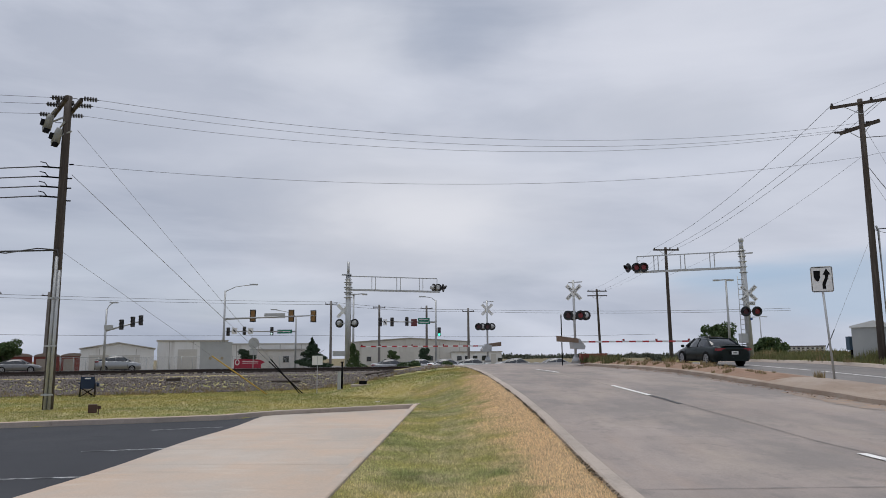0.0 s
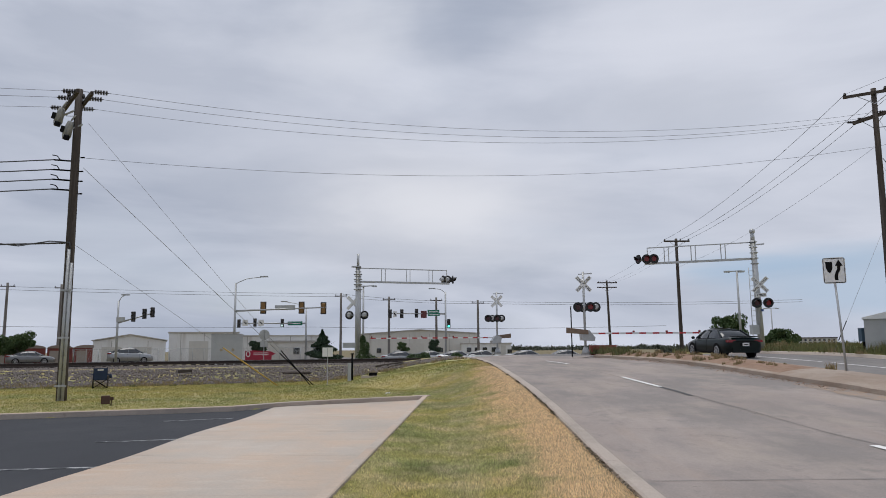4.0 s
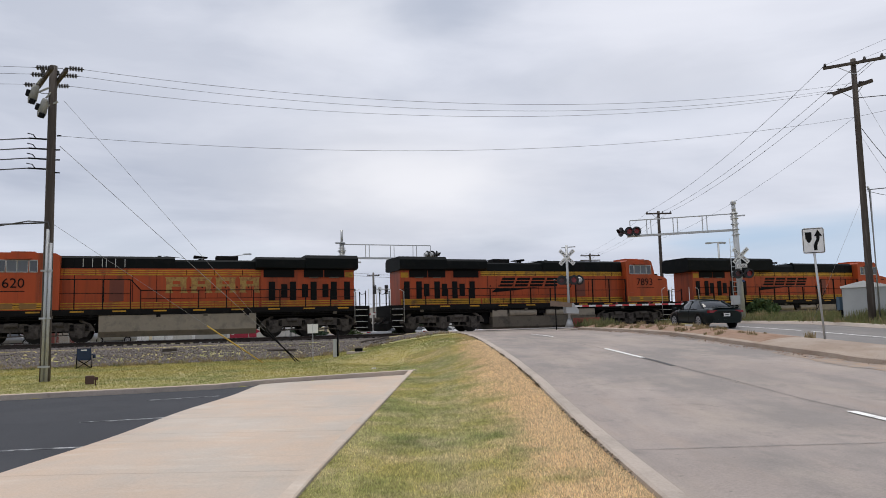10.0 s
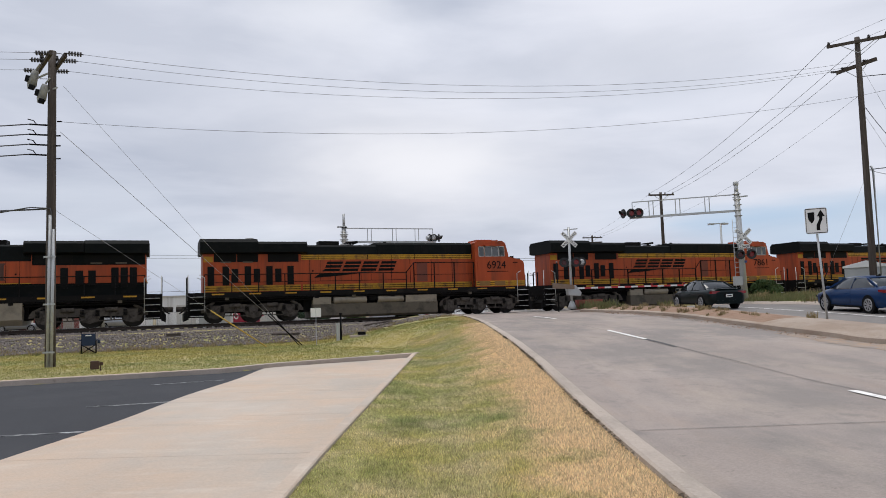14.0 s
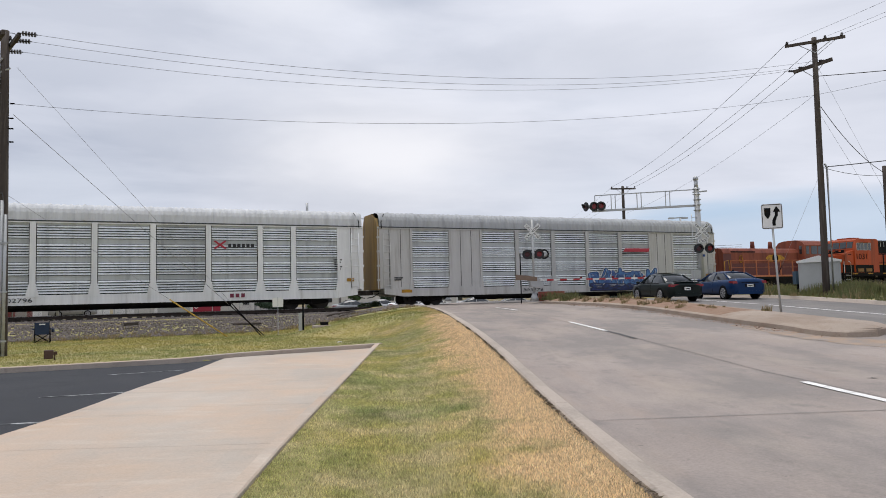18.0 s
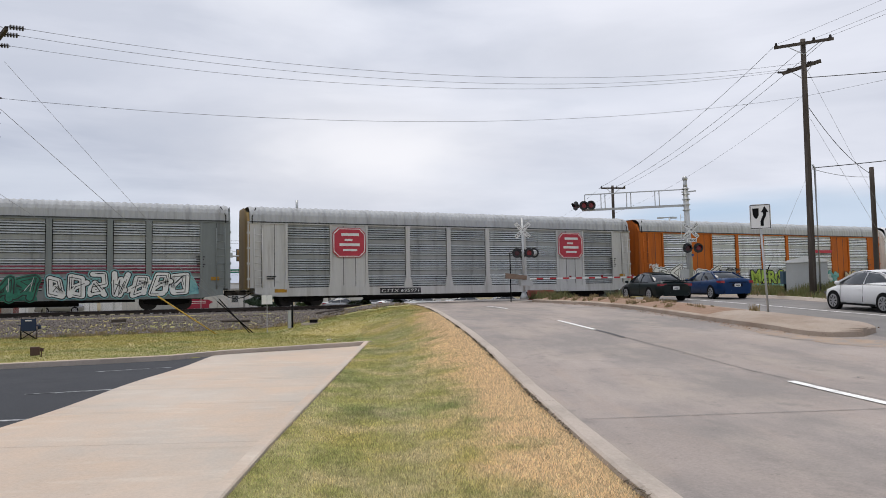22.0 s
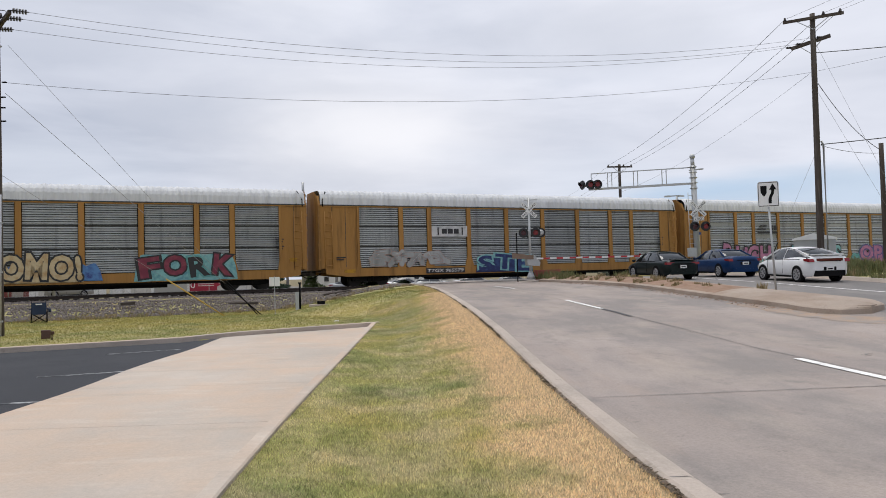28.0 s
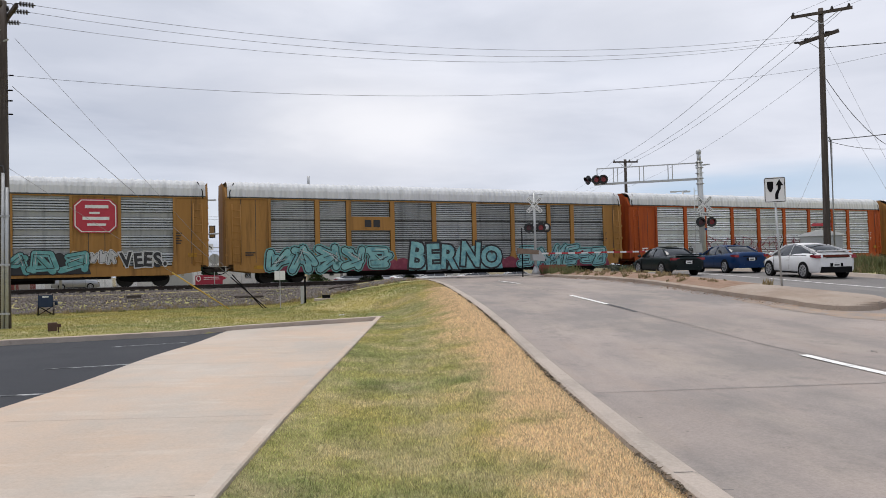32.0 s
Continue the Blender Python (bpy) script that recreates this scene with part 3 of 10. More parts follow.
def build_median():
    bm = B()
    ys = spread(19.4, 43, 60)
    grid = []
    for k in range(6):
        u = k / 6
        h = math.sin(math.acos(1 - u))
        y = 17.3 + 2.1 * u
        mid, half = 11.75, 1.0 * h + 0.03
        grid.append((y, mid - half, mid + half))
    for y in ys:
        grid.append((y, interp(y, MED_L), interp(y, MED_R)))
    rows = []
    for y, a, b in grid:
        za = lambda x: road_z(x, y)
        e = min(0.09, (b - a) * 0.2)
        rows.append([(a, y, za(a) - 0.1), (a + 0.01, y, za(a) + 0.13), (a + e, y, za(a) + 0.16), (a + e + 0.1 * min(1, b - a), y, za(a + 0.2) + 0.16)]
                    + [(a + (b - a) * q, y, za(a + (b - a) * q) + 0.165 + 0.05 * math.sin(math.pi * q)) for q in (0.3, 0.4, 0.5, 0.6, 0.7)]
                    + [(b - e - 0.1 * min(1, b - a), y, za(b - 0.2) + 0.16), (b - e, y, za(b) + 0.16), (b - 0.01, y, za(b) + 0.13), (b, y, za(b) - 0.1)])
    rows.insert(0, [(x, y - 0.03, road_z(x, y) - 0.1) for x, y, z in rows[0]])
    vs = sheet(bm, rows, 0, False)
    for f in bm.faces:
        c = f.calc_center_median()
        a, b = interp(c.y, MED_L), interp(c.y, MED_R)
        if c.y > 24.2 and a + 0.18 < c.x < b - 0.18 and c.z > road_z(c.x, c.y) + 0.1:
            f.material_index = 1
    ob = part("median", bm, [MEDIAN_STONE, DIRT])
    return tagged(ob, "raised concrete median with kerbs and a strip of red dirt", "median", kind="structure")


build_median()

def build_pad():
    """The concrete drive in slabs with joints, flush with the car park."""
    ys = [-8, -3.2, 1.2, 5.3, 8.2, 11.2, 14.4, 17.6, 23.2]
    rows = []
    floor = tagged(new("drive"), "pale concrete drive with stains, in slabs", "drive", kind="structure")
    for y0, y1 in zip(ys, ys[1:]):
        bm = B()
        n = 6
        grid = []
        for i in range(n + 1):
            y = y0 + 0.004 + (y1 - y0 - 0.008) * i / n
            a = -5.0 - 0.05 * math.sin(y)
            b = pad_x(y) - 0.01
            top = interp(a, LOT_BACK)
            g = []
            for k in range(7):
                x = a + (b - a) * k / 6
                g.append((x, min(y, interp(x, LOT_BACK) - 0.02), 0.022 + 0.01 * math.sin(x)))
            grid.append(g)
        sheet(bm, grid, 0, False)
        ext = bmesh.ops.extrude_face_region(bm, geom=bm.faces[:])
        bmesh.ops.translate(bm, verts=[v for v in ext["geom"] if isinstance(v, bmesh.types.BMVert)], vec=(0, 0, -0.12))
        bmesh.ops.recalc_face_normals(bm, faces=bm.faces[:])
        part("slab", bm, CONCRETE, floor)
    return floor


build_pad()

bm = B()
sheet(bm, [[(x, y, 0.014) for x in spread(-60, -4.95, 12)] for y in (-20, -8)] )
rows = []
for x in spread(-60, -4.95, 60):
    yb = interp(x, LOT_BACK) - 0.05
    rows.append([(x, -8 + (yb + 8) * k / 10, 0.014) for k in range(11)])
sheet(bm, rows)
bmesh.ops.recalc_face_normals(bm, faces=bm.faces[:])
for f in bm.faces:
    if f.normal.z < 0:
        f.normal_flip()
tagged(part("car_park", bm, ASPHALT), "dark asphalt car park with worn stall lines", "car park", kind="structure")


def lot_kerb(name, line, label):
    """A square kerb along a line of points, 0.15 m high and wide."""
    bm = B()
    pts = [Vector((a, b, 0)) for a, b in line]
    prof = [(0.0, -0.2), (0.0, 0.135), (0.015, 0.15), (0.135, 0.15), (0.15, 0.135), (0.15, -0.2)]
    rows = []
    for i, p in enumerate(pts):
        d = (pts[min(i + 1, len(pts) - 1)] - pts[max(i - 1, 0)]).normalized()
        side = Vector((-d.y, d.x, 0))
        rows.append([p + side * u + Vector((0, 0, w)) for u, w in prof])
    sheet(bm, rows, 0, False)
    bmesh.ops.recalc_face_normals(bm, faces=bm.faces[:])
    for f in bm.faces:
        f.normal_update()
        f.material_index = 1 if f.calc_center_median().z > 0.13 else 0
    return tagged(part(name, bm, [KERB, CONCRETE]), label, "kerb", kind="structure")


lot_kerb("kerb", LOT_LINE, "low concrete kerb behind the car park and drive")
lot_kerb("kerb", [(a, b) for a, b in PAD[::-1]], "low concrete kerb beside the drive")

WORN_LINE = mat("worn_stall_paint", (0.42, 0.42, 0.42), 0.8, 0, 0.15, 0.5, 30, 0, (0.06, 0.062, 0.066), 0.75)
lines = thing("stall_markings", "worn white stall lines on the asphalt", "road marking", kind="structure")
for a, b in (((-6.75, 16.7), (-5.25, 17.35)), ((-6.4, 12.95), (-5.05, 13.32)), ((-9.5, 9.55), (-4.95, 10.2)), ((-9.5, 5.6), (-4.95, 6.4))):
    bm = B()
    bar(bm, (*a, 0.018), (*b, 0.018), 0.09, 0.006)
    part("line", bm, WORN_LINE, lines)

# red dirt washed onto the road round the nose of the median
rnd = random.Random(31)
bm = B()
rows = []
for k in range(41):
    u = k / 40
    y = 22.0 - 8.5 * u
    x = interp(y, [(13, 13.4), (15, 11.8), (16.5, 11.0), (18, 10.6), (22, 10.2)])
    hw = (0.1 + 1.5 * u * (1.1 - u)) * rnd.uniform(0.75, 1.15)
    rows.append([(x + hw * q, y, road_z(x + hw * q, y) + 0.007) for q in (-1, -0.4 + rnd.uniform(-0.2, 0.2), 0.3, 1)])
sheet(bm, rows)
for f in bm.faces:
    f.normal_update()
    if f.normal.z < 0:
        f.normal_flip()
tagged(part("dirt_wash", bm, mat("washed_dirt", (0.37, 0.275, 0.205), 0.95, 0, 0.12, 0.9, 30, 0.003, (0.29, 0.255, 0.228), 0.75, 0.2)), "thin wash of orange dirt on the road by the median", "dirt", kind="structure")

marks = thing("lane_markings", "white dashes and edge line painted on the concrete", "road marking", kind="structure")


def dash(x0, y0, x1, y1, w=0.12, material=PAINT_LINE):
    bm = B()
    n = max(1, int(abs(y1 - y0) / 1.0))
    d = Vector((x1 - x0, y1 - y0))
    sd = Vector((-d.y, d.x)).normalized() * w / 2
    grid = []
    for i in range(n + 1):
        p = Vector((x0, y0)) + d * (i / n)
        grid.append([(p.x - sd.x, p.y - sd.y, road_z(p.x, p.y) + 0.012), (p.x + sd.x, p.y + sd.y, road_z(p.x, p.y) + 0.012)])
    sheet(bm, grid)
    for f in bm.faces:
        f.normal_update()
        if f.normal.z < 0:
            f.normal_flip()
    part("dash", bm, material, marks)


for q, w_ in (((6.68, 11.82, 6.75, 8.8), 0.17), ((5.86, 25.4, 6.02, 21.35), 0.15), ((4.94, 38.58, 5.45, 34.4), 0.13), ((6.9, -0.5, 6.8, -3.4), 0.17)):
    dash(*q, w_)
dash(6.02, 21.3, 6.12, 18.9, 0.13, TAR)
dash(15.5, 29.8, 16.0, 22.9, 0.14)
dash(16.0, 22.9, 16.3, 12.0, 0.14)
dash(14.9, 36.5, 15.45, 30.6, 0.14)

JOINT_SEAL = mat("joint_seal", (0.13, 0.122, 0.117), 0.8, 0, 0.3, 0.4, 30, 0, (0.22, 0.205, 0.195), 0.5)
joints = thing("road_joints", "dark sealed joints between the road slabs", "road joint", kind="structure")


def joint(pts, w=0.035):
    bm = B()
    fine = []
    for a, b in zip(pts, pts[1:]):
        n = max(1, int((Vector(b) - Vector(a)).length / 0.7))
        fine += [Vector(a).lerp(Vector(b), i / n) for i in range(n)]
    fine.append(Vector(pts[-1]))
    grid = []
    for i, p in enumerate(fine):
        d = (fine[min(i + 1, len(fine) - 1)] - fine[max(i - 1, 0)]).normalized()
        ww = w * (0.7 + 0.6 * random.random()) / 2
        s = Vector((-d.y, d.x)) * ww
        wob = 0.015 * (random.random() - 0.5)
        grid.append([(p.x - s.x + wob, p.y - s.y, road_z(p.x, p.y) + 0.008), (p.x + s.x + wob, p.y + s.y, road_z(p.x, p.y) + 0.008)])
    sheet(bm, grid)
    for f in bm.faces:
        f.normal_update()
        if f.normal.z < 0:
            f.normal_flip()
    part("joint", bm, JOINT_SEAL, joints)


for y in KERB_JOINTS:
    bm = B()
    kx = interp(y, KERB_X)
    rows = [[(kx + u, y - 0.006, road_z(kx + u, y) + w + 0.003), (kx + u, y + 0.006, road_z(kx + u, y) + w + 0.003)] for u, w in ((0.03, 0.15), (0.17, 0.15), (0.22, 0.135), (0.31, 0.03), (0.33, 0.012), (0.47, 0.01))]
    sheet(bm, rows, 0, False)
    part("kerb_joint", bm, JOINT_SEAL, joints)
joint([(6.95, -6), (6.93, 9), (6.85, 11.7), (6.63, 13), (6.45, 16), (6.28, 17.5), (6.1, 20.5), (5.6, 28), (5.0, 36), (4.4, 41)], 0.02)
for k, y in enumerate((-0.1, 4.5, 9.1, 13.7, 18.3, 22.9, 27.5, 32.1, 36.7)):
    joint([(2.42, y), (4.3, y + 0.03), (6.9, y + 0.05), (10.5, y + 0.1)], (0.012, 0.02)[k in (2, 5)])
for x, y, n in ((5.2, 7.0, 5), (4.4, 13.0, 4), (6.3, 15.6, 4), (3.6, 22.0, 5), (3.9, 28.6, 4), (8.6, 16.8, 4), (4.1, 5.3, 5), (7.9, 12.0, 4)):
    q = [Vector((x, y))]
    for _ in range(n):
        q.append(q[-1] + Vector((random.uniform(-0.05, 0.16), random.uniform(-0.16, 0.12))))
    joint(q, 0.022)

# ---- track ----


# darker ballast for the rail bed: the shadow along the rails as colour
BALLAST_SHADE = mat("shaded_ballast", (0.045, 0.04, 0.036), 0.9, 0, 0.3, 0.6, 14, 0.03, (0.08, 0.07, 0.06), 0.3, 0.2)


def build_track():
    bm = B()
    grid = []
    for s in spread(-210, 240, 300):
        row = []
        for n, z in ((-5.2, None), (-4.0, None), (-2.9, -0.4), (-2.1, -0.27), (-1.4, -0.25), (0, -0.25), (1.4, -0.25), (2.1, -0.27), (2.9, -0.4), (4.0, None), (5.5, None)):
            p = TRACK_C + s * TD + n * TN
            zz = RAIL_Z + z if z is not None else ground_z(p.x, p.y) + (0.03 if abs(n) < 4.5 else -0.15)
            if interp(p.y, KERB_X) - 0.3 < p.x < interp(p.y, FAR_X) + 0.3:
                zz = RAIL_Z - 0.3
            row.append((p.x, p.y, zz + 0.05 * noise.noise((s * 1.7, n * 2, 0))))
        grid.append(row)
    sheet(bm, grid)
    bm.faces.ensure_lookup_table()
    # middle columns take the dark colour that paints the shadow round the rails
    for i, f in enumerate(bm.faces):
        if 3 <= i % 10 <= 6:
            f.material_index = 1
    tagged(part("ballast", bm, [GRAVEL, BALLAST_SHADE]), "grey-brown crushed stone ballast bank under the track", "ballast", kind="structure")
    # loose stones over the near bank
    vs, fs = [], []
    rnd = random.Random(4)
    shape = [(1, 0, 0), (-1, 0, 0), (0, 1, 0), (0, -1, 0), (0, 0, 1), (0, 0, -1)]
    tri = [(0, 2, 4), (2, 1, 4), (1, 3, 4), (3, 0, 4), (2, 0, 5), (1, 2, 5), (3, 1, 5), (0, 3, 5)]
    for _ in range(26000):
        s = rnd.uniform(-34, 13)
        n = -1.65 - 4.9 * rnd.random() ** 1.25
        p = TRACK_C + s * TD + n * TN
        if interp(p.y, KERB_X) - 0.5 < p.x:
            continue
        d = -n
        z = ground_z(p.x, p.y) + 0.03 if d > 4 else interp(d, [(1.4, RAIL_Z - 0.25), (2.1, RAIL_Z - 0.27), (2.9, RAIL_Z - 0.4), (4.0, ground_z(p.x, p.y) + 0.03)])
        r = rnd.uniform(0.035, 0.085)
        q = Euler((rnd.random() * 6, rnd.random() * 6, rnd.random() * 6)).to_matrix()
        o = len(vs)
        sc = [rnd.uniform(0.6, 1.25) for _ in range(3)]
        for a in shape:
            v = q @ Vector((a[0] * sc[0], a[1] * sc[1], a[2] * sc[2])) * r
            vs.append((p.x + v.x, p.y + v.y, z + v.z))
        fs += [(o + i, o + j, o + k) for i, j, k in tri]
    me = bpy.data.meshes.new("ballast_stones")
    me.from_pydata(vs, [], fs)
    me.materials.append(STONE)
    tagged(new("ballast_stones", me), "loose grey crushed stones on the bank", "stones", kind="stuff")
    track = thing("railway_track", "rusty steel rails with worn bright tops on timber sleepers", "railway track", kind="structure")
    prof = [(-0.075, -0.17), (-0.075, -0.155), (-0.015, -0.14), (-0.012, -0.05), (-0.036, -0.035), (-0.036, -0.004), (0.036, -0.004), (0.036, -0.035), (0.012, -0.05), (0.015, -0.14), (0.075, -0.155), (0.075, -0.17)]
    for side in (-0.755, 0.755):
        bm = B()
        a = on_track(-210, side)
        prism(bm, [(u, w) for u, w in prof], 0, 450, 0, a @ pose(0, 0, 0, 0, 0, -90))
        box(bm, 0, 450, -0.034, 0.034, -0.004, 0.0, 1, a)
        part("rail", bm, [STEEL_RAIL, RAIL_HEAD], track)
    bm = B()
    box(bm, -0.11, 0.11, -1.3, 1.3, -0.34, -0.17)
    me = mesh_of(bm, "sleeper", TIE)
    for i in range(-70, 120):
        s = i * 0.5
        p = TRACK_C + s * TD
        if interp(p.y, KERB_X) - 0.5 < p.x < interp(p.y, FAR_X) + 0.5:
            continue
        ob = new("sleeper", me)
        ob.parent = track
        ob.matrix_basis = on_track(s, 0, 0.004 * (i % 3))
    crossing = thing("crossing_panels", "dark rubber and timber panels between the rails", "crossing", kind="structure")
    for n0, n1 in ((-1.75, -0.83), (-0.68, 0.68), (0.83, 1.75)):
        for k in range(10):
            bm = B()
            s0 = 9.0 + k * 2.4
            box(bm, s0, s0 + 2.38, n0, n1, -0.2, -0.008, 0, on_track(0))
            part("panel", bm, TAR, crossing)


build_track()

# ---- the train ----
SCHEME = dict(
    orange=mat("engine_orange", (0.37, 0.060, 0.014), 0.5, 0, 0.16, 1.6, 8, 0, (0.17, 0.04, 0.015), 0.42, 0.3, streak=True),
    pale_orange=mat("engine_orange_faded", (0.42, 0.14, 0.06), 0.5, 0, 0.10, 1.6, 8, 0, (0.34, 0.1, 0.04), 0.25, streak=True),
    brown=mat("switcher_red", (0.23, 0.062, 0.034), 0.55, 0, 0.18, 1.6, 8, 0, (0.11, 0.028, 0.02), 0.5, 0.3, streak=True),
    yellow=mat("engine_yellow", (0.46, 0.24, 0.016), 0.5, 0, 0.16, 1.2, 10, 0, (0.16, 0.08, 0.025), 0.45, 0.3),
    green=mat("engine_dark_green", (0.0045, 0.006, 0.0062), 0.6, 0, 0.2, 1.2, 10, 0, (0.011, 0.011, 0.0105), 0.3, 0.08),
)
FRAME = mat("engine_frame", (0.0075, 0.007, 0.007), 0.7, 0, 0.2, 1.2, 10, 0, (0.022, 0.019, 0.017), 0.3, 0.1)
TRUCK = mat("truck_steel", (0.085, 0.074, 0.064), 0.85, 0.0, 0.3, 0.6, 14, 0, (0.036, 0.031, 0.027), 0.5, 0.15)
TANK = mat("fuel_tank_paint", (0.105, 0.09, 0.07), 0.65, 0, 0.14, 1.6, 10, 0, (0.05, 0.044, 0.037), 0.4, 0.2)
RESERVOIR = mat("reservoir_paint", (0.235, 0.2, 0.15), 0.5, 0, 0.12, 1.6, 10, 0, (0.13, 0.11, 0.085), 0.35)
WHEEL = mat("wheel_steel", (0.022, 0.019, 0.017), 0.7, 0.2, 0.25, 0.5, 14)
STEP = mat("step_white", (0.5, 0.5, 0.48), 0.6, 0, 0.1, 0.6, 10)
DARKGLASS = glass("dark_window", (0.02, 0.024, 0.028), 0.05)
CAB_GLASS = glass("cab_window", (0.05, 0.055, 0.058), 0.08)
PALE_WIN = mat("window_blind", (0.42, 0.43, 0.42), 0.4, 0, 0.1, 0.5, 10)


def wheel_mesh(r, w=0.13):
    bm = B()
    tube(bm, [(0, -w / 2, 0), (0, w / 2 - 0.03, 0)], r, 20)
    tube(bm, [(0, w / 2 - 0.03, 0), (0, w / 2, 0)], r + 0.025, 20)
    disc(bm, (0, -w / 2 - 0.02, 0), (0, 1, 0), r * 0.3, 0.06, 10)
    return mesh_of(bm, "wheel", WHEEL)


WHEEL_BIG, WHEEL_SMALL = wheel_mesh(0.53), wheel_mesh(0.43)


def add_wheels(parent, xs, me, r):
    for x in xs:
        for side in (-1, 1):
            w = new("wheel", me)
            w.parent = parent
            w.matrix_basis = pose(x, side * 0.755, r, 0, 0, 0 if side < 0 else 180)


def engine_truck(parent, x0, x1, axles):
    """A locomotive truck: cast side frames that dip between the axles, journal boxes, springs, brake cylinders and gear."""
    for y in (-1, 1):
        ya, yb = (-1.24, -1.06) if y < 0 else (1.06, 1.24)
        top, low = [(x0, 0.74), (x0 + 0.18, 1.0)], []
        for k, x in enumerate(axles):
            top += [(x - 0.42, 1.06), (x - 0.2, 0.98), (x + 0.2, 0.98), (x + 0.42, 1.06)]
            low += [(x - 0.5, 0.62), (x - 0.34, 0.3), (x + 0.34, 0.3), (x + 0.5, 0.62)]
        top += [(x1 - 0.18, 1.0), (x1, 0.74)]
        bm = B()
        prism(bm, top + [(x1, 0.6)] + low[::-1] + [(x0, 0.6)], ya, yb)
        frame_ = part("truck_frame", bm, TRUCK, parent)
        for x in axles:
            bm = B()
            prism(bm, [(x - 0.2, 0.3), (x - 0.2, 0.78), (x + 0.2, 0.78), (x + 0.2, 0.3), (x, 0.22)], *sorted((y * 1.24, y * 1.32)))
            disc(bm, (x, y * 1.34, 0.53), (0, 1, 0), 0.13, 0.08, 12)
            part("journal_box", bm, TRUCK, frame_)
            for dx in (-0.36, 0.36):
                bm = B()
                for q in range(5):
                    disc(bm, (x + dx, y * 1.26, 0.66 + 0.07 * q), (0, 0, 1), 0.1, 0.04, 9)
                part("spring", bm, FRAME, frame_)
        for xa, xb in zip(axles, axles[1:]):
            bm = B()
            tube(bm, [((xa + xb) / 2 - 0.3, y * 1.28, 0.98), ((xa + xb) / 2 - 0.24, y * 1.28, 0.98), ((xa + xb) / 2 + 0.3, y * 1.28, 0.98)], 0.13, 10)
            part("brake_cylinder", bm, TRUCK, frame_)
            bm = B()
            bar(bm, (xa + 0.3, y * 1.28, 0.42), (xb - 0.3, y * 1.28, 0.38), 0.05, 0.06)
            bar(bm, ((xa + xb) / 2, y * 1.3, 0.4), ((xa + xb) / 2 + 0.1, y * 1.3, 0.95), 0.04, 0.07)
            part("brake_rod", bm, TRUCK, frame_)
        for xa, way in ((x0 + 0.35, 1), (x1 - 0.35, -1)):
            bm = B()
            tube(bm, [(xa, y * 1.22, 1.0), (xa + way * 0.35, y * 1.16, 1.2)], 0.08, 8)
            part("sand_pipe", bm, TRUCK, frame_)
    bm = B()
    box(bm, x0 + 0.3, x1 - 0.3, -0.6, 0.6, 0.55, 1.0)
    part("bolster", bm, FRAME, parent)
    add_wheels(parent, axles, WHEEL_BIG, 0.53)


def handrail(parent, x0, x1, y, z0, z1, step=1.55, material=None):
    material = material or FRAME
    n = max(1, round((x1 - x0) / step))
    for i in range(n + 1):
        x = x0 + (x1 - x0) * i / n
        bm = B()
        bar(bm, (x, y, z0), (x, y, z1), 0.085, 0.05)
        part("handrail_post", bm, material, parent)
    bm = B()
    tube(bm, [(x0, y, z1), (x1, y, z1)], 0.03, 6)
    tube(bm, [(x0, y, (z0 + z1) / 2 + 0.05), (x1, y, (z0 + z1) / 2 + 0.05)], 0.018, 6)
    part("handrail", bm, material, parent)


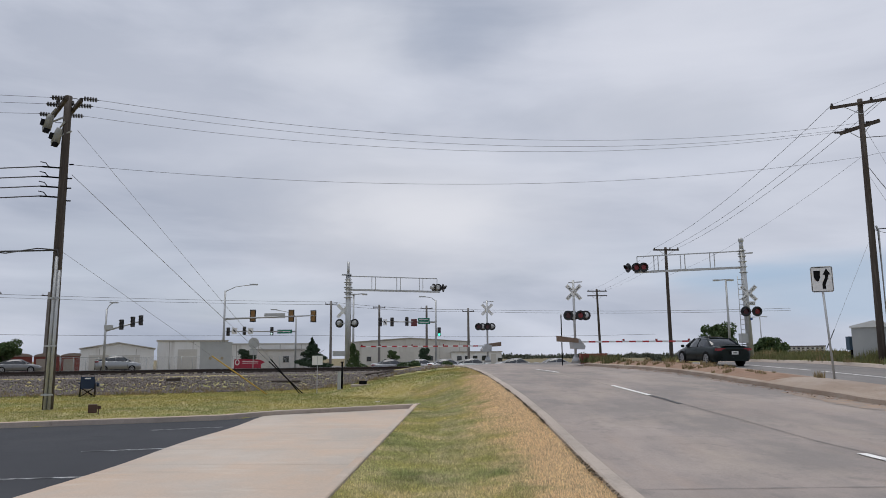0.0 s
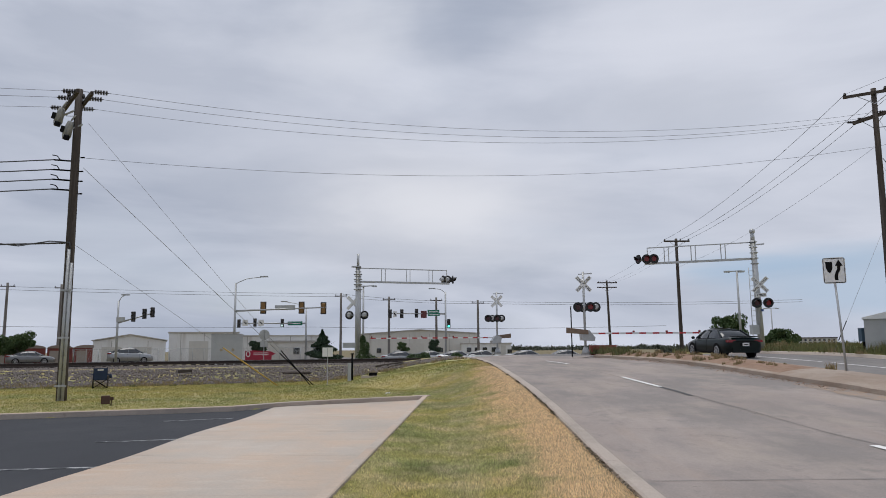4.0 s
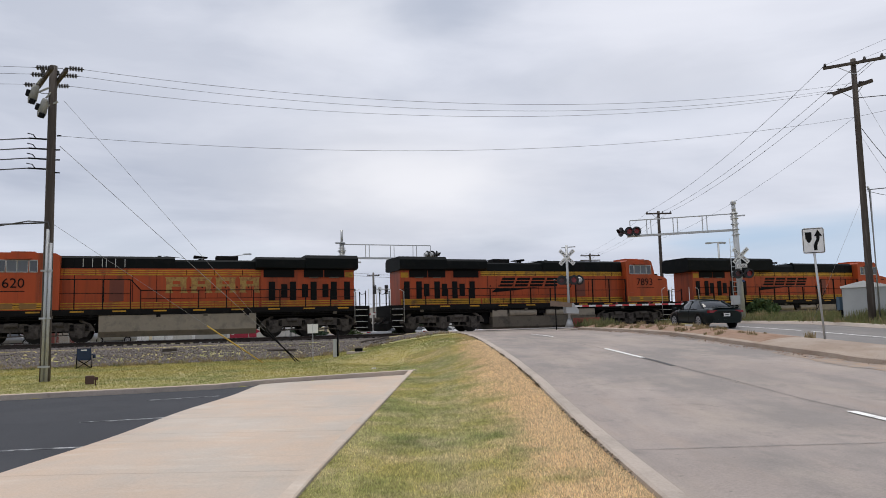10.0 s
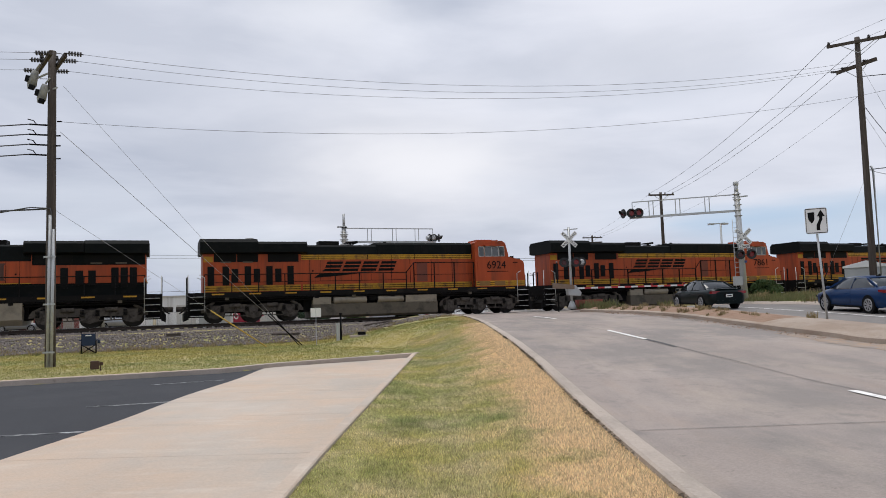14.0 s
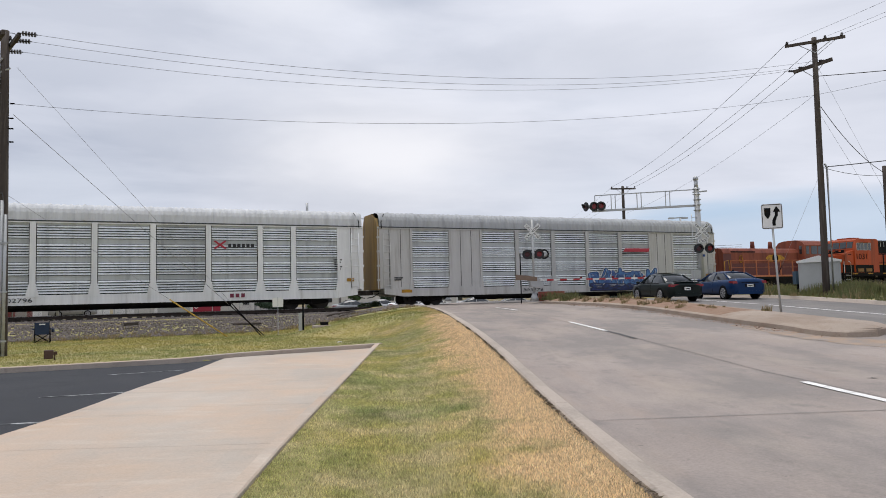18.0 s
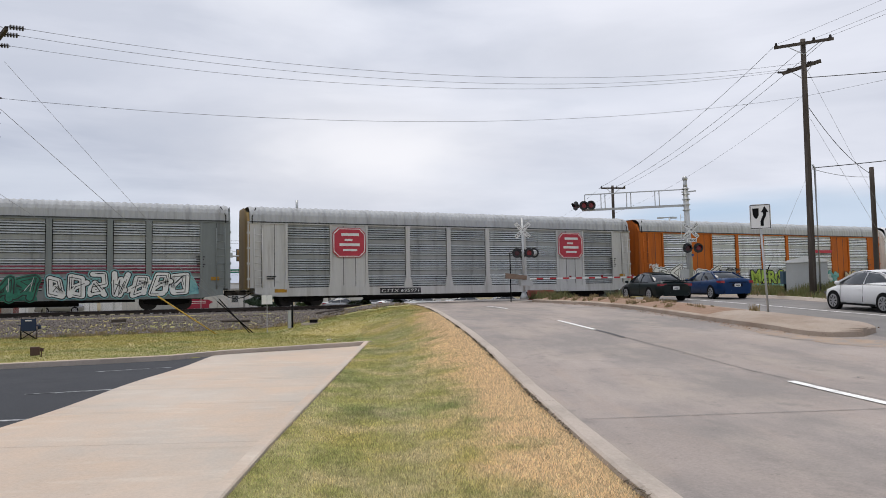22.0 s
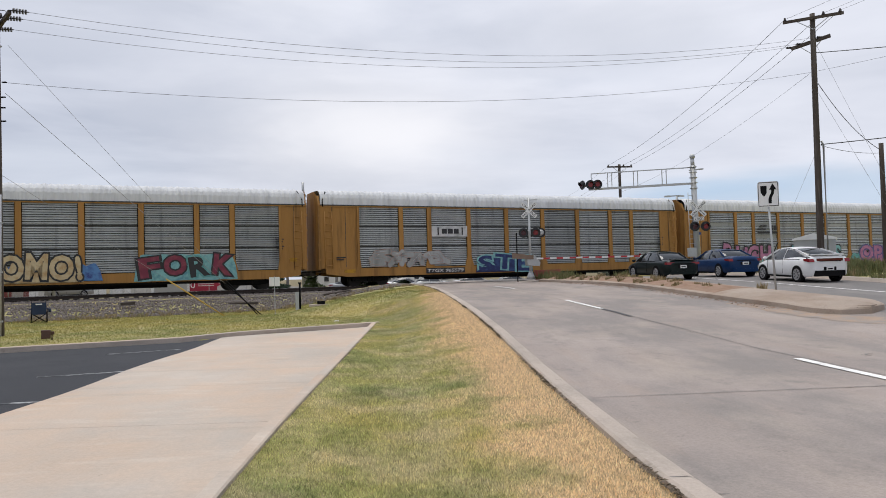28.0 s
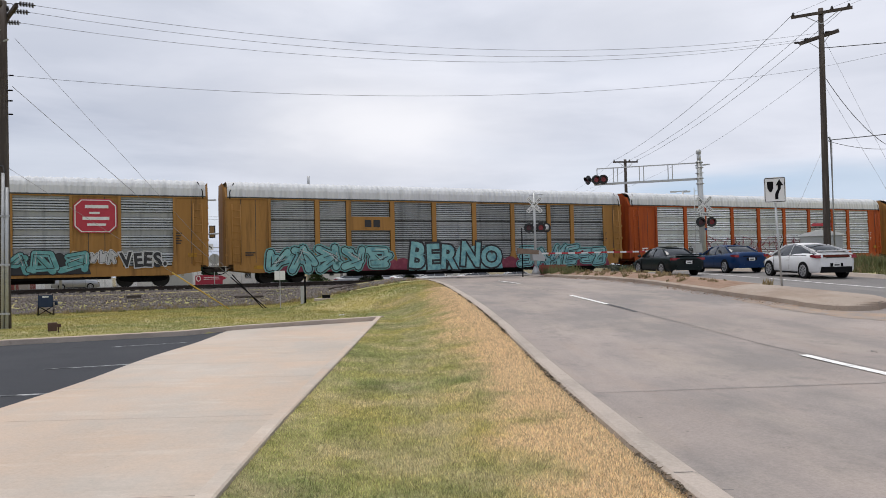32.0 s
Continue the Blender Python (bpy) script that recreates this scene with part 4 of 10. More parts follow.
def end_steps(parent, x, way):
    """The step well, pilot, coupler and hoses at one end; way: +1 front."""
    bm = B()
    for y in (-1, 1):
        box(bm, min(x, x + way * 0.1), max(x, x + way * 0.1), y * 1.5 - 0.05, y * 1.5 + 0.05, 0.35, 1.75)
        box(bm, min(x, x - way * 0.75), max(x, x - way * 0.75), y * 0.95 - 0.04, y * 0.95 + 0.04, 0.35, 1.75)
    box(bm, min(x + way * 0.06, x + way * 0.12), max(x + way * 0.06, x + way * 0.12), -1.5, 1.5, 0.25, 1.75)
    prism(bm, [(x + way * 0.12, 0.25), (x + way * 0.3, 0.16), (x + way * 0.3, 0.6), (x + way * 0.12, 0.8)], -1.45, 1.45)
    part("pilot", bm, FRAME, parent)
    for y in (-1, 1):
        for k in range(4):
            bm = B()
            ya, yb = sorted((y * 1.0, y * 1.52))
            box(bm, min(x - way * 0.72, x), max(x - way * 0.72, x), ya, yb, 0.42 + 0.36 * k, 0.45 + 0.36 * k)
            part("step", bm, STEP, parent)
        bm = B()
        tube(bm, [(x - way * 0.78, y * 1.52, 0.7), (x - way * 0.78, y * 1.52, 2.6), (x - way * 0.5, y * 1.52, 2.75)], 0.022, 6)
        tube(bm, [(x + way * 0.08, y * 1.52, 0.7), (x + way * 0.08, y * 1.52, 2.75)], 0.022, 6)
        part("grab_rail", bm, STEP, parent)
    bm = B()
    for y in (-0.7, 0.7):
        bar(bm, (x + way * 0.1, y, 1.7), (x + way * 0.1, y, 2.7), 0.09, 0.05)
    tube(bm, [(x + way * 0.1, y, 2.62 - 0.12 * (1 - (y / 0.7) ** 2)) for y in (-0.7, -0.35, 0, 0.35, 0.7)], 0.015, 6)
    part("end_rail", bm, FRAME, parent)
    bm = B()
    box(bm, min(x, x + way * 0.5), max(x, x + way * 0.5), -0.14, 0.14, 0.72, 1.02)
    disc(bm, (x + way * 0.48, 0, 0.87), (0, 0, 1), 0.2, 0.3, 10)
    part("coupler", bm, TRUCK, parent)
    for y in (-0.8, -0.5, 0.45):
        bm = B()
        tube(bm, [(x + way * 0.12, y, 1.05), (x + way * 0.3, y, 0.75), (x + way * 0.5, y * 0.9, 0.62)], 0.03, 6)
        part("air_hose", bm, BLACK, parent)


def text_mesh(body, width, height, depth=0.006, shear=0.0):
    """Writing as a mesh, width by height, standing in x and z and facing -y, from its lower left corner."""
    cu = bpy.data.curves.new("writing", "FONT")
    cu.body, cu.extrude, cu.resolution_u, cu.shear = body, depth, 3, shear
    ob = bpy.data.objects.new("writing", cu)
    me = bpy.data.meshes.new_from_object(ob)
    bpy.data.objects.remove(ob)
    co = [v.co.copy() for v in me.vertices]
    x0, x1 = min(c.x for c in co), max(c.x for c in co)
    y0, y1 = min(c.y for c in co), max(c.y for c in co)
    for v in me.vertices:
        v.co = ((v.co.x - x0) / (x1 - x0) * width, -v.co.z, (v.co.y - y0) / (y1 - y0) * height)
    return me


def writing(parent, name, body, x, y, z, width, height, material, shear=0.0, label="", flip=False):
    me = text_mesh(body, width, height, 0.006, shear)
    me.materials.append(material)
    ob = new(name, me)
    ob.parent = parent
    ob.matrix_basis = pose(x + width, y, z, 0, 0, 180) if flip else pose(x, y, z)
    if label:
        tagged(ob, label)
    return ob


def side_box(parent, name, x0, x1, z0, z1, y, material, t=0.02, both=True, label=""):
    """Plates on both flanks of a vehicle, as two parts."""
    for side in ((-1, 1) if both else (-1,)):
        bm = B()
        ya, yb = sorted((side * y, side * (y + t)))
        box(bm, x0, x1, ya, yb, z0, z1)
        part(name, bm, material, parent, label)


def slant(x, z, w, h, lean, y, bm, mi=0, t=0.008):
    prism(bm, [(x, z), (x + w, z), (x + w + lean, z + h), (x + lean, z + h)], -y - t, -y, mi)


def swoosh(parent, x, z, w, h, y, material):
    """The emblem on the flank as four stacks of plain slanted bars over a tapering line."""
    hh = h * 0.52
    for k in range(4):
        a, ww = x + w * (0.1 + 0.235 * k), w * 0.2
        for v in (0.0, 0.37, 0.74):
            bm = B()
            slant(a + hh * 0.42 * v, z + h * 0.46 + hh * v, ww, hh * 0.26, hh * 0.11, y, bm)
            part("emblem_bar", bm, material, parent)
    bm = B()
    prism(bm, [(x - w * 0.02, z + h * 0.12), (x + w * 0.25, z + h * 0.2), (x + w * 0.75, z + h * 0.42), (x + w * 0.4, z + h * 0.38), (x + w * 0.06, z + h * 0.36)], -y - 0.008, -y)
    part("emblem_line", bm, material, parent)


def make_engine(number, paint="orange", kind="road", label="", flip=False):
    """A six-axle road engine, 22.2 m over the couplers, cab at the far x end."""
    P = SCHEME[paint]
    T = thing("locomotive", label, "locomotive", group="locomotives")
    Y, G = SCHEME["yellow"], SCHEME["green"]
    heritage = kind == "heritage"
    stripe = P if heritage else Y
    # frame and deck
    bm = B()
    box(bm, 0.95, 21.4, -1.5, 1.5, 1.45, 1.75)
    box(bm, 1.2, 21.0, -1.0, 1.0, 1.2, 1.45)
    part("frame", bm, FRAME, T)
    for k in range(10):
        side_box(T, "frame_stripe", 1.9 + 2.0 * k, 2.55 + 2.0 * k, 1.6, 1.68, 1.5, Y, 0.006, both=flip)
    # long hood
    low = 2.42 if heritage else 1.75
    bm = B()
    box(bm, 6.9, 17.8, -0.98, 0.98, low, 3.62)
    part("hood", bm, P, T)
    if heritage:
        bm = B()
        box(bm, 1.45, 17.8, -1.0, 1.0, 1.75, 2.44)
        part("hood_base", bm, G, T)
        bm = B()
        box(bm, 1.4, 17.8, -1.02, 1.02, 2.43, 2.48)
        part("pinstripe", bm, Y, T)
    else:
        thin = kind == "old"
        side_box(T, "stripe", 7.0, 17.75, 1.79, 2.13, 0.98, Y, 0.01)
        side_box(T, "stripe", 1.5, 6.86, 1.79, 2.13, 1.05, Y, 0.01)
        for zz in (1.875, 2.0):
            side_box(T, "pinstripe", 7.0, 17.75, zz, zz + (0.07 if thin else 0.03), 0.99, FRAME if not thin else P, 0.006, both=flip)
            side_box(T, "pinstripe", 1.5, 6.86, zz, zz + (0.07 if thin else 0.03), 1.06, FRAME if not thin else P, 0.006, both=flip)
        bm = B()
        box(bm, 6.9, 17.8, -0.985, 0.985, 3.62, 4.0)
        part("hood", bm, P if thin else G, T)
        side_box(T, "stripe", 6.3, 17.75, 3.62, 3.92, 0.985, stripe, 0.008)
        for zz in (3.69, 3.81):
            side_box(T, "pinstripe", 6.3, 17.75, zz, zz + (0.06 if thin else 0.028), 0.993, FRAME if not thin else P, 0.006, both=flip)
        for k in range(7):
            side_box(T, "stripe_gap", 7.9 + 1.5 * k, 7.93 + 1.5 * k, 3.62, 3.92, 0.998, FRAME, 0.004, both=flip)
        side_box(T, "stripe", 1.5, 2.0, 3.5, 3.82, 1.05, Y, 0.012)
    bm = B()
    zt = 3.45 if heritage else 4.0
    if heritage:
        side_box(T, "dark_band", 1.5, 6.86, 3.4, 3.95, 1.05, G, 0.012)
    prism(bm, [(-0.98, zt), (-0.9, 4.42), (-0.75, 4.52), (0.75, 4.52), (0.9, 4.42), (0.98, zt)], 6.9, 11.5, 0, pose(0, 0, 0, 0, 0, 90) @ Matrix.Diagonal((1, -1, 1, 1)))
    part("hood_top", bm, G, T)
    bm = B()
    prism(bm, [(-1.0, zt), (-0.98, 4.55), (-0.8, 4.68), (0.8, 4.68), (0.98, 4.55), (1.0, zt)], 11.5, 17.8, 0, pose(0, 0, 0, 0, 0, 90) @ Matrix.Diagonal((1, -1, 1, 1)))
    part("hood_top", bm, G, T)
    for x in (13.9, 14.4, 16.0, 16.5, 17.0):
        side_box(T, "grille", x, x + 0.4, 4.0, 4.5, 0.985, BLACK, 0.02)
    if kind in ("old", "heritage"):
        for sd in (-1, 1):
            for x in (14.0, 15.1):
                bm = B()
                box(bm, x, x + 0.95, *sorted((sd * 0.985, sd * 1.02)), 4.08, 4.5)
                louvre = part("brake_louvre", bm, BLACK, T)
                for u in (0, 0.46, 0.91):
                    bm = B()
                    box(bm, x + u, x + u + 0.035, *sorted((sd * 1.02, sd * 1.035)), 4.06, 4.52)
                    part("louvre_frame", bm, PALE_WIN, louvre)
    # doors along the hood: recessed seams and latches
    for x in [7.4 + 0.62 * k for k in range(7)]:
        side_box(T, "door_seam", x, x + 0.02, 2.35, 3.7, 0.98, FRAME, 0.004, both=flip)
    for k in range(14):
        side_box(T, "door_seam", 7.15 + 0.45 * k, 7.165 + 0.45 * k, 1.79, 2.13, 0.99, FRAME, 0.003, both=flip)
    if not heritage:
        side_box(T, "hood_panel", 14.05, 14.75, 2.2, 3.36, 0.98, mat("engine_panel_dull", (0.15, 0.032, 0.014), 0.55, 0, 0.15, 1.2, 10), 0.01, both=flip, label="duller orange hood panel")
    for x in (12.4, 13.6, 15.0, 16.4):
        side_box(T, "door_seam", x, x + 0.035, 1.95 if not heritage else 2.5, 3.7, 0.98, FRAME, 0.006, both=flip)
    for k in range(6):
        side_box(T, "door_latch", 7.55 + 0.62 * k, 7.63 + 0.62 * k, 2.9, 2.98, 0.984, FRAME, 0.012, both=flip)
    # radiator cabin with wide wings
    bm = B()
    box(bm, 1.45, 6.9, -1.05, 1.05, low, 3.95)
    part("radiator_cabin", bm, P, T)
    for x in ((1.7, 2.5, 3.0, 3.7, 4.2, 4.9, 5.4, 6.1) if not heritage else (1.9, 2.35, 2.8, 3.9, 4.5, 5.2)):
        h0, h1 = (2.15, 3.25) if (int(x * 10) % 3) else (2.3, 3.1)
        side_box(T, "grille_door", x, x + 0.36, h0, h1, 1.05, BLACK, 0.03)
    for x, w_ in ((2.05, 1.2), (3.3, 1.15), (5.0, 1.75)):
        side_box(T, "screen", x, x + w_, 3.5, 3.97, 1.05, BLACK, 0.02)
    for x, z in ((2.4, 3.46), (3.6, 3.46)):
        side_box(T, "ledge", x, x + 0.55, z, z + 0.07, 1.07, TANK, 0.05, both=flip)
    gevo = kind in ("road", "lead")
    top = 4.98 if kind == "lead" else 4.72 if heritage else 4.82
    bm = B()
    wing = [(-1.52, 4.02), (-1.52, top - 0.2), (-1.3, top), (1.3, top), (1.52, top - 0.2), (1.52, 4.02), (1.05, 3.95), (-1.05, 3.95)]
    prism(bm, wing, 1.3 if kind != "lead" else 0.75, 4.4, 0, pose(0, 0, 0, 0, 0, 90) @ Matrix.Diagonal((1, -1, 1, 1)))
    part("radiator_wing", bm, G, T)
    bm = B()
    t2 = top if kind == "lead" else 4.68
    wing = [(-1.5, 4.05), (-1.5, t2 - 0.15), (-1.3, t2), (1.3, t2), (1.5, t2 - 0.15), (1.5, 4.05), (1.05, 3.95), (-1.05, 3.95)]
    prism(bm, wing, 4.42, 7.2 if kind != "lead" else 8.8, 0, pose(0, 0, 0, 0, 0, 90) @ Matrix.Diagonal((1, -1, 1, 1)))
    part("radiator_wing", bm, G, T)
    # roof gear
    bm = B()
    box(bm, 8.1, 9.3, -0.45, 0.45, 4.5, 4.8)
    part("exhaust_stack", bm, FRAME, T)
    bm = B()
    box(bm, 9.95, 10.25, -0.35, 0.35, 4.5, 4.62)
    for y in (-0.25, 0, 0.25):
        tube(bm, [(9.75, y, 4.72), (10.5, y, 4.76)], 0.03, 8, 0, True, 0.08)
    part("horn", bm, FRAME, T)
    bm = B()
    tube(bm, [(11.0, 0.2, 4.66), (12.1, 0.2, 4.78)], 0.015, 6)
    disc(bm, (12.3, 0, 4.75), (0, 0, 1), 0.1, 0.12, 10)
    part("antenna", bm, FRAME, T)
    # cab and nose
    bm = B()
    back = 17.05 if heritage or kind == "old" else 17.8
    cab = [(back, 1.75), (back, 4.62), (back + 0.2, 4.74), (19.7, 4.76), (19.95, 4.62), (20.15, 3.85), (20.15, 1.75)]
    prism(bm, cab, -1.52, 1.52)
    part("cab", bm, P, T)
    bm = B()
    nose = [(20.12, 1.75), (20.12, 3.72), (21.15, 3.5), (21.35, 3.38), (21.4, 1.75)]
    prism(bm, nose, -1.42, 1.42)
    bmesh.ops.bevel(bm, geom=[e for e in bm.edges if all(v.co.x > 21 for v in e.verts)], offset=0.07, segments=2, affect="EDGES")
    part("nose", bm, P, T)
    bm = B()
    box(bm, 18.3, 19.4, -0.7, 0.7, 4.74, 4.9)
    part("roof_unit", bm, P, T)
    bm = B()
    for x in (18.05, 18.5, 19.0, 19.55):
        disc(bm, (x, -1.1, 4.8), (0, 0, 1), 0.05, 0.1, 8)
    tube(bm, [(18.0, -1.2, 4.8), (19.6, -1.2, 4.8)], 0.02, 6)
    part("roof_rail", bm, P, T)
    for sd in (-1, 1):
        bm = B()
        prism(bm, [(18.35, 4.46), (19.5, 4.46), (19.4, 4.4), (18.45, 4.4)], *sorted((sd * 1.52, sd * 1.72)))
        part("awning", bm, P, T)
    for side in (-1, 1):
        for x0, x1, m_ in ((18.08, 18.4, DARKGLASS), (18.5, 18.95, CAB_GLASS), (19.0, 19.42, CAB_GLASS), (19.5, 19.84, DARKGLASS)):
            bm = B()
            ya, yb = sorted((side * 1.515, side * 1.53))
            box(bm, x0, x1, ya, yb, 3.76, 4.34)
            w = part("window", bm, m_, T)
            bm = B()
            for a, b, c, d in ((x0 - 0.03, x1 + 0.03, 3.72, 3.76), (x0 - 0.03, x1 + 0.03, 4.34, 4.38), (x0 - 0.03, x0, 3.72, 4.38), (x1, x1 + 0.03, 3.72, 4.38)):
                yc, yd = sorted((side * 1.515, side * 1.545))
                box(bm, a, b, yc, yd, c, d)
            part("window_frame", bm, PALE_WIN, w)
    for y0, y1 in ((-1.3, -0.75), (-0.65, 0.0), (0.08, 0.66), (0.75, 1.3)):
        bm = B()
        m_ = Matrix.Translation((20.06, 0, 4.2)) @ Matrix.Rotation(math.atan2(-0.2, 0.77), 4, "Y")
        box(bm, 0.0, 0.02, y0, y1, -0.28, 0.3, 0, m_)
        part("windscreen", bm, DARKGLASS, T)
    if not heritage:
        side_box(T, "stripe", 17.82, 20.1, 1.79, 2.13, 1.52, Y, 0.008)
        side_box(T, "stripe", 20.2, 21.32, 1.79, 2.13, 1.42, Y, 0.008)
        for zz in (1.875, 2.0):
            side_box(T, "pinstripe", 17.82, 20.1, zz, zz + 0.03, 1.528, FRAME, 0.004, both=flip)
            side_box(T, "pinstripe", 20.2, 21.32, zz, zz + 0.03, 1.428, FRAME, 0.004, both=flip)
        side_box(T, "cab_line", 18.6, 20.1, 2.72, 2.76, 1.52, FRAME, 0.006, both=flip)
    else:
        side_box(T, "stripe", 17.82, 20.1, 1.76, 2.42, 1.52, G, 0.008)
        side_box(T, "stripe", 20.2, 21.32, 1.76, 2.42, 1.42, G, 0.008)
    side_box(T, "cab_door", 17.95, 18.5, 2.4, 3.6, 1.52, P, 0.02, both=flip)
    writing(T, "number", number, 18.62, -1.535, 2.92, 1.32, 0.5, FRAME)
    if flip:
        writing(T, "number", number, 18.62, 1.535, 2.92, 1.32, 0.5, FRAME, flip=True)
    for y in (-0.2, 0.2):
        bm = B()
        disc(bm, (21.4, y, 3.1), (1, 0, 0), 0.11, 0.06, 12)
        part("headlight", bm, STEP, T)
    # emblem on the flank
    if heritage or kind == "old":
        for sd in (-1, 1):
            for k in range(4):
                bm = B()
                a = (8.1 if heritage else 6.98) + 1.3 * k
                ya, yb = sorted((sd * 0.985, sd * 0.997))
                prism(bm, [(a - 0.06, 2.62), (a + 0.38, 2.62), (a + 0.3, 2.72), (a + 0.3, 2.98), (a + 0.76, 2.98), (a + 0.76, 2.72), (a + 0.68, 2.62), (a + 1.14, 2.62), (a + 1.06, 2.74), (a + 1.06, 3.4), (a + 1.14, 3.52), (a - 0.06, 3.52), (a + 0.02, 3.4), (a + 0.02, 2.74)], ya, yb)
                block = part("emblem_shape", bm, mat("emblem_brown", (0.06, 0.02, 0.012), 0.6, 0, 0.2, 0.6, 12) if heritage else mat("emblem_tan", (0.33, 0.2, 0.045), 0.6, 0, 0.25, 0.5, 10, 0, (0.2, 0.05, 0.02), 0.5), T)
                bm = B()
                yc, yd = sorted((sd * 0.997, sd * 1.004))
                box(bm, a + 0.34, a + 0.72, yc, yd, 3.12, 3.3)
                part("emblem_slot", bm, P, block)
    else:
        swoosh(T, 7.75, 2.38, 4.75, 1.14, 0.985, G)
    # dark gear under the deck and along the walkway
    bm = B()
    box(bm, 7.0, 15.4, -0.85, 0.85, 0.5, 1.2)
    box(bm, 1.3, 7.0, -0.5, 0.5, 1.0, 1.2)
    box(bm, 15.4, 20.9, -0.5, 0.5, 1.0, 1.2)
    for k in range(9):
        xx = 7.3 + 0.9 * k
        box(bm, xx, xx + 0.5, -1.32, -1.1, 1.2 - 0.1 * (k % 3), 1.45)
        box(bm, xx, xx + 0.5, 1.1, 1.32, 1.2 - 0.1 * (k % 3), 1.45)
    part("underbody", bm, DARKMETAL, T)
    for k, x in enumerate((2.6, 5.0, 7.6, 9.8, 12.2, 15.5, 17.3, 19.2)):
        side_box(T, "deck_bracket", x, x + 0.22, 1.3, 1.45, 1.4, TANK if k % 3 == 0 else FRAME, 0.06, both=flip)
    for y, z, r in ((-1.4, 1.38, 0.045), (1.4, 1.38, 0.045), (-1.34, 1.24, 0.03), (1.34, 1.24, 0.03)):
        bm = B()
        tube(bm, [(1.6, y, z), (20.6, y, z)], r, 6)
        part("pipe", bm, FRAME, T)
    bm = B()
    for y in (-1.0, -0.4, 0.3, 0.9):
        disc(bm, (20.75 + 0.1 * y, y, 3.68), (0, 0, 1), 0.13, 0.2, 8)
    box(bm, 20.35, 21.2, -1.1, 1.1, 3.5, 3.62)
    part("nose_gear", bm, FRAME, T)
    side_box(T, "nose_label", 20.5, 20.85, 3.3, 3.36, 1.42, FRAME, 0.008, both=flip)
    for x in (18.05, 19.1):
        side_box(T, "access_panel", x, x + 0.75, 1.82, 2.1, 1.53, mat("access_ochre", (0.2, 0.1, 0.02), 0.6, 0, 0.2, 0.6, 12), 0.008, both=flip)
    # rails, steps, tank, trucks
    for y in (-1.46, 1.46):
        handrail(T, 1.5, 13.2, y, 1.75, 2.76)
        handrail(T, 13.7, 17.7, y, 1.75, 3.36, 1.3)
        bm = B()
        tube(bm, [(13.2, y, 2.76), (13.7, y, 3.36)], 0.03, 6)
        part("handrail", bm, FRAME, T)
    for y in (-1.3, 1.3):
        handrail(T, 20.3, 21.4, y, 1.75, 2.5, 1.0)
    end_steps(T, 21.5, 1)
    end_steps(T, 0.75, -1)
    bm = B()
    if gevo:
        prism(bm, [(-1.42, 1.1), (-1.42, 0.42), (-1.25, 0.28), (1.25, 0.28), (1.42, 0.42), (1.42, 1.1)], 7.5, 15.2, 0, pose(0, 0, 0, 0, 0, 90) @ Matrix.Diagonal((1, -1, 1, 1)))
        bmesh.ops.translate(bm, verts=bm.verts[:], vec=(0, 0, -0.18))
    else:
        prism(bm, [(-1.45, 1.42), (-1.45, 0.55), (-1.2, 0.25), (1.2, 0.25), (1.45, 0.55), (1.45, 1.42)], 7.2, 15.2, 0, pose(0, 0, 0, 0, 0, 90) @ Matrix.Diagonal((1, -1, 1, 1)))
    part("fuel_tank", bm, TANK if gevo else RESERVOIR, T)
    if gevo:
        for y in (-1.22, 1.22):
            for x0, x1 in ((8.7, 10.7), (11.4, 13.0)):
                bm = B()
                tube(bm, [(x0, y, 1.14), (x0 + 0.08, y, 1.14), (x1 - 0.08, y, 1.14), (x1, y, 1.14)], 0.24, 14)
                part("air_reservoir", bm, RESERVOIR, T)
            bm = B()
            box(bm, 7.5, 8.55, y - 0.2, y + 0.2, 0.9, 1.42)
            part("battery_box", bm, RESERVOIR, T)
            bm = B()
            box(bm, 13.15, 15.15, y - 0.2, y + 0.2, 0.88, 1.38)
            part("equipment_box", bm, RESERVOIR, T)
    engine_truck(T, 1.35, 6.95, (2.1, 4.15, 6.2))
    engine_truck(T, 15.4, 20.95, (16.1, 18.15, 20.2))
    return T


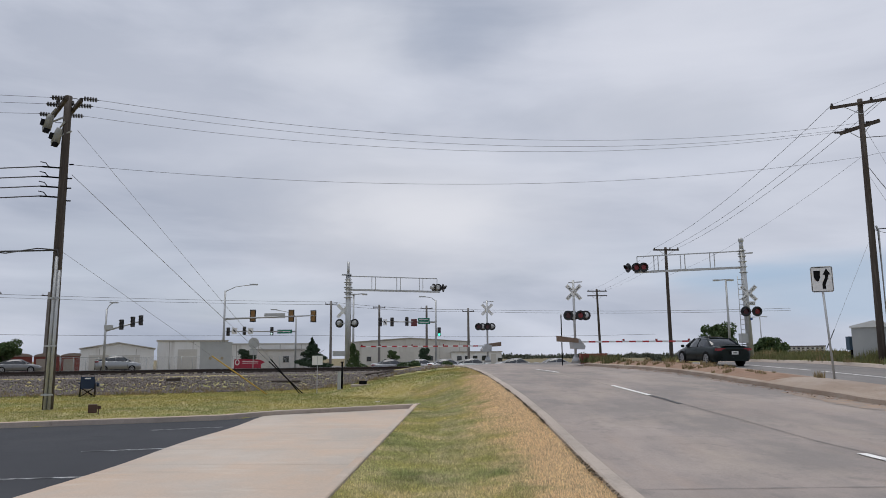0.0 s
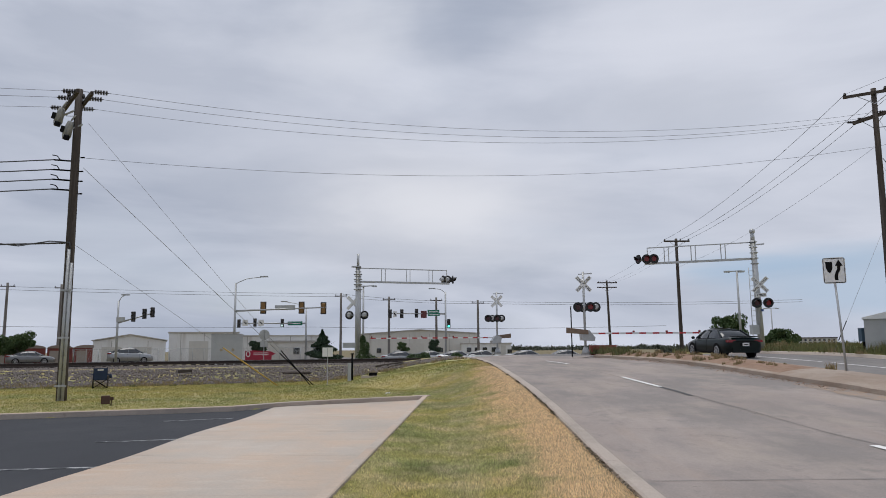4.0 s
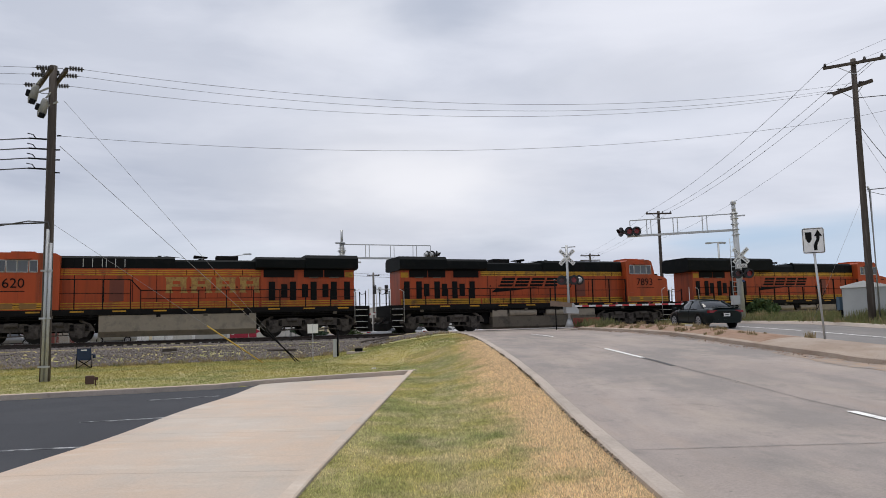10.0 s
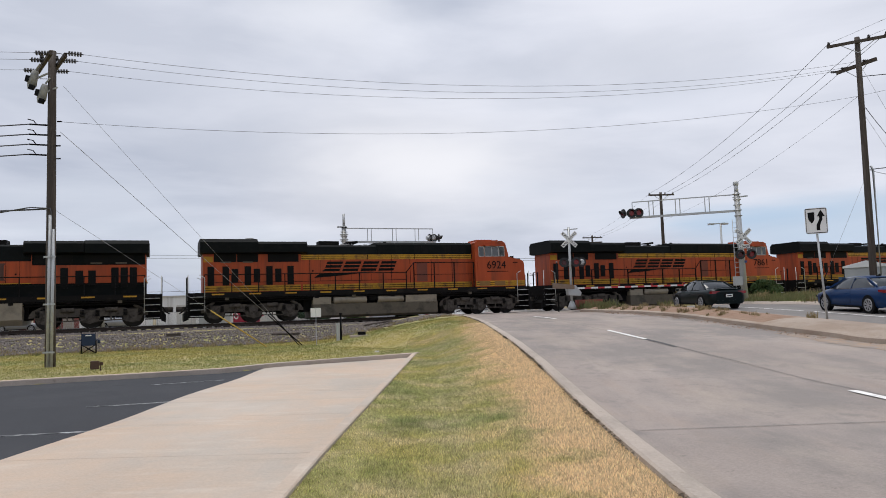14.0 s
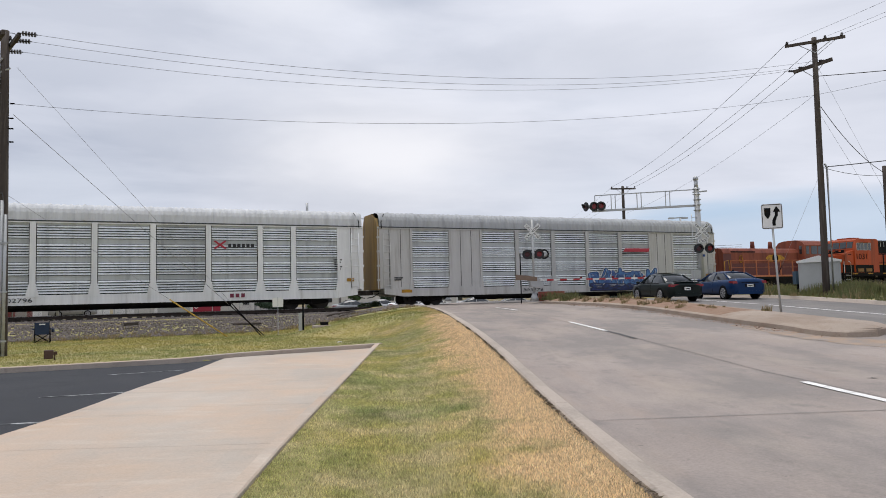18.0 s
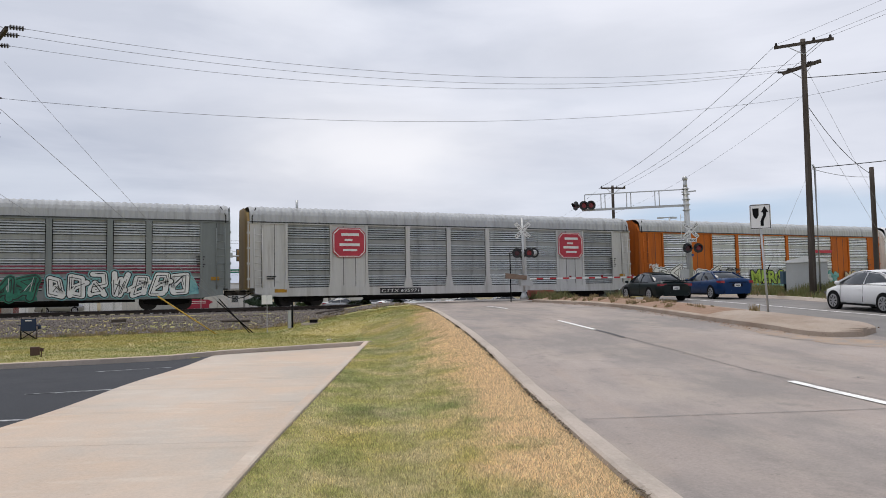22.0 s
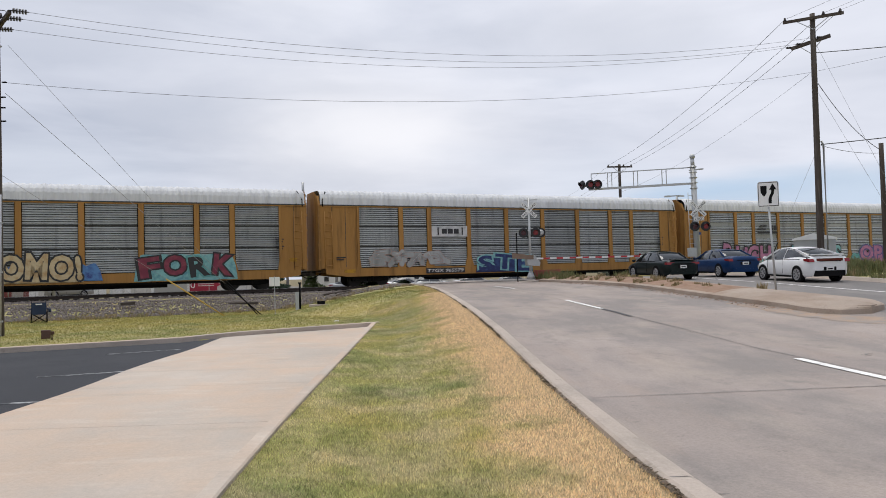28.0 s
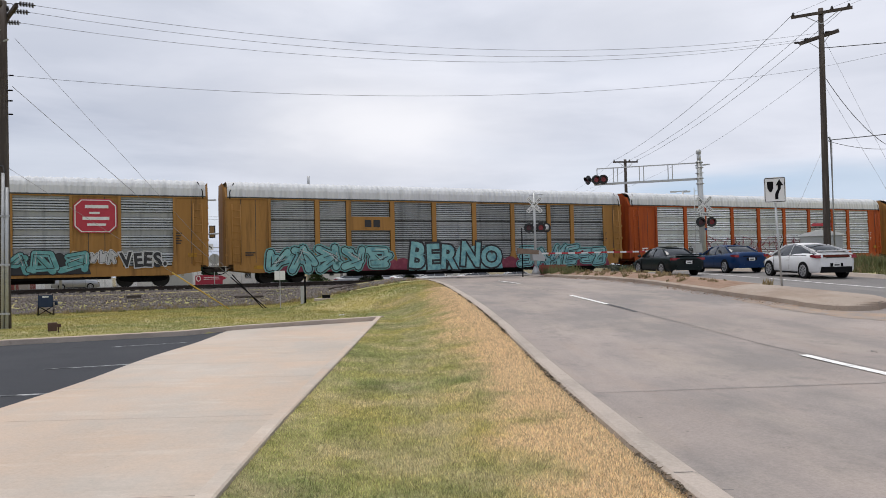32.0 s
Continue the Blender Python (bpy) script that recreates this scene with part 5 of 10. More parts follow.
def make_switcher(number):
    """A short four-axle switcher: low hood, two stacks, tall cab at the far x end."""
    P, Y = SCHEME["brown"], SCHEME["yellow"]
    T = thing("switcher_locomotive", "faded red switcher locomotive with low hood and twin exhaust stacks", "locomotive", group="locomotives")
    bm = B()
    box(bm, 0.7, 12.6, -1.45, 1.45, 1.3, 1.62)
    part("frame", bm, FRAME, T)
    bm = B()
    box(bm, 1.15, 12.3, -1.47, 1.47, 1.5, 1.64)
    part("deck_edge", bm, SCHEME["pale_orange"], T)
    bm = B()
    prism(bm, [(-0.9, 1.62), (-0.9, 3.5), (-0.7, 3.8), (-0.35, 3.9), (0.35, 3.9), (0.7, 3.8), (0.9, 3.5), (0.9, 1.62)], 1.15, 9.6, 0, pose(0, 0, 0, 0, 0, 90) @ Matrix.Diagonal((1, -1, 1, 1)))
    part("hood", bm, P, T)
    side_box(T, "lower_band", 2.0, 9.6, 1.64, 2.62, 0.9, mat("switcher_dark_red", (0.1, 0.022, 0.02), 0.5, 0, 0.15, 1.2, 10), 0.012)
    side_box(T, "rear_band", 1.16, 2.0, 1.64, 3.4, 0.9, mat("switcher_dark_red", (0.1, 0.022, 0.02), 0.5), 0.012)
    side_box(T, "grille", 2.0, 4.6, 3.42, 3.62, 0.84, BLACK, 0.05)
    for x in (5.3, 7.32):
        bm = B()
        tube(bm, [(x, 0, 3.85), (x, 0, 4.25), (x, 0, 4.5)], 0.2, 12, 0, True, 0.15)
        part("exhaust_stack", bm, P, T)
    bm = B()
    prism(bm, [(-1.45, 1.62), (-1.45, 4.15), (-1.2, 4.45), (-0.6, 4.6), (0.6, 4.6), (1.2, 4.45), (1.45, 4.15), (1.45, 1.62)], 9.6, 12.3, 0, pose(0, 0, 0, 0, 0, 90) @ Matrix.Diagonal((1, -1, 1, 1)))
    part("cab", bm, P, T)
    side_box(T, "cab_band", 9.6, 12.3, 1.64, 2.3, 1.45, mat("switcher_dark_red", (0.1, 0.022, 0.02), 0.5), 0.01)
    for x0, x1 in ((9.8, 10.15), (10.4, 11.1), (11.2, 11.9)):
        side_box(T, "window", x0, x1, 3.35, 4.05, 1.45, DARKGLASS, 0.015)
    for y0, y1 in ((-1.2, -0.95), (0.95, 1.2)):
        bm = B()
        box(bm, 9.585, 9.6, y0, y1, 3.4, 4.1)
        part("window", bm, DARKGLASS, T)
    writing(T, "number", number, 10.3, -1.468, 2.55, 1.25, 0.55, STEP)
    bm = B()
    prism(bm, [(5.7, 3.05), (6.1, 3.32), (7.5, 3.32), (7.9, 3.05), (7.5, 2.78), (6.1, 2.78)], -0.915, -0.905)
    part("emblem_shape", bm, Y, T)
    bm = B()
    disc(bm, (6.8, -0.92, 3.05), (0, 1, 0), 0.34, 0.02, 20)
    part("emblem_disc", bm, BLACK, T)
    bm = B()
    n = 20
    for k in range(n):
        a, b = 2 * math.pi * k / n, 2 * math.pi * (k + 1) / n
        bar(bm, (3.0 + 0.14 * math.cos(a), -0.93, 3.0 + 0.3 * math.sin(a)), (3.0 + 0.14 * math.cos(b), -0.93, 3.0 + 0.3 * math.sin(b)), 0.06, 0.03)
    part("emblem_ring", bm, Y, T)
    for y in (-1.42, 1.42):
        handrail(T, 1.4, 9.5, y, 1.62, 2.85, 1.25, SCHEME["pale_orange"])
    for x, way in ((0.75, -1), (12.5, 1)):
        bm = B()
        for y in (-1.42, 1.42):
            tube(bm, [(x, y, 0.5), (x, y, 2.75), (x - way * 0.4, y, 2.85), (x - way * 0.5, y, 2.0)], 0.03, 6)
        part("grab_rail", bm, Y, T)
        bm = B()
        for k in range(4):
            for y in (-1.25, 1.25):
                box(bm, min(x, x - way * 0.5), max(x, x - way * 0.5), y - 0.2, y + 0.2, 0.45 + 0.32 * k, 0.48 + 0.32 * k)
        box(bm, min(x, x + way * 0.1), max(x, x + way * 0.1), -1.4, 1.4, 0.4, 1.6)
        part("pilot", bm, FRAME, T)
        bm = B()
        box(bm, min(x, x + way * 0.6), max(x, x + way * 0.6), -0.14, 0.14, 0.72, 1.02)
        part("coupler", bm, TRUCK, T)
    bm = B()
    box(bm, 5.6, 8.6, -1.3, 1.3, 0.35, 1.3)
    part("fuel_tank", bm, FRAME, T)
    engine_truck(T, 1.9, 5.4, (2.5, 4.75))
    engine_truck(T, 8.4, 11.9, (9.0, 11.25))
    return T


# ---- car carriers ----
def steel(name, c, **kw):
    return mat(name, c, 0.62, kw.get("metal", 0.25), kw.get("spread", 0.14), 1.4, 9, 0, kw.get("second"), kw.get("amount", 0.35), 0.22, per_piece=kw.get("piece", 0.0), streak=True)


PANEL_BRIGHT = steel("panel_galvanised", (0.76, 0.785, 0.79), metal=0.0, second=(0.48, 0.5, 0.5), amount=0.3, piece=0.16)
PANEL_GREY = steel("panel_weathered", (0.325, 0.335, 0.325), metal=0.0, second=(0.15, 0.158, 0.158), amount=0.3, piece=0.14)
PANEL_MID = steel("panel_grey", (0.45, 0.47, 0.47), metal=0.0, second=(0.24, 0.25, 0.245), amount=0.3, piece=0.16)
ROOF_BRIGHT = steel("carrier_roof_bright", (0.60, 0.61, 0.62), metal=0.0, second=(0.45, 0.46, 0.47))
# dark tone for panel seams, and for shade painted under ribs and roof edge
SEAM_AND_SHADE = steel("seam_and_shade", (0.06, 0.063, 0.063), metal=0, second=(0.035, 0.035, 0.035))
ROOF_STEEL = steel("carrier_roof", (0.40, 0.41, 0.42), metal=0.0, second=(0.28, 0.285, 0.29))
CAR_PAINT = dict(
    grey=steel("carrier_grey", (0.50, 0.495, 0.48), metal=0, second=(0.36, 0.34, 0.315)),
    white=steel("carrier_white", (0.77, 0.775, 0.775), metal=0, second=(0.50, 0.49, 0.47), amount=0.22),
    orange=steel("carrier_orange", (0.43, 0.11, 0.012), metal=0, second=(0.22, 0.065, 0.02)),
    slate=steel("carrier_slate", (0.20, 0.22, 0.22), metal=0, second=(0.135, 0.143, 0.14)),
    yellow=steel("carrier_yellow", (0.34, 0.175, 0.05), metal=0, second=(0.17, 0.09, 0.032)),
    red=steel("carrier_red", (0.36, 0.070, 0.012), metal=0, second=(0.2, 0.04, 0.018)),
)
DOOR_YELLOW = steel("end_door_yellow", (0.30, 0.2, 0.075), metal=0, second=(0.16, 0.12, 0.075))


HINGES = {}


def hinge_mesh(material):
    if material.name not in HINGES:
        bm = B()
        box(bm, 0, 0.16, -0.03, 0, 0, 0.07)
        HINGES[material.name] = mesh_of(bm, "hinge", material)
    return HINGES[material.name]


def corrugated(x0, x1, z0, z1, y, out, fine=False):
    """A pressed side panel: bold ridges in groups with plain bands between them, or fine even ridges."""
    bm = B()
    x0, x1 = x0 + 0.035, x1 - 0.035
    rows = []
    ribs = 30 if fine else 27
    h = (z1 - z0) / ribs
    for k in range(ribs):
        z = z0 + k * h
        plain = (not fine) and k % 7 >= 5
        d = 0.008 if plain else (0.045 if fine else 0.065)
        if plain:
            rows += [(z + 0.1 * h, 0.0), (z + 0.9 * h, 0.004)]
        elif fine and k in (10, 20):
            rows += [(z + 0.04 * h, 0.0), (z + 0.8 * h, d), (z + 0.95 * h, 0.0)]
        else:
            rows += [(z + 0.04 * h, 0.0), (z + (0.24 if fine else 0.29) * h, d), (z + (0.46 if fine else 0.56) * h, d * 0.92), (z + 0.95 * h, 0.0)]
    rows = [(z0, 0.0)] + rows + [(z1, 0.0)]
    sheet(bm, [[(x0, y + out * d, z), (x1, y + out * d, z)] for z, d in rows], 0, False)
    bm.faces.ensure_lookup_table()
    # shade put into the colour: rib undersides and the creases between ribs go dark
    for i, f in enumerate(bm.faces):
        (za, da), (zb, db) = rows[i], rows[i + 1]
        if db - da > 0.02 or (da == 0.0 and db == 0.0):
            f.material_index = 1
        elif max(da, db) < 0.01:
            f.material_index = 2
    if out > 0:
        bmesh.ops.reverse_faces(bm, faces=bm.faces[:])
    return bm


TYPE_A = [(0.50, 2.9, "s"), (2.96, 5.56, "p"), (5.84, 7.47, "p"), (7.75, 10.25, "p"), (10.53, 13.05, "p"), (13.33, 15.88, "p"), (16.16, 18.72, "p"), (19.0, 21.54, "p"), (21.82, 23.43, "p"), (23.71, 26.25, "p"), (26.25, 27.8, "s")]
TYPE_B = [(0.50, 2.7, "s"), (2.7, 5.36, "p"), (5.36, 7.59, "s"), (7.59, 10.16, "p"), (10.44, 12.99, "p"), (13.27, 15.82, "p"), (16.1, 18.63, "p"), (18.91, 21.45, "p"), (21.45, 23.59, "s"), (23.59, 26.21, "p"), (26.21, 27.8, "s")]
TYPE_C = [(0.50, 2.6, "s"), (2.6, 5.3, "p"), (5.3, 7.6, "s"), (7.7, 10.3, "p"), (10.5, 13.0, "p"), (13.2, 15.7, "p"), (15.9, 18.3, "p"), (18.4, 21.09, "p"), (21.09, 23.37, "s"), (23.37, 26.07, "p"), (26.07, 27.8, "s")]


def make_carrier(label, paint, panels, layout, roof=None, door=None, bright=(), posts=None, smooth_roof=False):
    """A covered car carrier, 28.25 m over the couplers: low flat underframe, pressed side panels, arched roof, end doors."""
    T = thing("car_carrier_wagon", label, "railway wagon", group="car carriers")
    P = CAR_PAINT[paint]
    W = 1.56
    roof = roof or ROOF_STEEL
    posts = posts or P
    # underframe
    bm = B()
    for y in (-W, W):
        ya, yb = sorted((y, y * 0.93))
        prism(bm, [(0.9, 0.78), (2.2, 0.6), (26.1, 0.6), (27.4, 0.78), (27.4, 1.12), (0.9, 1.12)], ya, yb)
    box(bm, 0.9, 27.4, -1.4, 1.4, 0.9, 1.12)
    part("side_sill", bm, P, T)
    bm = B()
    box(bm, 5.3, 22.9, -1.42, 1.42, 0.46, 0.9)
    box(bm, 8.0, 20.2, -0.5, 0.5, 0.28, 0.5)
    box(bm, 7.5, 10.0, -1.4, -1.2, 0.45, 0.85)
    tube(bm, [(12.5, -0.9, 0.66), (14.6, -0.9, 0.66)], 0.16, 10)
    for x in (11.0, 16.5, 19.0):
        box(bm, x, x + 0.15, -1.45, 1.45, 0.55, 0.9)
    part("underframe", bm, FRAME, T)
    # inner core so that no light passes
    bm = B()
    box(bm, 0.7, 27.6, -1.42, 1.42, 1.1, 4.98)
    part("core", bm, DARKMETAL, T)
    for x0, x1, kind in layout:
        for side in (-1, 1):
            if kind == "p":
                m_ = PANEL_BRIGHT if (x0 in bright) else panels
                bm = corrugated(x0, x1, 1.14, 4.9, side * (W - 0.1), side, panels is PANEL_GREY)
                part("side_panel", bm, [m_, SEAM_AND_SHADE, PANEL_MID if m_ is PANEL_BRIGHT else PANEL_GREY], T)
            else:
                bm = B()
                ya, yb = sorted((side * (W - 0.06), side * (W - 0.13)))
                box(bm, x0, x1, ya, yb, 1.12, 4.96)
                part("end_panel", bm, P, T)
                yo = side * (W - 0.06)
                yc, yd = sorted((yo, yo + side * 0.012))
                bm = B()
                for u in ((0.34, 0.68) if x1 - x0 > 2 else (0.5,)):
                    box(bm, x0 + (x1 - x0) * u, x0 + (x1 - x0) * u + 0.028, yc, yd, 1.2, 4.88)
                box(bm, x0, x1, yc, yd, 4.9, 4.925)
                part("panel_seam", bm, SEAM_AND_SHADE, T)
                for z in (1.45, 2.5, 3.55, 4.55):
                    for u in (0.26, 0.74):
                        if side < 0:
                            hg = new("hinge", hinge_mesh(P))
                            hg.parent = T
                            hg.matrix_basis = pose(x0 + (x1 - x0) * u, yo, z)
    for (a0, a1, k0), (b0, b1, k1) in zip(layout, layout[1:]):
        c = (a1 + b0) / 2
        for side in (-1, 1):
            bm = B()
            ya, yb = sorted((side * (W - 0.1), side * (W + 0.02)))
            hw = 0.14 if k0 == "p" and k1 == "p" else 0.07
            prism(bm, [(c - hw * 1.0, 4.9), (c - hw, 1.75), (c - hw * 2, 1.2), (c - hw * 2, 1.02), (c + hw * 2, 1.02), (c + hw * 2, 1.2), (c + hw, 1.75), (c + hw, 4.9)], ya, yb)
            part("post", bm, posts, T)
    for side in (-1, 1):
        bm = B()
        ya, yb = sorted((side * (W - 0.1), side * (W + 0.0)))
        box(bm, 0.5, 27.8, ya, yb, 4.9, 5.02)
        part("top_rail", bm, posts, T)
    # roof, ribbed across
    bm = B()
    rows = []
    nrib = 0 if smooth_roof else 84
    xs = [0.62 + (27.7 - 0.62) * i / max(nrib * 2, 30) for i in range(max(nrib * 2, 30) + 1)]
    for i, x in enumerate(xs):
        lift = (0.07 if i % 10 == 5 else 0.045) if (nrib and i % 2) else 0.0
        row = []
        for k in range(13):
            a = math.pi * k / 12
            yy = -math.cos(a)
            yy = math.copysign(abs(yy) ** 0.5, yy) * (W - 0.04)
            zz = 5.0 + (math.sin(a) ** 0.6) * 0.98
            row.append((x, yy * (1 + lift * 0.3), zz + lift))
        rows.append(row)
    sheet(bm, rows, 0, not nrib)
    for f in bm.faces:
        f.normal_update()
    bmesh.ops.recalc_face_normals(bm, faces=bm.faces[:])
    part("roof", bm, roof, T)
    # shadow line below the roof edge, made as a dark strip
    for side in (-1, 1):
        bm = B()
        ya, yb = sorted((side * (W - 0.02), side * (W + 0.015)))
        box(bm, 0.6, 27.7, ya, yb, 4.965, 5.03)
        part("roof_gutter", bm, SEAM_AND_SHADE, T)
    bm = B()
    for x in (0.75, 27.55):
        tube(bm, [(x, -W - 0.01, 4.9), (x, -W + 0.02, 5.3), (x + (0.25 if x < 5 else -0.25), -1.3, 5.85)], 0.03, 6)
    part("roof_grab", bm, BLACK, T)
    # end doors with angled corners, hinges and end lights
    dm = door or P
    for x, way in ((0.62, -1), (27.68, 1)):
        bm = B()
        prof = [(-W + 0.05, 0), (-W + 0.08, way * 0.12), (-1.0, way * 0.2), (1.0, way * 0.2), (W - 0.08, way * 0.12), (W - 0.05, 0)]
        lo = [bm.verts.new((x + dx, y, 1.05)) for y, dx in prof]
        hi = [bm.verts.new((x + dx, y, 5.0)) for y, dx in prof]
        tp = [bm.verts.new((x + dx, y * 0.82, 5.6 if abs(y) > 1.2 else 5.9)) for y, dx in prof]
        for A_, B_ in ((lo, hi), (hi, tp)):
            for i in range(len(prof) - 1):
                bm.faces.new((A_[i], A_[i + 1], B_[i + 1], B_[i]))
        bm.faces.new(tp)
        bmesh.ops.recalc_face_normals(bm, faces=bm.faces[:])
        part("end_door", bm, dm, T)
        for z in (1.6, 2.5, 3.4, 4.3):
            bm = B()
            box(bm, min(x, x + way * 0.16), max(x, x + way * 0.16), -W + 0.02, -W + 0.1, z, z + 0.12)
            part("hinge", bm, P, T)
        bm = B()
        box(bm, min(x, x + way * 0.55), max(x, x + way * 0.55), -0.14, 0.14, 0.72, 1.02)
        disc(bm, (x + way * 0.5, 0, 0.87), (0, 0, 1), 0.18, 0.28, 10)
        part("coupler", bm, TRUCK, T)
        bm = B()
        tube(bm, [(x - way * 0.2, -0.7, 0.85), (x + way * 0.2, -0.65, 0.6), (x + way * 0.5, -0.5, 0.55)], 0.03, 6)
        tube(bm, [(x - way * 0.1, -1.0, 0.95), (x + way * 0.45, -1.0, 0.95)], 0.03, 6)
        part("air_hose", bm, BLACK, T)
    # ladder at the rear corner, grab irons, placard
    bm = B()
    for x0 in (0.85, 27.05):
        bm = B()
        for xx in (x0, x0 + 0.45):
            tube(bm, [(xx, -W - 0.03, 1.1), (xx, -W - 0.03, 4.6)], 0.025, 6)
        for k in range(8):
            tube(bm, [(x0, -W - 0.03, 1.3 + 0.42 * k), (x0 + 0.45, -W - 0.03, 1.3 + 0.42 * k)], 0.02, 6)
        part("ladder", bm, P, T)
    bm = B()
    box(bm, 26.75, 27.2, -W - 0.0, -W + 0.02, 1.6, 1.8)
    part("placard", bm, SCHEME["yellow"], T)
    bm = B()
    box(bm, 2.0, 2.7, -W - 0.01, -W + 0.01, 0.84, 1.04)
    part("reflector", bm, SCHEME["yellow"], T)
    # trucks
    for xc in (3.75, 24.5):
        bm = B()
        for y in (-1.05, 1.05):
            ya, yb = y - 0.07, y + 0.07
            prism(bm, [(xc - 1.2, 0.5), (xc - 0.9, 0.62), (xc - 0.45, 0.7), (xc + 0.45, 0.7), (xc + 0.9, 0.62), (xc + 1.2, 0.5), (xc + 1.15, 0.36), (xc + 0.5, 0.26), (xc - 0.5, 0.26), (xc - 1.15, 0.36)], ya, yb)
            for dx in (-0.89, 0.89):
                disc(bm, (xc + dx, y, 0.43), (0, 1, 0), 0.13, 0.2, 10)
            for dx in (-0.15, 0.15):
                tube(bm, [(xc + dx, y * 1.02, 0.3), (xc + dx, y * 1.02, 0.62)], 0.09, 8)
        box(bm, xc - 0.2, xc + 0.2, -1.0, 1.0, 0.45, 0.8)
        part("truck_frame", bm, FRAME, T)
        add_wheels(T, (xc - 0.89, xc + 0.89), WHEEL_SMALL, 0.43)
    return T


NOSE = [0, 22.05, 44.5, 66.1, 88.9, 111.0, 133.0, 154.85, 168.8] + [168.34 + 28.25 * k for k in range(1, 13)]


def train_s(t):
    """How far the front of the train has come along the track."""
    q = (t - 19.5) / 12.5
    return 233.81 + 241.688 * q + 1.85 * q * q + 0.62 * q ** 3


TRAIN = []
SPAN = 1.027  # lengths along the train
LAB = "orange, dark green and yellow six-axle diesel locomotive with wide cab"
for i, (num, paint, kind, turned, lab) in enumerate((
        ("3917", "orange", "lead", False, "bright orange lead diesel locomotive with dark green roof and yellow stripes"),
        ("7893", "orange", "road", False, LAB),
        ("5620", "orange", "old", True, "orange and dark green diesel locomotive running backwards, yellow block emblem"),
        ("8107", "orange", "road", False, LAB),
        ("7861", "orange", "road", False, LAB),
        ("6924", "orange", "road", False, LAB),
        ("1031", "orange", "heritage", True, "older orange diesel locomotive with dark green top and skirt, running backwards"))):
    e = make_engine(num, paint, kind, lab, turned)
    TRAIN.append((e, NOSE[i + 1], turned, NOSE[i + 1] - NOSE[i]))
TRAIN.append((make_switcher("9591"), NOSE[8], False, 13.2))

CARRIERS = [
    ("grey car carrier wagon with silver panels and blue graffiti", "grey", PANEL_BRIGHT, TYPE_B, None, DOOR_YELLOW),
    ("white car carrier wagon with clean silver panels", "white", PANEL_BRIGHT, TYPE_A, ROOF_BRIGHT, None),
    ("orange car carrier wagon with silver panels and mixed graffiti", "orange", PANEL_BRIGHT, TYPE_B, None, None),
    ("grey car carrier wagon with two red octagonal emblems", "grey", PANEL_MID, TYPE_B, None, DOOR_YELLOW),
    ("slate grey car carrier wagon with maroon sign and stripes, graffiti", "slate", PANEL_MID, TYPE_A, None, None),
    ("pale grey car carrier wagon with wide colourful graffiti", "white", PANEL_BRIGHT, TYPE_B, None, DOOR_YELLOW),
    ("yellow car carrier wagon with weathered grey panels and graffiti", "yellow", PANEL_MID, TYPE_A, ROOF_BRIGHT, None),
    ("yellow car carrier wagon with grey panels and white name board", "yellow", PANEL_GREY, TYPE_A, ROOF_BRIGHT, None),
    ("yellow car carrier wagon with big lettered graffiti", "yellow", PANEL_GREY, TYPE_A, ROOF_BRIGHT, None),
    ("red car carrier wagon with silver panels and scrawled graffiti", "red", PANEL_BRIGHT, TYPE_A, ROOF_BRIGHT, None),
    ("yellow car carrier wagon with grey panels and turquoise graffiti", "yellow", PANEL_GREY, TYPE_A, ROOF_BRIGHT, None),
    ("yellow car carrier wagon with red octagonal emblem and graffiti", "yellow", PANEL_MID, TYPE_C, ROOF_BRIGHT, None),
]
WAGONS = []
SLACK = (0.28, 0.25, 0.15, 0.07, 0.07, 0.0, 0.5, 0.34, 0.1, 0.2, -0.05, -0.05)
for i, (lab, paint, pan, lay, rf, dr) in enumerate(CARRIERS):
    w = make_carrier(lab, paint, pan, lay, rf, dr)
    WAGONS.append(w)
    TRAIN.append((w, NOSE[9 + i] + SLACK[i], False, 28.25))

# ---- poles and wires ----


def taper_pole(parent, base, top, r0, r1, material=WOOD, name="pole"):
    bm = B()
    a, b = Vector(base), Vector(top)
    pts = [a.lerp(b, k / 6) for k in range(7)]
    tube(bm, pts, r0, 12, 0, True, r1)
    return part(name, bm, material, parent)


def insulator(parent, p, up=(0, 0, 1)):
    bm = B()
    p, u = Vector(p), Vector(up).normalized()
    tube(bm, [p, p + u * 0.06], 0.02, 6)
    for k in range(3):
        disc(bm, p + u * (0.07 + 0.05 * k), u, 0.07 - 0.012 * k, 0.035, 10)
    part("insulator", bm, INSUL, parent)


def wire(name, a, b, sag, r=0.0065, label="thin black overhead wire", group="overhead wires", n=24, category="wire"):
    a, b = Vector(a), Vector(b)
    pts = []
    for k in range(n + 1):
        u = k / n
        p = a.lerp(b, u)
        p.z -= 4 * sag * u * (1 - u)
        pts.append(p)
    bm = B()
    tube(bm, pts, r, 5)
    return tagged(part(name, bm, WIRE), label, category, group)


def crossarm(parent, c, way, length, drop=0.0, size=(0.1, 0.13)):
    c, w = Vector(c), Vector(way).normalized()
    bm = B()
    bar(bm, c - w * length / 2, c + w * length / 2, size[0], size[1])
    part("crossarm", bm, WOOD, parent)
    bm = B()
    for sgn in (-1, 1):
        bar(bm, c + w * sgn * length * 0.3, c - Vector((0, 0, 0.55)), 0.03, 0.03)
    part("brace", bm, GALV, parent)


# the pole beside the car park, with transformers, conduits and guys
LP = Vector((-13.21, 24.29, 0.0))
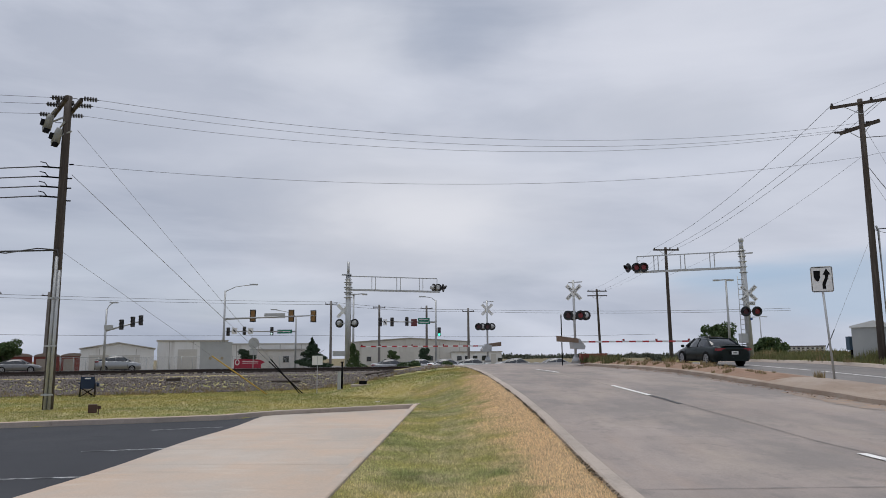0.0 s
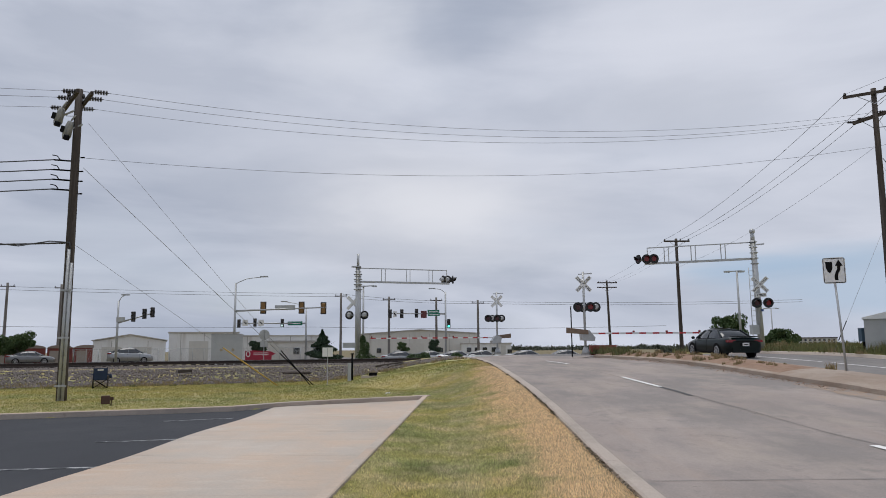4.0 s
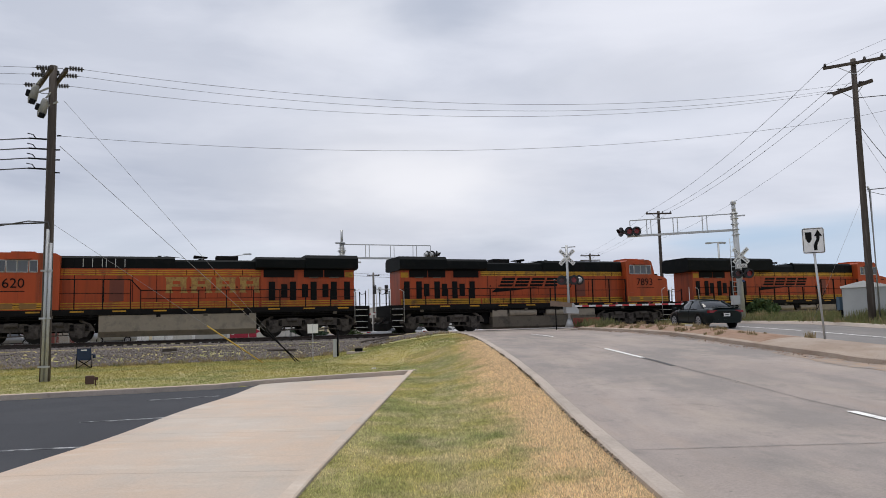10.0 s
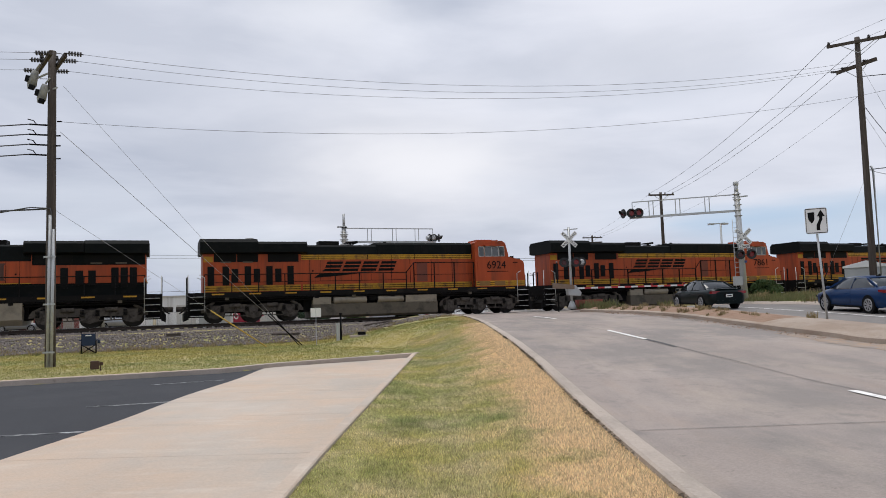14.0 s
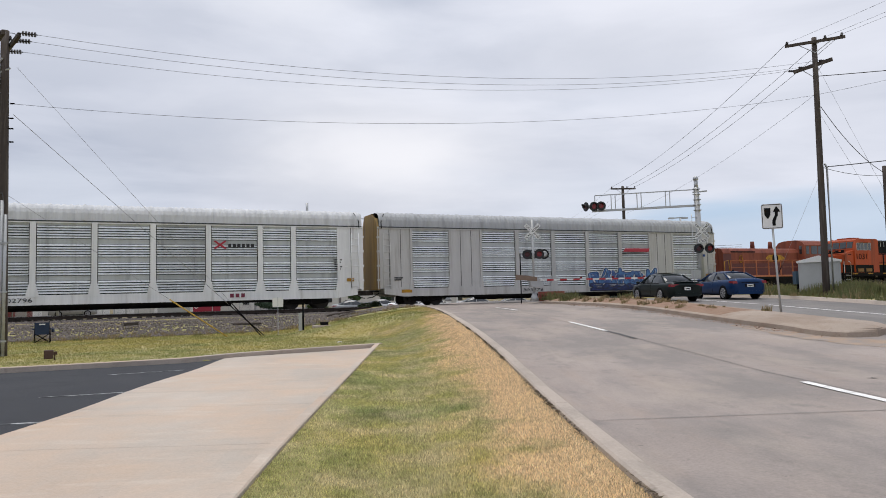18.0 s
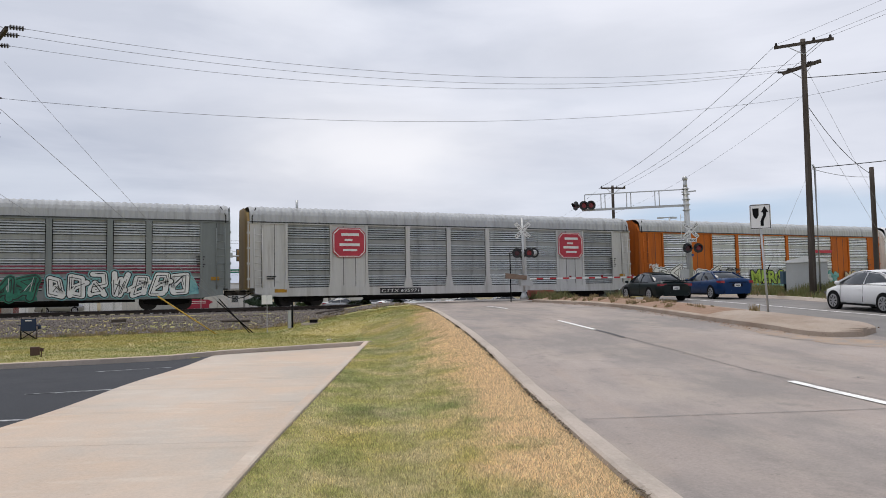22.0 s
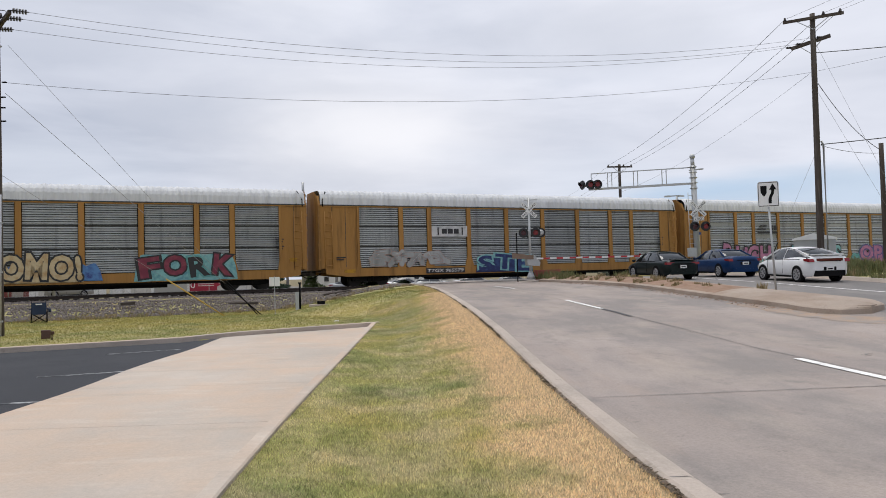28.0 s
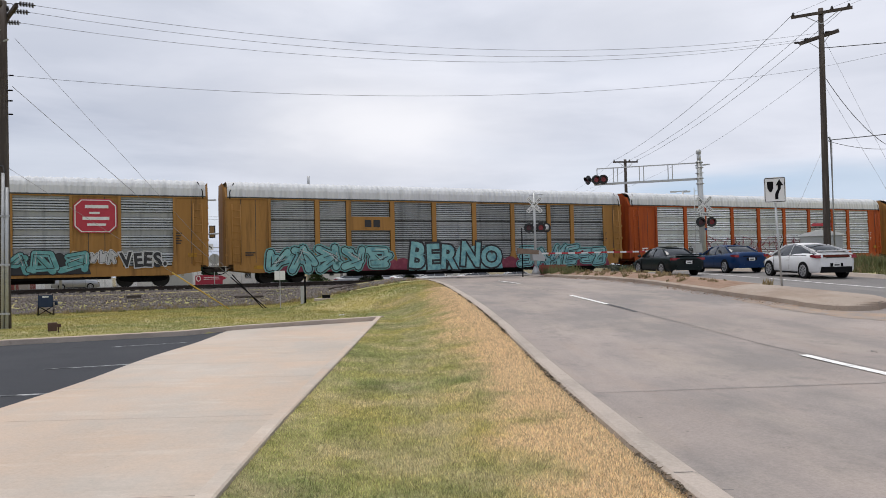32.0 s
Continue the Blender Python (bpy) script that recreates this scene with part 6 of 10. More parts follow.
lpole = thing("utility_pole", "weathered wooden utility pole with two crossarms, cutouts and conduits", "utility pole", pose(*LP), group="utility poles")
taper_pole(lpole, (0, 0, -0.3), (-0.05, 0, 10.9), 0.17, 0.125)
armdir = Vector((0.62, -0.78, 0))
for off in ((-0.22, -0.12), (0.16, 0.1)):
    bm = B()
    c = Vector((off[0] - 0.05, off[1], 10.45))
    bar(bm, c - armdir * 1.2, c + armdir * 1.2, 0.1, 0.13)
    part("crossarm", bm, WOOD, lpole)
LP_L, LP_R = [], []
for k, u in enumerate((-1.1, 0.25, 1.1)):
    c = Vector((-0.05, 0, 10.5)) + armdir * u
    for sgn, ends in ((-1, LP_L), (1, LP_R)):
        e = c + Vector((sgn * 0.75, sgn * 0.16, 0.02 - 0.02 * k))
        bm = B()
        a0 = c + Vector((sgn * 0.2, 0, 0))
        tube(bm, [a0, e], 0.018, 6)
        for q in (0.25, 0.4, 0.55, 0.7, 0.85):
            disc(bm, a0.lerp(e, q), e - a0, 0.08, 0.045, 10)
        part("strain_insulator", bm, INSUL, lpole)
        ends.append(LP + e)
for p in ((-0.3, -0.2, 10.55), (0.08, 0.05, 10.55)):
    insulator(lpole, p)
for x, z in ((-0.62, 9.85), (-0.28, 9.35)):
    bm = B()
    m = pose(x, -0.15, z, 0, 14, 0)
    tube(bm, [m @ Vector((0, 0, -0.34)), m @ Vector((0, 0, -0.2))], 0.1, 10, 0, True, 0.15)
    tube(bm, [m @ Vector((0, 0, -0.2)), m @ Vector((0, 0, 0.2)), m @ Vector((0, 0, 0.33))], 0.15, 10, 0, True, 0.1)
    box(bm, -0.2, -0.08, -0.14, 0.0, -0.12, 0.1, 1, m)
    box(bm, 0.02, 0.16, -0.19, -0.05, -0.36, -0.2, 1, m)
    tube(bm, [m @ Vector((0, 0, 0.36)), m @ Vector((0.1, 0, 0.6))], 0.03, 6)
    bar(bm, m @ Vector((0, 0, 0)), (x + 0.45, -0.05, z + 0.25), 0.05, 0.05)
    part("cutout", bm, [mat("cutout_grey", (0.30, 0.30, 0.275), 0.6, 0, 0.15, 0.3, 20), BLACK], lpole, "weathered pale grey fuse cutout")
bm = B()
tube(bm, [(-0.4, -0.1, 10.5), (-0.3, 0, 10.85), (0.2, 0.1, 10.85), (0.5, 0.1, 10.55)], 0.012, 6)
tube(bm, [(-0.55, -0.1, 10.1), (-0.4, -0.1, 9.9), (-0.1, -0.05, 9.9)], 0.012, 6)
part("jumper", bm, WIRE, lpole)
for k in range(4):
    z = 8.28 - 0.35 * k
    bm = B()
    tube(bm, [(-0.14, 0, z), (-0.75, -0.1, z + 0.03)], 0.03, 6)
    tube(bm, [(-0.5, -0.1, z), (-0.62, -0.1, z + 0.16), (-0.8, -0.12, z + 0.2)], 0.018, 6)
    part("cable_clamp", bm, DARKMETAL, lpole)
    wire("overhead_cable", LP + Vector((-0.75, -0.1, z + 0.03)), LP + Vector((-32, -3, z - 0.5)), 0.35, 0.022, "thick black overhead cable dead-ended at the pole")
for z, x in ((8.4, 0.15), (7.9, 0.12), (7.55, 0.12), (7.1, 0.13)):
    bm = B()
    bar(bm, (x, 0, z), (x + 0.14, 0, z), 0.05, 0.04)
    part("bolt", bm, DARKMETAL, lpole)
for dx, r in ((0.02, 0.055), (0.14, 0.05)):
    bm = B()
    tube(bm, [(dx, -0.2, -0.2), (dx + 0.03, -0.2, 5.2 - dx * 4)], r, 10)
    part("conduit", bm, GALV, lpole, "pale grey conduit")
bm = B()
for z in (0.5, 2.1, 3.7):
    bar(bm, (-0.12, -0.26, z), (0.28, -0.26, z), 0.02, 0.06)
part("strap", bm, GALV, lpole)
for k, (pl, pr) in enumerate(zip(LP_L, LP_R)):
    wire("overhead_wire", pl, pl + Vector((-34, -5 - k, 1.1)), 0.4)
wire("service_cable", LP + Vector((-0.15, -0.1, 5.35)), LP + Vector((-30, -6, 5.9)), 0.5, 0.03, "thick black service cable from the pole", category="cable")
bm = B()
tube(bm, [(0.1, -0.2, 5.1), (0.05, -0.2, 5.35), (-0.6, -0.25, 5.4), (-1.6, -0.4, 5.22), (-2.2, -0.45, 5.3), (-3.0, -0.6, 5.42)], 0.022, 6)
part("drip_loop", bm, WIRE, lpole)
# guys and their guards
GUY = mat("guy_strand", (0.25, 0.25, 0.255), 0.55, 0.2, 0.1, 1, 10)
YEL = mat("guard_yellow", (0.55, 0.36, 0.06), 0.6, 0, 0.1, 0.8, 20)
for name, top, foot, gtop, m_, lab in (
        ("guy_wire", (-13.01, 24.4, 8.06), (-6.5, 33.52, 0.0), 0.185, BLACK, "guy wire with dark plastic guard near the ground"),
        ("guy_wire", (-12.95, 24.46, 9.7), (-6.62, 33.4, 0.0), 0.165, BLACK, "guy wire with dark plastic guard near the ground"),
        ("guy_wire", (-13.1, 24.36, 5.3), (-8.11, 33.31, 0.0), 0.33, YEL, "guy wire with yellow plastic guard near the ground")):
    T = thing(name, lab, "guy wire", group="guy wires")
    bm = B()
    tube(bm, [top, foot], 0.009 if top[2] < 9 and m_ is BLACK else 0.006, 6)
    part("wire", bm, GUY, T)
    a, b = Vector(foot), Vector(top)
    bm = B()
    tube(bm, [a - (b - a) * 0.01, a.lerp(b, gtop)], 0.03 if m_ is YEL else 0.026, 8)
    part("guard", bm, m_, T)

# the pole on the far verge
RP = Vector((20.1, 32.95, 1.2))
rpole = thing("utility_pole", "dark wooden utility pole with two crossed crossarms", "utility pole", pose(*RP), group="utility poles")
taper_pole(rpole, (-0.12, 0, -0.5), (0.02, 0, 12.5), 0.165, 0.115)
d1, d2 = Vector((0.86, -0.52, 0)), Vector((0.72, 0.7, 0))
crossarm(rpole, (-0.05, -0.15, 12.25), d1, 2.6)
crossarm(rpole, (-0.05, 0.12, 11.15), Vector((0.8, -0.6, 0.18)), 1.75, size=(0.12, 0.16))
RP_A = [RP + Vector((-0.05, -0.15, 12.4)) + d1 * u for u in (-1.2, 0.45, 1.15)]
for p in RP_A:
    insulator(rpole, p - RP - Vector((0, 0, 0.12)))
RP_B = [RP + Vector((-0.05, 0.12, 11.2)) + Vector((0.8, -0.6, 0.18)) * u + Vector((-0.35, 0.1, 0)) for u in (-0.75, -0.3, 0.6)]
for p in RP_B:
    bm = B()
    q = p - RP
    tube(bm, [q, q + Vector((0.35, -0.05, 0))], 0.018, 6)
    for k in range(3):
        disc(bm, q + Vector((0.08 + 0.09 * k, 0, 0)), (1, 0, 0), 0.06, 0.035, 10)
    part("strain_insulator", bm, INSUL, rpole)
bm = B()
tube(bm, [(0.17, -0.12, 0.0), (0.2, -0.12, 6.1), (0.12, -0.1, 6.3)], 0.05, 8)
part("conduit", bm, GALV, rpole, "grey conduit")
for a, b in zip(LP_R, RP_B):
    wire("overhead_wire", a, b, 1.15)
wire("overhead_wire", LP + Vector((0.15, 0, 8.4)), RP + Vector((-0.15, 0, 9.65)), 1.0)

FP = Vector((19.9, 63.2, 0.4))
fpole = thing("utility_pole", "slim wooden utility pole beyond the track", "utility pole", pose(*FP), group="utility poles")
taper_pole(fpole, (0, 0, -0.3), (0, 0, 10.75), 0.18, 0.12)
crossarm(fpole, (0, -0.14, 10.5), (1, 0.05, 0), 2.3)
FP_A = [FP + Vector((u, -0.14, 10.65)) for u in (-1.05, 0.35, 1.05)]
for p in FP_A:
    insulator(fpole, p - FP - Vector((0, 0, 0.12)))
F2 = Vector((20.2, 93.0, 0.35))
f2 = thing("utility_pole", "distant wooden utility pole with a crossarm", "utility pole", pose(*F2), group="utility poles")
taper_pole(f2, (0, 0, -0.3), (-0.2, 0, 9.9), 0.18, 0.12)
for z in (9.6, 9.0):
    crossarm(f2, (-0.2, -0.14, z), (1, 0.05, 0), 2.6)
F2_A = [F2 + Vector((u, -0.14, 9.7)) for u in (-1.3, 0.1, 0.9)]
for p in F2_A:
    insulator(f2, p - F2 - Vector((0, 0, 0.1)))
for a, b, c in zip(RP_A, FP_A, F2_A):
    wire("overhead_wire", a, b, 0.62, 0.011)
    wire("overhead_wire", b, c, 0.5)
    wire("overhead_wire", a, a + Vector((9, -34, 1.5)), 0.6)
wire("overhead_wire", RP + Vector((-0.15, 0, 9.65)), FP + Vector((0, 0, 8.2)), 0.6)

P3 = Vector((24.6, 34.9, 1.3))
p3 = thing("utility_pole", "short wooden service pole on the verge", "utility pole", pose(*P3), group="utility poles")
taper_pole(p3, (0, 0, -0.3), (0.02, 0, 6.4), 0.13, 0.11)
wire("service_cable", RP + Vector((0.15, 0, 6.15)), RP + Vector((20, -7, 8.4)), 0.4, 0.022, "black service cable strung from the pole", category="cable")
wire("service_cable", RP + Vector((0.15, 0, 10.6)), RP + Vector((22, -4, 12.2)), 0.3, 0.02, "black service cable strung from the pole", category="cable")
wire("service_cable", RP + Vector((0.15, 0, 9.1)), P3 + Vector((-0.1, 0, 6.1)), 0.35, 0.016, "black service cable strung from the pole", category="cable")
wire("service_cable", RP + Vector((0.15, 0, 6.1)), P3 + Vector((-0.1, 0, 5.9)), 0.12, 0.012, "thin grey service cable between two poles", category="cable")
wire("overhead_wire", RP + Vector((0.1, 0, 9.7)), RP + Vector((20, -9, 13.2)), 0.3)
for top, foot in ((11.3, (27.6, 35.6, 1.2)), (8.9, (26.9, 35.3, 1.2)), (6.0, (17.9, 34.3, 1.25))):
    T = thing("guy_wire", "thin guy wire from the pole to the ground", "guy wire", group="guy wires")
    bm = B()
    tube(bm, [RP + Vector((0, 0, top)), foot], 0.006, 6)
    part("wire", bm, GUY, T)
    if top < 8:
        bm = B()
        a, b = Vector(foot), RP + Vector((0, 0, top))
        tube(bm, [a.lerp(b, 0.1), a.lerp(b, 0.25)], 0.02, 8)
        part("guard", bm, BLACK, T)

# ---- crossing signals ----
BACKPLATE = mat("signal_black", (0.014, 0.014, 0.015), 0.55, 0, 0.1, 0.4, 20)
SILVER = mat("signal_silver", (0.44, 0.45, 0.45), 0.45, 0.45, 0.08, 0.5, 20)


def flasher(parent, p, way, lit=True):
    """A round crossing light: black background disc, hood, red lens, silver housing behind."""
    p, w = Vector(p), Vector(way).normalized()
    bm = B()
    disc(bm, p, w, 0.3, 0.02, 24)
    lamp = part("light_unit", bm, BACKPLATE, parent)
    bm = B()
    disc(bm, p + w * 0.02, w, 0.155, 0.03, 20)
    part("lens", bm, LENS_RED if lit else LENS_DARK, lamp)
    bm = B()
    n = 12
    side = w.cross(Vector((0, 0, 1))).normalized()
    up = side.cross(w)
    rows = []
    for k in range(n + 1):
        a = math.pi * (-0.12 + 1.24 * k / n)
        d = side * math.cos(a) * 0.17 + up * math.sin(a) * 0.17
        rows.append([p + d, p + d + w * 0.3 * (0.55 + 0.45 * math.sin(max(0, min(math.pi, a))))])
    sheet(bm, rows)
    part("hood", bm, BACKPLATE, lamp)
    bm = B()
    tube(bm, [p - w * 0.01, p - w * 0.1, p - w * 0.24], 0.2, 16, 0, True, 0.12)
    part("housing", bm, SILVER, lamp)


def crossbuck(parent, p, way, size=1.22):
    """Two crossed white blades with black letters."""
    p, w = Vector(p), Vector(way).normalized()
    m = Matrix.Translation(p) @ (-w).to_track_quat("Y", "Z").to_matrix().to_4x4()
    for ang, word, lift in ((45, "RAIL  ROAD", 0.02), (-45, "CROSSING", 0.0)):
        r = m @ Matrix.Rotation(radians(-ang), 4, "Y")
        bm = B()
        box(bm, -size / 2, size / 2, -0.008 - lift, 0.008 - lift, -0.115, 0.115, 0, r)
        blade = part("blade", bm, WHITE, parent)
        me = text_mesh(word, size * 0.9, 0.13, 0.003)
        me.materials.append(BLACK)
        ob = new("letters", me)
        ob.parent = blade
        ob.matrix_basis = r @ pose(-size * 0.45, -0.013 - lift, -0.065)


def cantilever(name, base, height, arm_to, arm_z, truss, label, mast_lean=(0, 0)):
    """A signal mast with a long truss arm, ladder, and lights at the arm's tip and on the mast."""
    base = Vector(base)
    T = thing(name, label, "crossing signal", pose(*base), group="crossing signals")
    top = Vector((mast_lean[0], mast_lean[1], height))
    bm = B()
    tube(bm, [(0, 0, 0), top.lerp(Vector((0, 0, 0)), 0.06)], 0.2, 14, 0, True, 0.16)
    part("mast", bm, SILVER, T)
    bm = B()
    disc(bm, (0, 0, 0.1), (0, 0, 1), 0.42, 0.2, 12)
    part("mast_foot", bm, GALV, T)
    tip = Vector(arm_to) - base
    tip.z = arm_z
    root = top * (arm_z / height)
    bm = B()
    bar(bm, root, tip, 0.13, 0.13)
    part("lower_chord", bm, SILVER, T)
    up = Vector((0, 0, truss))
    d = (tip - root)
    bm = B()
    bar(bm, root + up, tip.lerp(root, 0.03) + up, 0.06, 0.06)
    part("upper_chord", bm, SILVER, T)
    for u in (0.25, 0.29, 0.52, 0.56, 0.77, 0.81, 0.97):
        bm = B()
        q = root + d * u
        bar(bm, q, q + up, 0.045, 0.045)
        part("strut", bm, SILVER, T)
    for z in [arm_z - 0.3 + 0.33 * k for k in range(int((height - arm_z) / 0.33) + 1)]:
        bm = B()
        disc(bm, top * (z / height), (0, 0, 1), 0.24, 0.04, 12)
        part("band", bm, SILVER, T)
    return T, root, tip, top


TO_US = Vector((-0.1, -1, 0))
# the right-hand signal, near side of the track
cr, root, tip, top = cantilever("cantilever_signal", (18.35, 43.2, 1.1), 7.3, (12.2, 45.3, 0), 5.75, 1.0, "grey steel crossing signal with truss arm and red lights", (-0.12, 0))
bm = B()
tube(bm, [top * 0.94, top], 0.12, 12)
bmesh.ops.create_uvsphere(bm, u_segments=14, v_segments=10, radius=0.17, matrix=Matrix.Translation(top + Vector((0, 0, 0.12))))
part("ball_cap", bm, SILVER, cr)
bm = B()
bar(bm, top * 0.9 + Vector((-0.25, 0, 0)), top * 0.9 + Vector((0.62, -0.1, 0.06)), 0.08, 0.08)
part("bracket", bm, SILVER, cr)
bm = B()
for x in (-0.52, -0.2):
    tube(bm, [(x, -0.1, 0.3), (x, -0.1, 5.2)], 0.022, 6)
for k in range(16):
    tube(bm, [(-0.52, -0.1, 0.5 + 0.3 * k), (-0.2, -0.1, 0.5 + 0.3 * k)], 0.016, 6)
part("ladder", bm, SILVER, cr)
for u, lit, w in ((0.92, True, TO_US), (0.99, True, TO_US), (1.07, False, Vector((-0.9, -0.35, 0)))):
    q = root + (tip - root) * u + Vector((0, -0.25, 0.28))
    flasher(cr, q, w, lit)
crossbuck(cr, (0.0, -0.32, 4.15), TO_US)
bm = B()
box(bm, -0.28, 0.34, -0.33, -0.31, 3.42, 3.65)
sgn = part("track_sign", bm, WHITE, cr)
writing(sgn, "letters", "2 TRACKS", -0.23, -0.335, 3.46, 0.52, 0.14, BLACK)
for x, lit in ((-0.3, False), (0.38, True)):
    flasher(cr, (x, -0.42, 3.05), TO_US, lit)
bm = B()
bar(bm, (-0.4, -0.25, 3.05), (0.45, -0.25, 3.05), 0.05, 0.05)
part("light_arm", bm, SILVER, cr)
bm = B()
box(bm, -0.62, -0.2, -0.3, 0.1, 1.2, 1.75)
part("relay_box", bm, GREYMETAL, cr)
for z in (2.55,):
    bm = B()
    box(bm, 0.02, 0.16, -0.23, -0.21, z, z + 0.14)
    part("notice", bm, mat("notice_blue", (0.03, 0.08, 0.25), 0.5), cr)

# the left-hand signal, beyond the track
cl, root, tip, top = cantilever("cantilever_signal", (-6.6, 49.4, 0.75), 6.95, (-0.27, 51.7, 0), 5.55, 0.95, "grey steel crossing signal with truss arm beyond the track")
for k in range(4):
    bm = B()
    disc(bm, top * (0.72 + 0.05 * k), (0, 0, 1), 0.3, 0.05, 12)
    part("band", bm, SILVER, cl)
bm = B()
tube(bm, [top * 0.94, top + Vector((0, 0, 0.55))], 0.09, 10)
box(bm, -0.45, 0.2, -0.06, 0.06, 6.55, 6.65)
part("mast_top", bm, SILVER, cl)
bm = B()
for x in (-0.16, 0.16):
    tube(bm, [(x, 0.3, 0.3), (x, 0.3, 6.2)], 0.022, 6)
for k in range(19):
    tube(bm, [(-0.16, 0.3, 0.5 + 0.3 * k), (0.16, 0.3, 0.5 + 0.3 * k)], 0.016, 6)
part("ladder", bm, SILVER, cl)
AWAY = Vector((0.15, 1, 0))
for u, w in ((0.93, Vector((0.8, 0.5, 0))), (0.98, AWAY), (1.04, Vector((0.9, -0.3, 0)))):
    flasher(cl, root + (tip - root) * u + Vector((0, 0.1, 0.3)), w, False)
crossbuck(cl, (-0.35, 0.3, 4.1), AWAY)
for x in (-0.62, 0.42):
    flasher(cl, (x, 0.3, 3.25), AWAY, False)
bm = B()
bar(bm, (-0.7, 0.2, 3.25), (0.5, 0.2, 3.25), 0.05, 0.05)
part("light_arm", bm, SILVER, cl)
bm = B()
box(bm, -1.0, 0.1, -0.15, 0.15, 1.0, 1.35)
part("counterweight", bm, SILVER, cl)


def gate(name, base, arm_to, label, faces, arm_z=1.0):
    """A crossing gate: mast with crossbuck and lights, mechanism with counterweight, lowered striped arm."""
    base = Vector(base)
    T = thing(name, label, "crossing gate", pose(*base), group="crossing gates")
    f = Vector(faces).normalized()
    bm = B()
    tube(bm, [(0, 0, 0), (0, 0, 5.0)], 0.075, 12)
    part("mast", bm, SILVER, T)
    bm = B()
    tube(bm, [(0, 0, 0), (0, 0, 0.25), (0, 0, 0.5)], 0.3, 12, 0, True, 0.1)
    part("mast_foot", bm, GALV, T)
    crossbuck(T, f * 0.1 + Vector((0, 0, 4.25)), f)
    bm = B()
    bar(bm, (-0.3, 0, 4.85), (0.55, 0, 4.9), 0.06, 0.06)
    part("cap_bar", bm, SILVER, T)
    side = f.cross(Vector((0, 0, 1))).normalized()
    bm = B()
    bar(bm, side * -0.6 + Vector((0, 0, 2.85)), side * 0.6 + Vector((0, 0, 2.85)), 0.06, 0.06)
    part("light_arm", bm, SILVER, T)
    for u, lit in ((-0.37, True), (0.37, False)):
        flasher(T, side * u + f * 0.12 + Vector((0, 0, 2.85)), f, lit)
    for u in (-0.7, 0.05):
        flasher(T, side * u - f * 0.15 + Vector((0, 0, 2.85)), -f, False)
    d = Vector(arm_to) - base
    d.z = 0
    L = d.length
    d.normalize()
    bm = B()
    m = Matrix.Translation((0, 0, 0)) @ d.to_track_quat("X", "Z").to_matrix().to_4x4()
    prism(bm, [(-0.25, 0.85), (-0.3, 1.35), (0.2, 1.45), (0.55, 1.0), (0.5, 0.8)], -0.28, 0.28, 0, m)
    part("mechanism", bm, SILVER, T)
    bm = B()
    prism(bm, [(-1.25, 1.28), (-1.25, 1.62), (0.1, 1.45), (0.1, 1.2)], -0.36, -0.3, 0, m)
    part("counterweight", bm, mat("counterweight_rust", (0.2, 0.14, 0.1), 0.8, 0, 0.2, 0.5, 20), T)
    n = int(L / 0.42)
    for k in range(n):
        bm = B()
        box(bm, 0.3 + (L - 0.3) * k / n, 0.3 + (L - 0.3) * (k + 1) / n, -0.36, -0.33, arm_z + 0.1 - 0.05, arm_z + 0.1 + 0.05, 0, m)
        part("arm_stripe", bm, RED_REFL if k % 2 else WHITE, T)
    for u in (0.35, 0.6, 0.85, 0.99):
        bm = B()
        q = m @ Vector((L * u, -0.345, arm_z + 0.2))
        disc(bm, q, d, 0.06, 0.1, 10)
        part("arm_light", bm, LENS_RED, T)
    return T


gate("crossing_gate", (7.95, 43.6, 1.2), (16.2, 44.6, 1.2), "crossing gate with crossbuck, red lights and lowered striped arm", TO_US, 1.15)
gate("crossing_gate", (3.55, 58.6, 1.2), (-6.5, 56.5, 0.8), "crossing gate beyond the track with lowered striped arm", AWAY, 1.2)
bm = B()
box(bm, 8.3, 9.9, 43.9, 44.3, 1.15, 1.75)

tagged(part("barrier_block", bm, mat("red_block", (0.3, 0.08, 0.06), 0.8, 0, 0.2, 0.6, 20)), "low faded red block beside the gate mast", "block")

# ---- keep-right sign on the median ----
KX, KY = 12.42, 23.35
sz = road_z(KX, KY) + 0.17
sign = thing("median_traffic_sign", "white traffic sign with black curved arrow on leaning post", "traffic sign", pose(KX, KY, sz))
bm = B()
tube(bm, [(0.12, 0, -0.1), (0.0, 0, 2.9)], 0.035, 8)
part("post", bm, GALV, sign)
bm = B()
box(bm, -0.33, 0.33, -0.06, -0.045, 2.78, 3.63)
bmesh.ops.bevel(bm, geom=[e for e in bm.edges if abs(e.verts[0].co.y - e.verts[1].co.y) > 0.005], offset=0.05, segments=3, affect="EDGES")
plate = part("plate", bm, WHITE, sign)
bm = B()
for a, b, c, d in ((-0.31, 0.31, 2.8, 2.82), (-0.31, 0.31, 3.59, 3.61), (-0.31, -0.295, 2.8, 3.61), (0.295, 0.31, 2.8, 3.61)):
    box(bm, a, b, -0.066, -0.061, c, d)
part("border", bm, BLACK, plate)
bm = B()
prism(bm, [(-0.24, 3.49), (-0.04, 3.49), (-0.05, 3.25), (-0.1, 3.15), (-0.14, 3.13), (-0.19, 3.19), (-0.23, 3.28)], -0.067, -0.061)
part("island_symbol", bm, BLACK, plate)
bm = B()
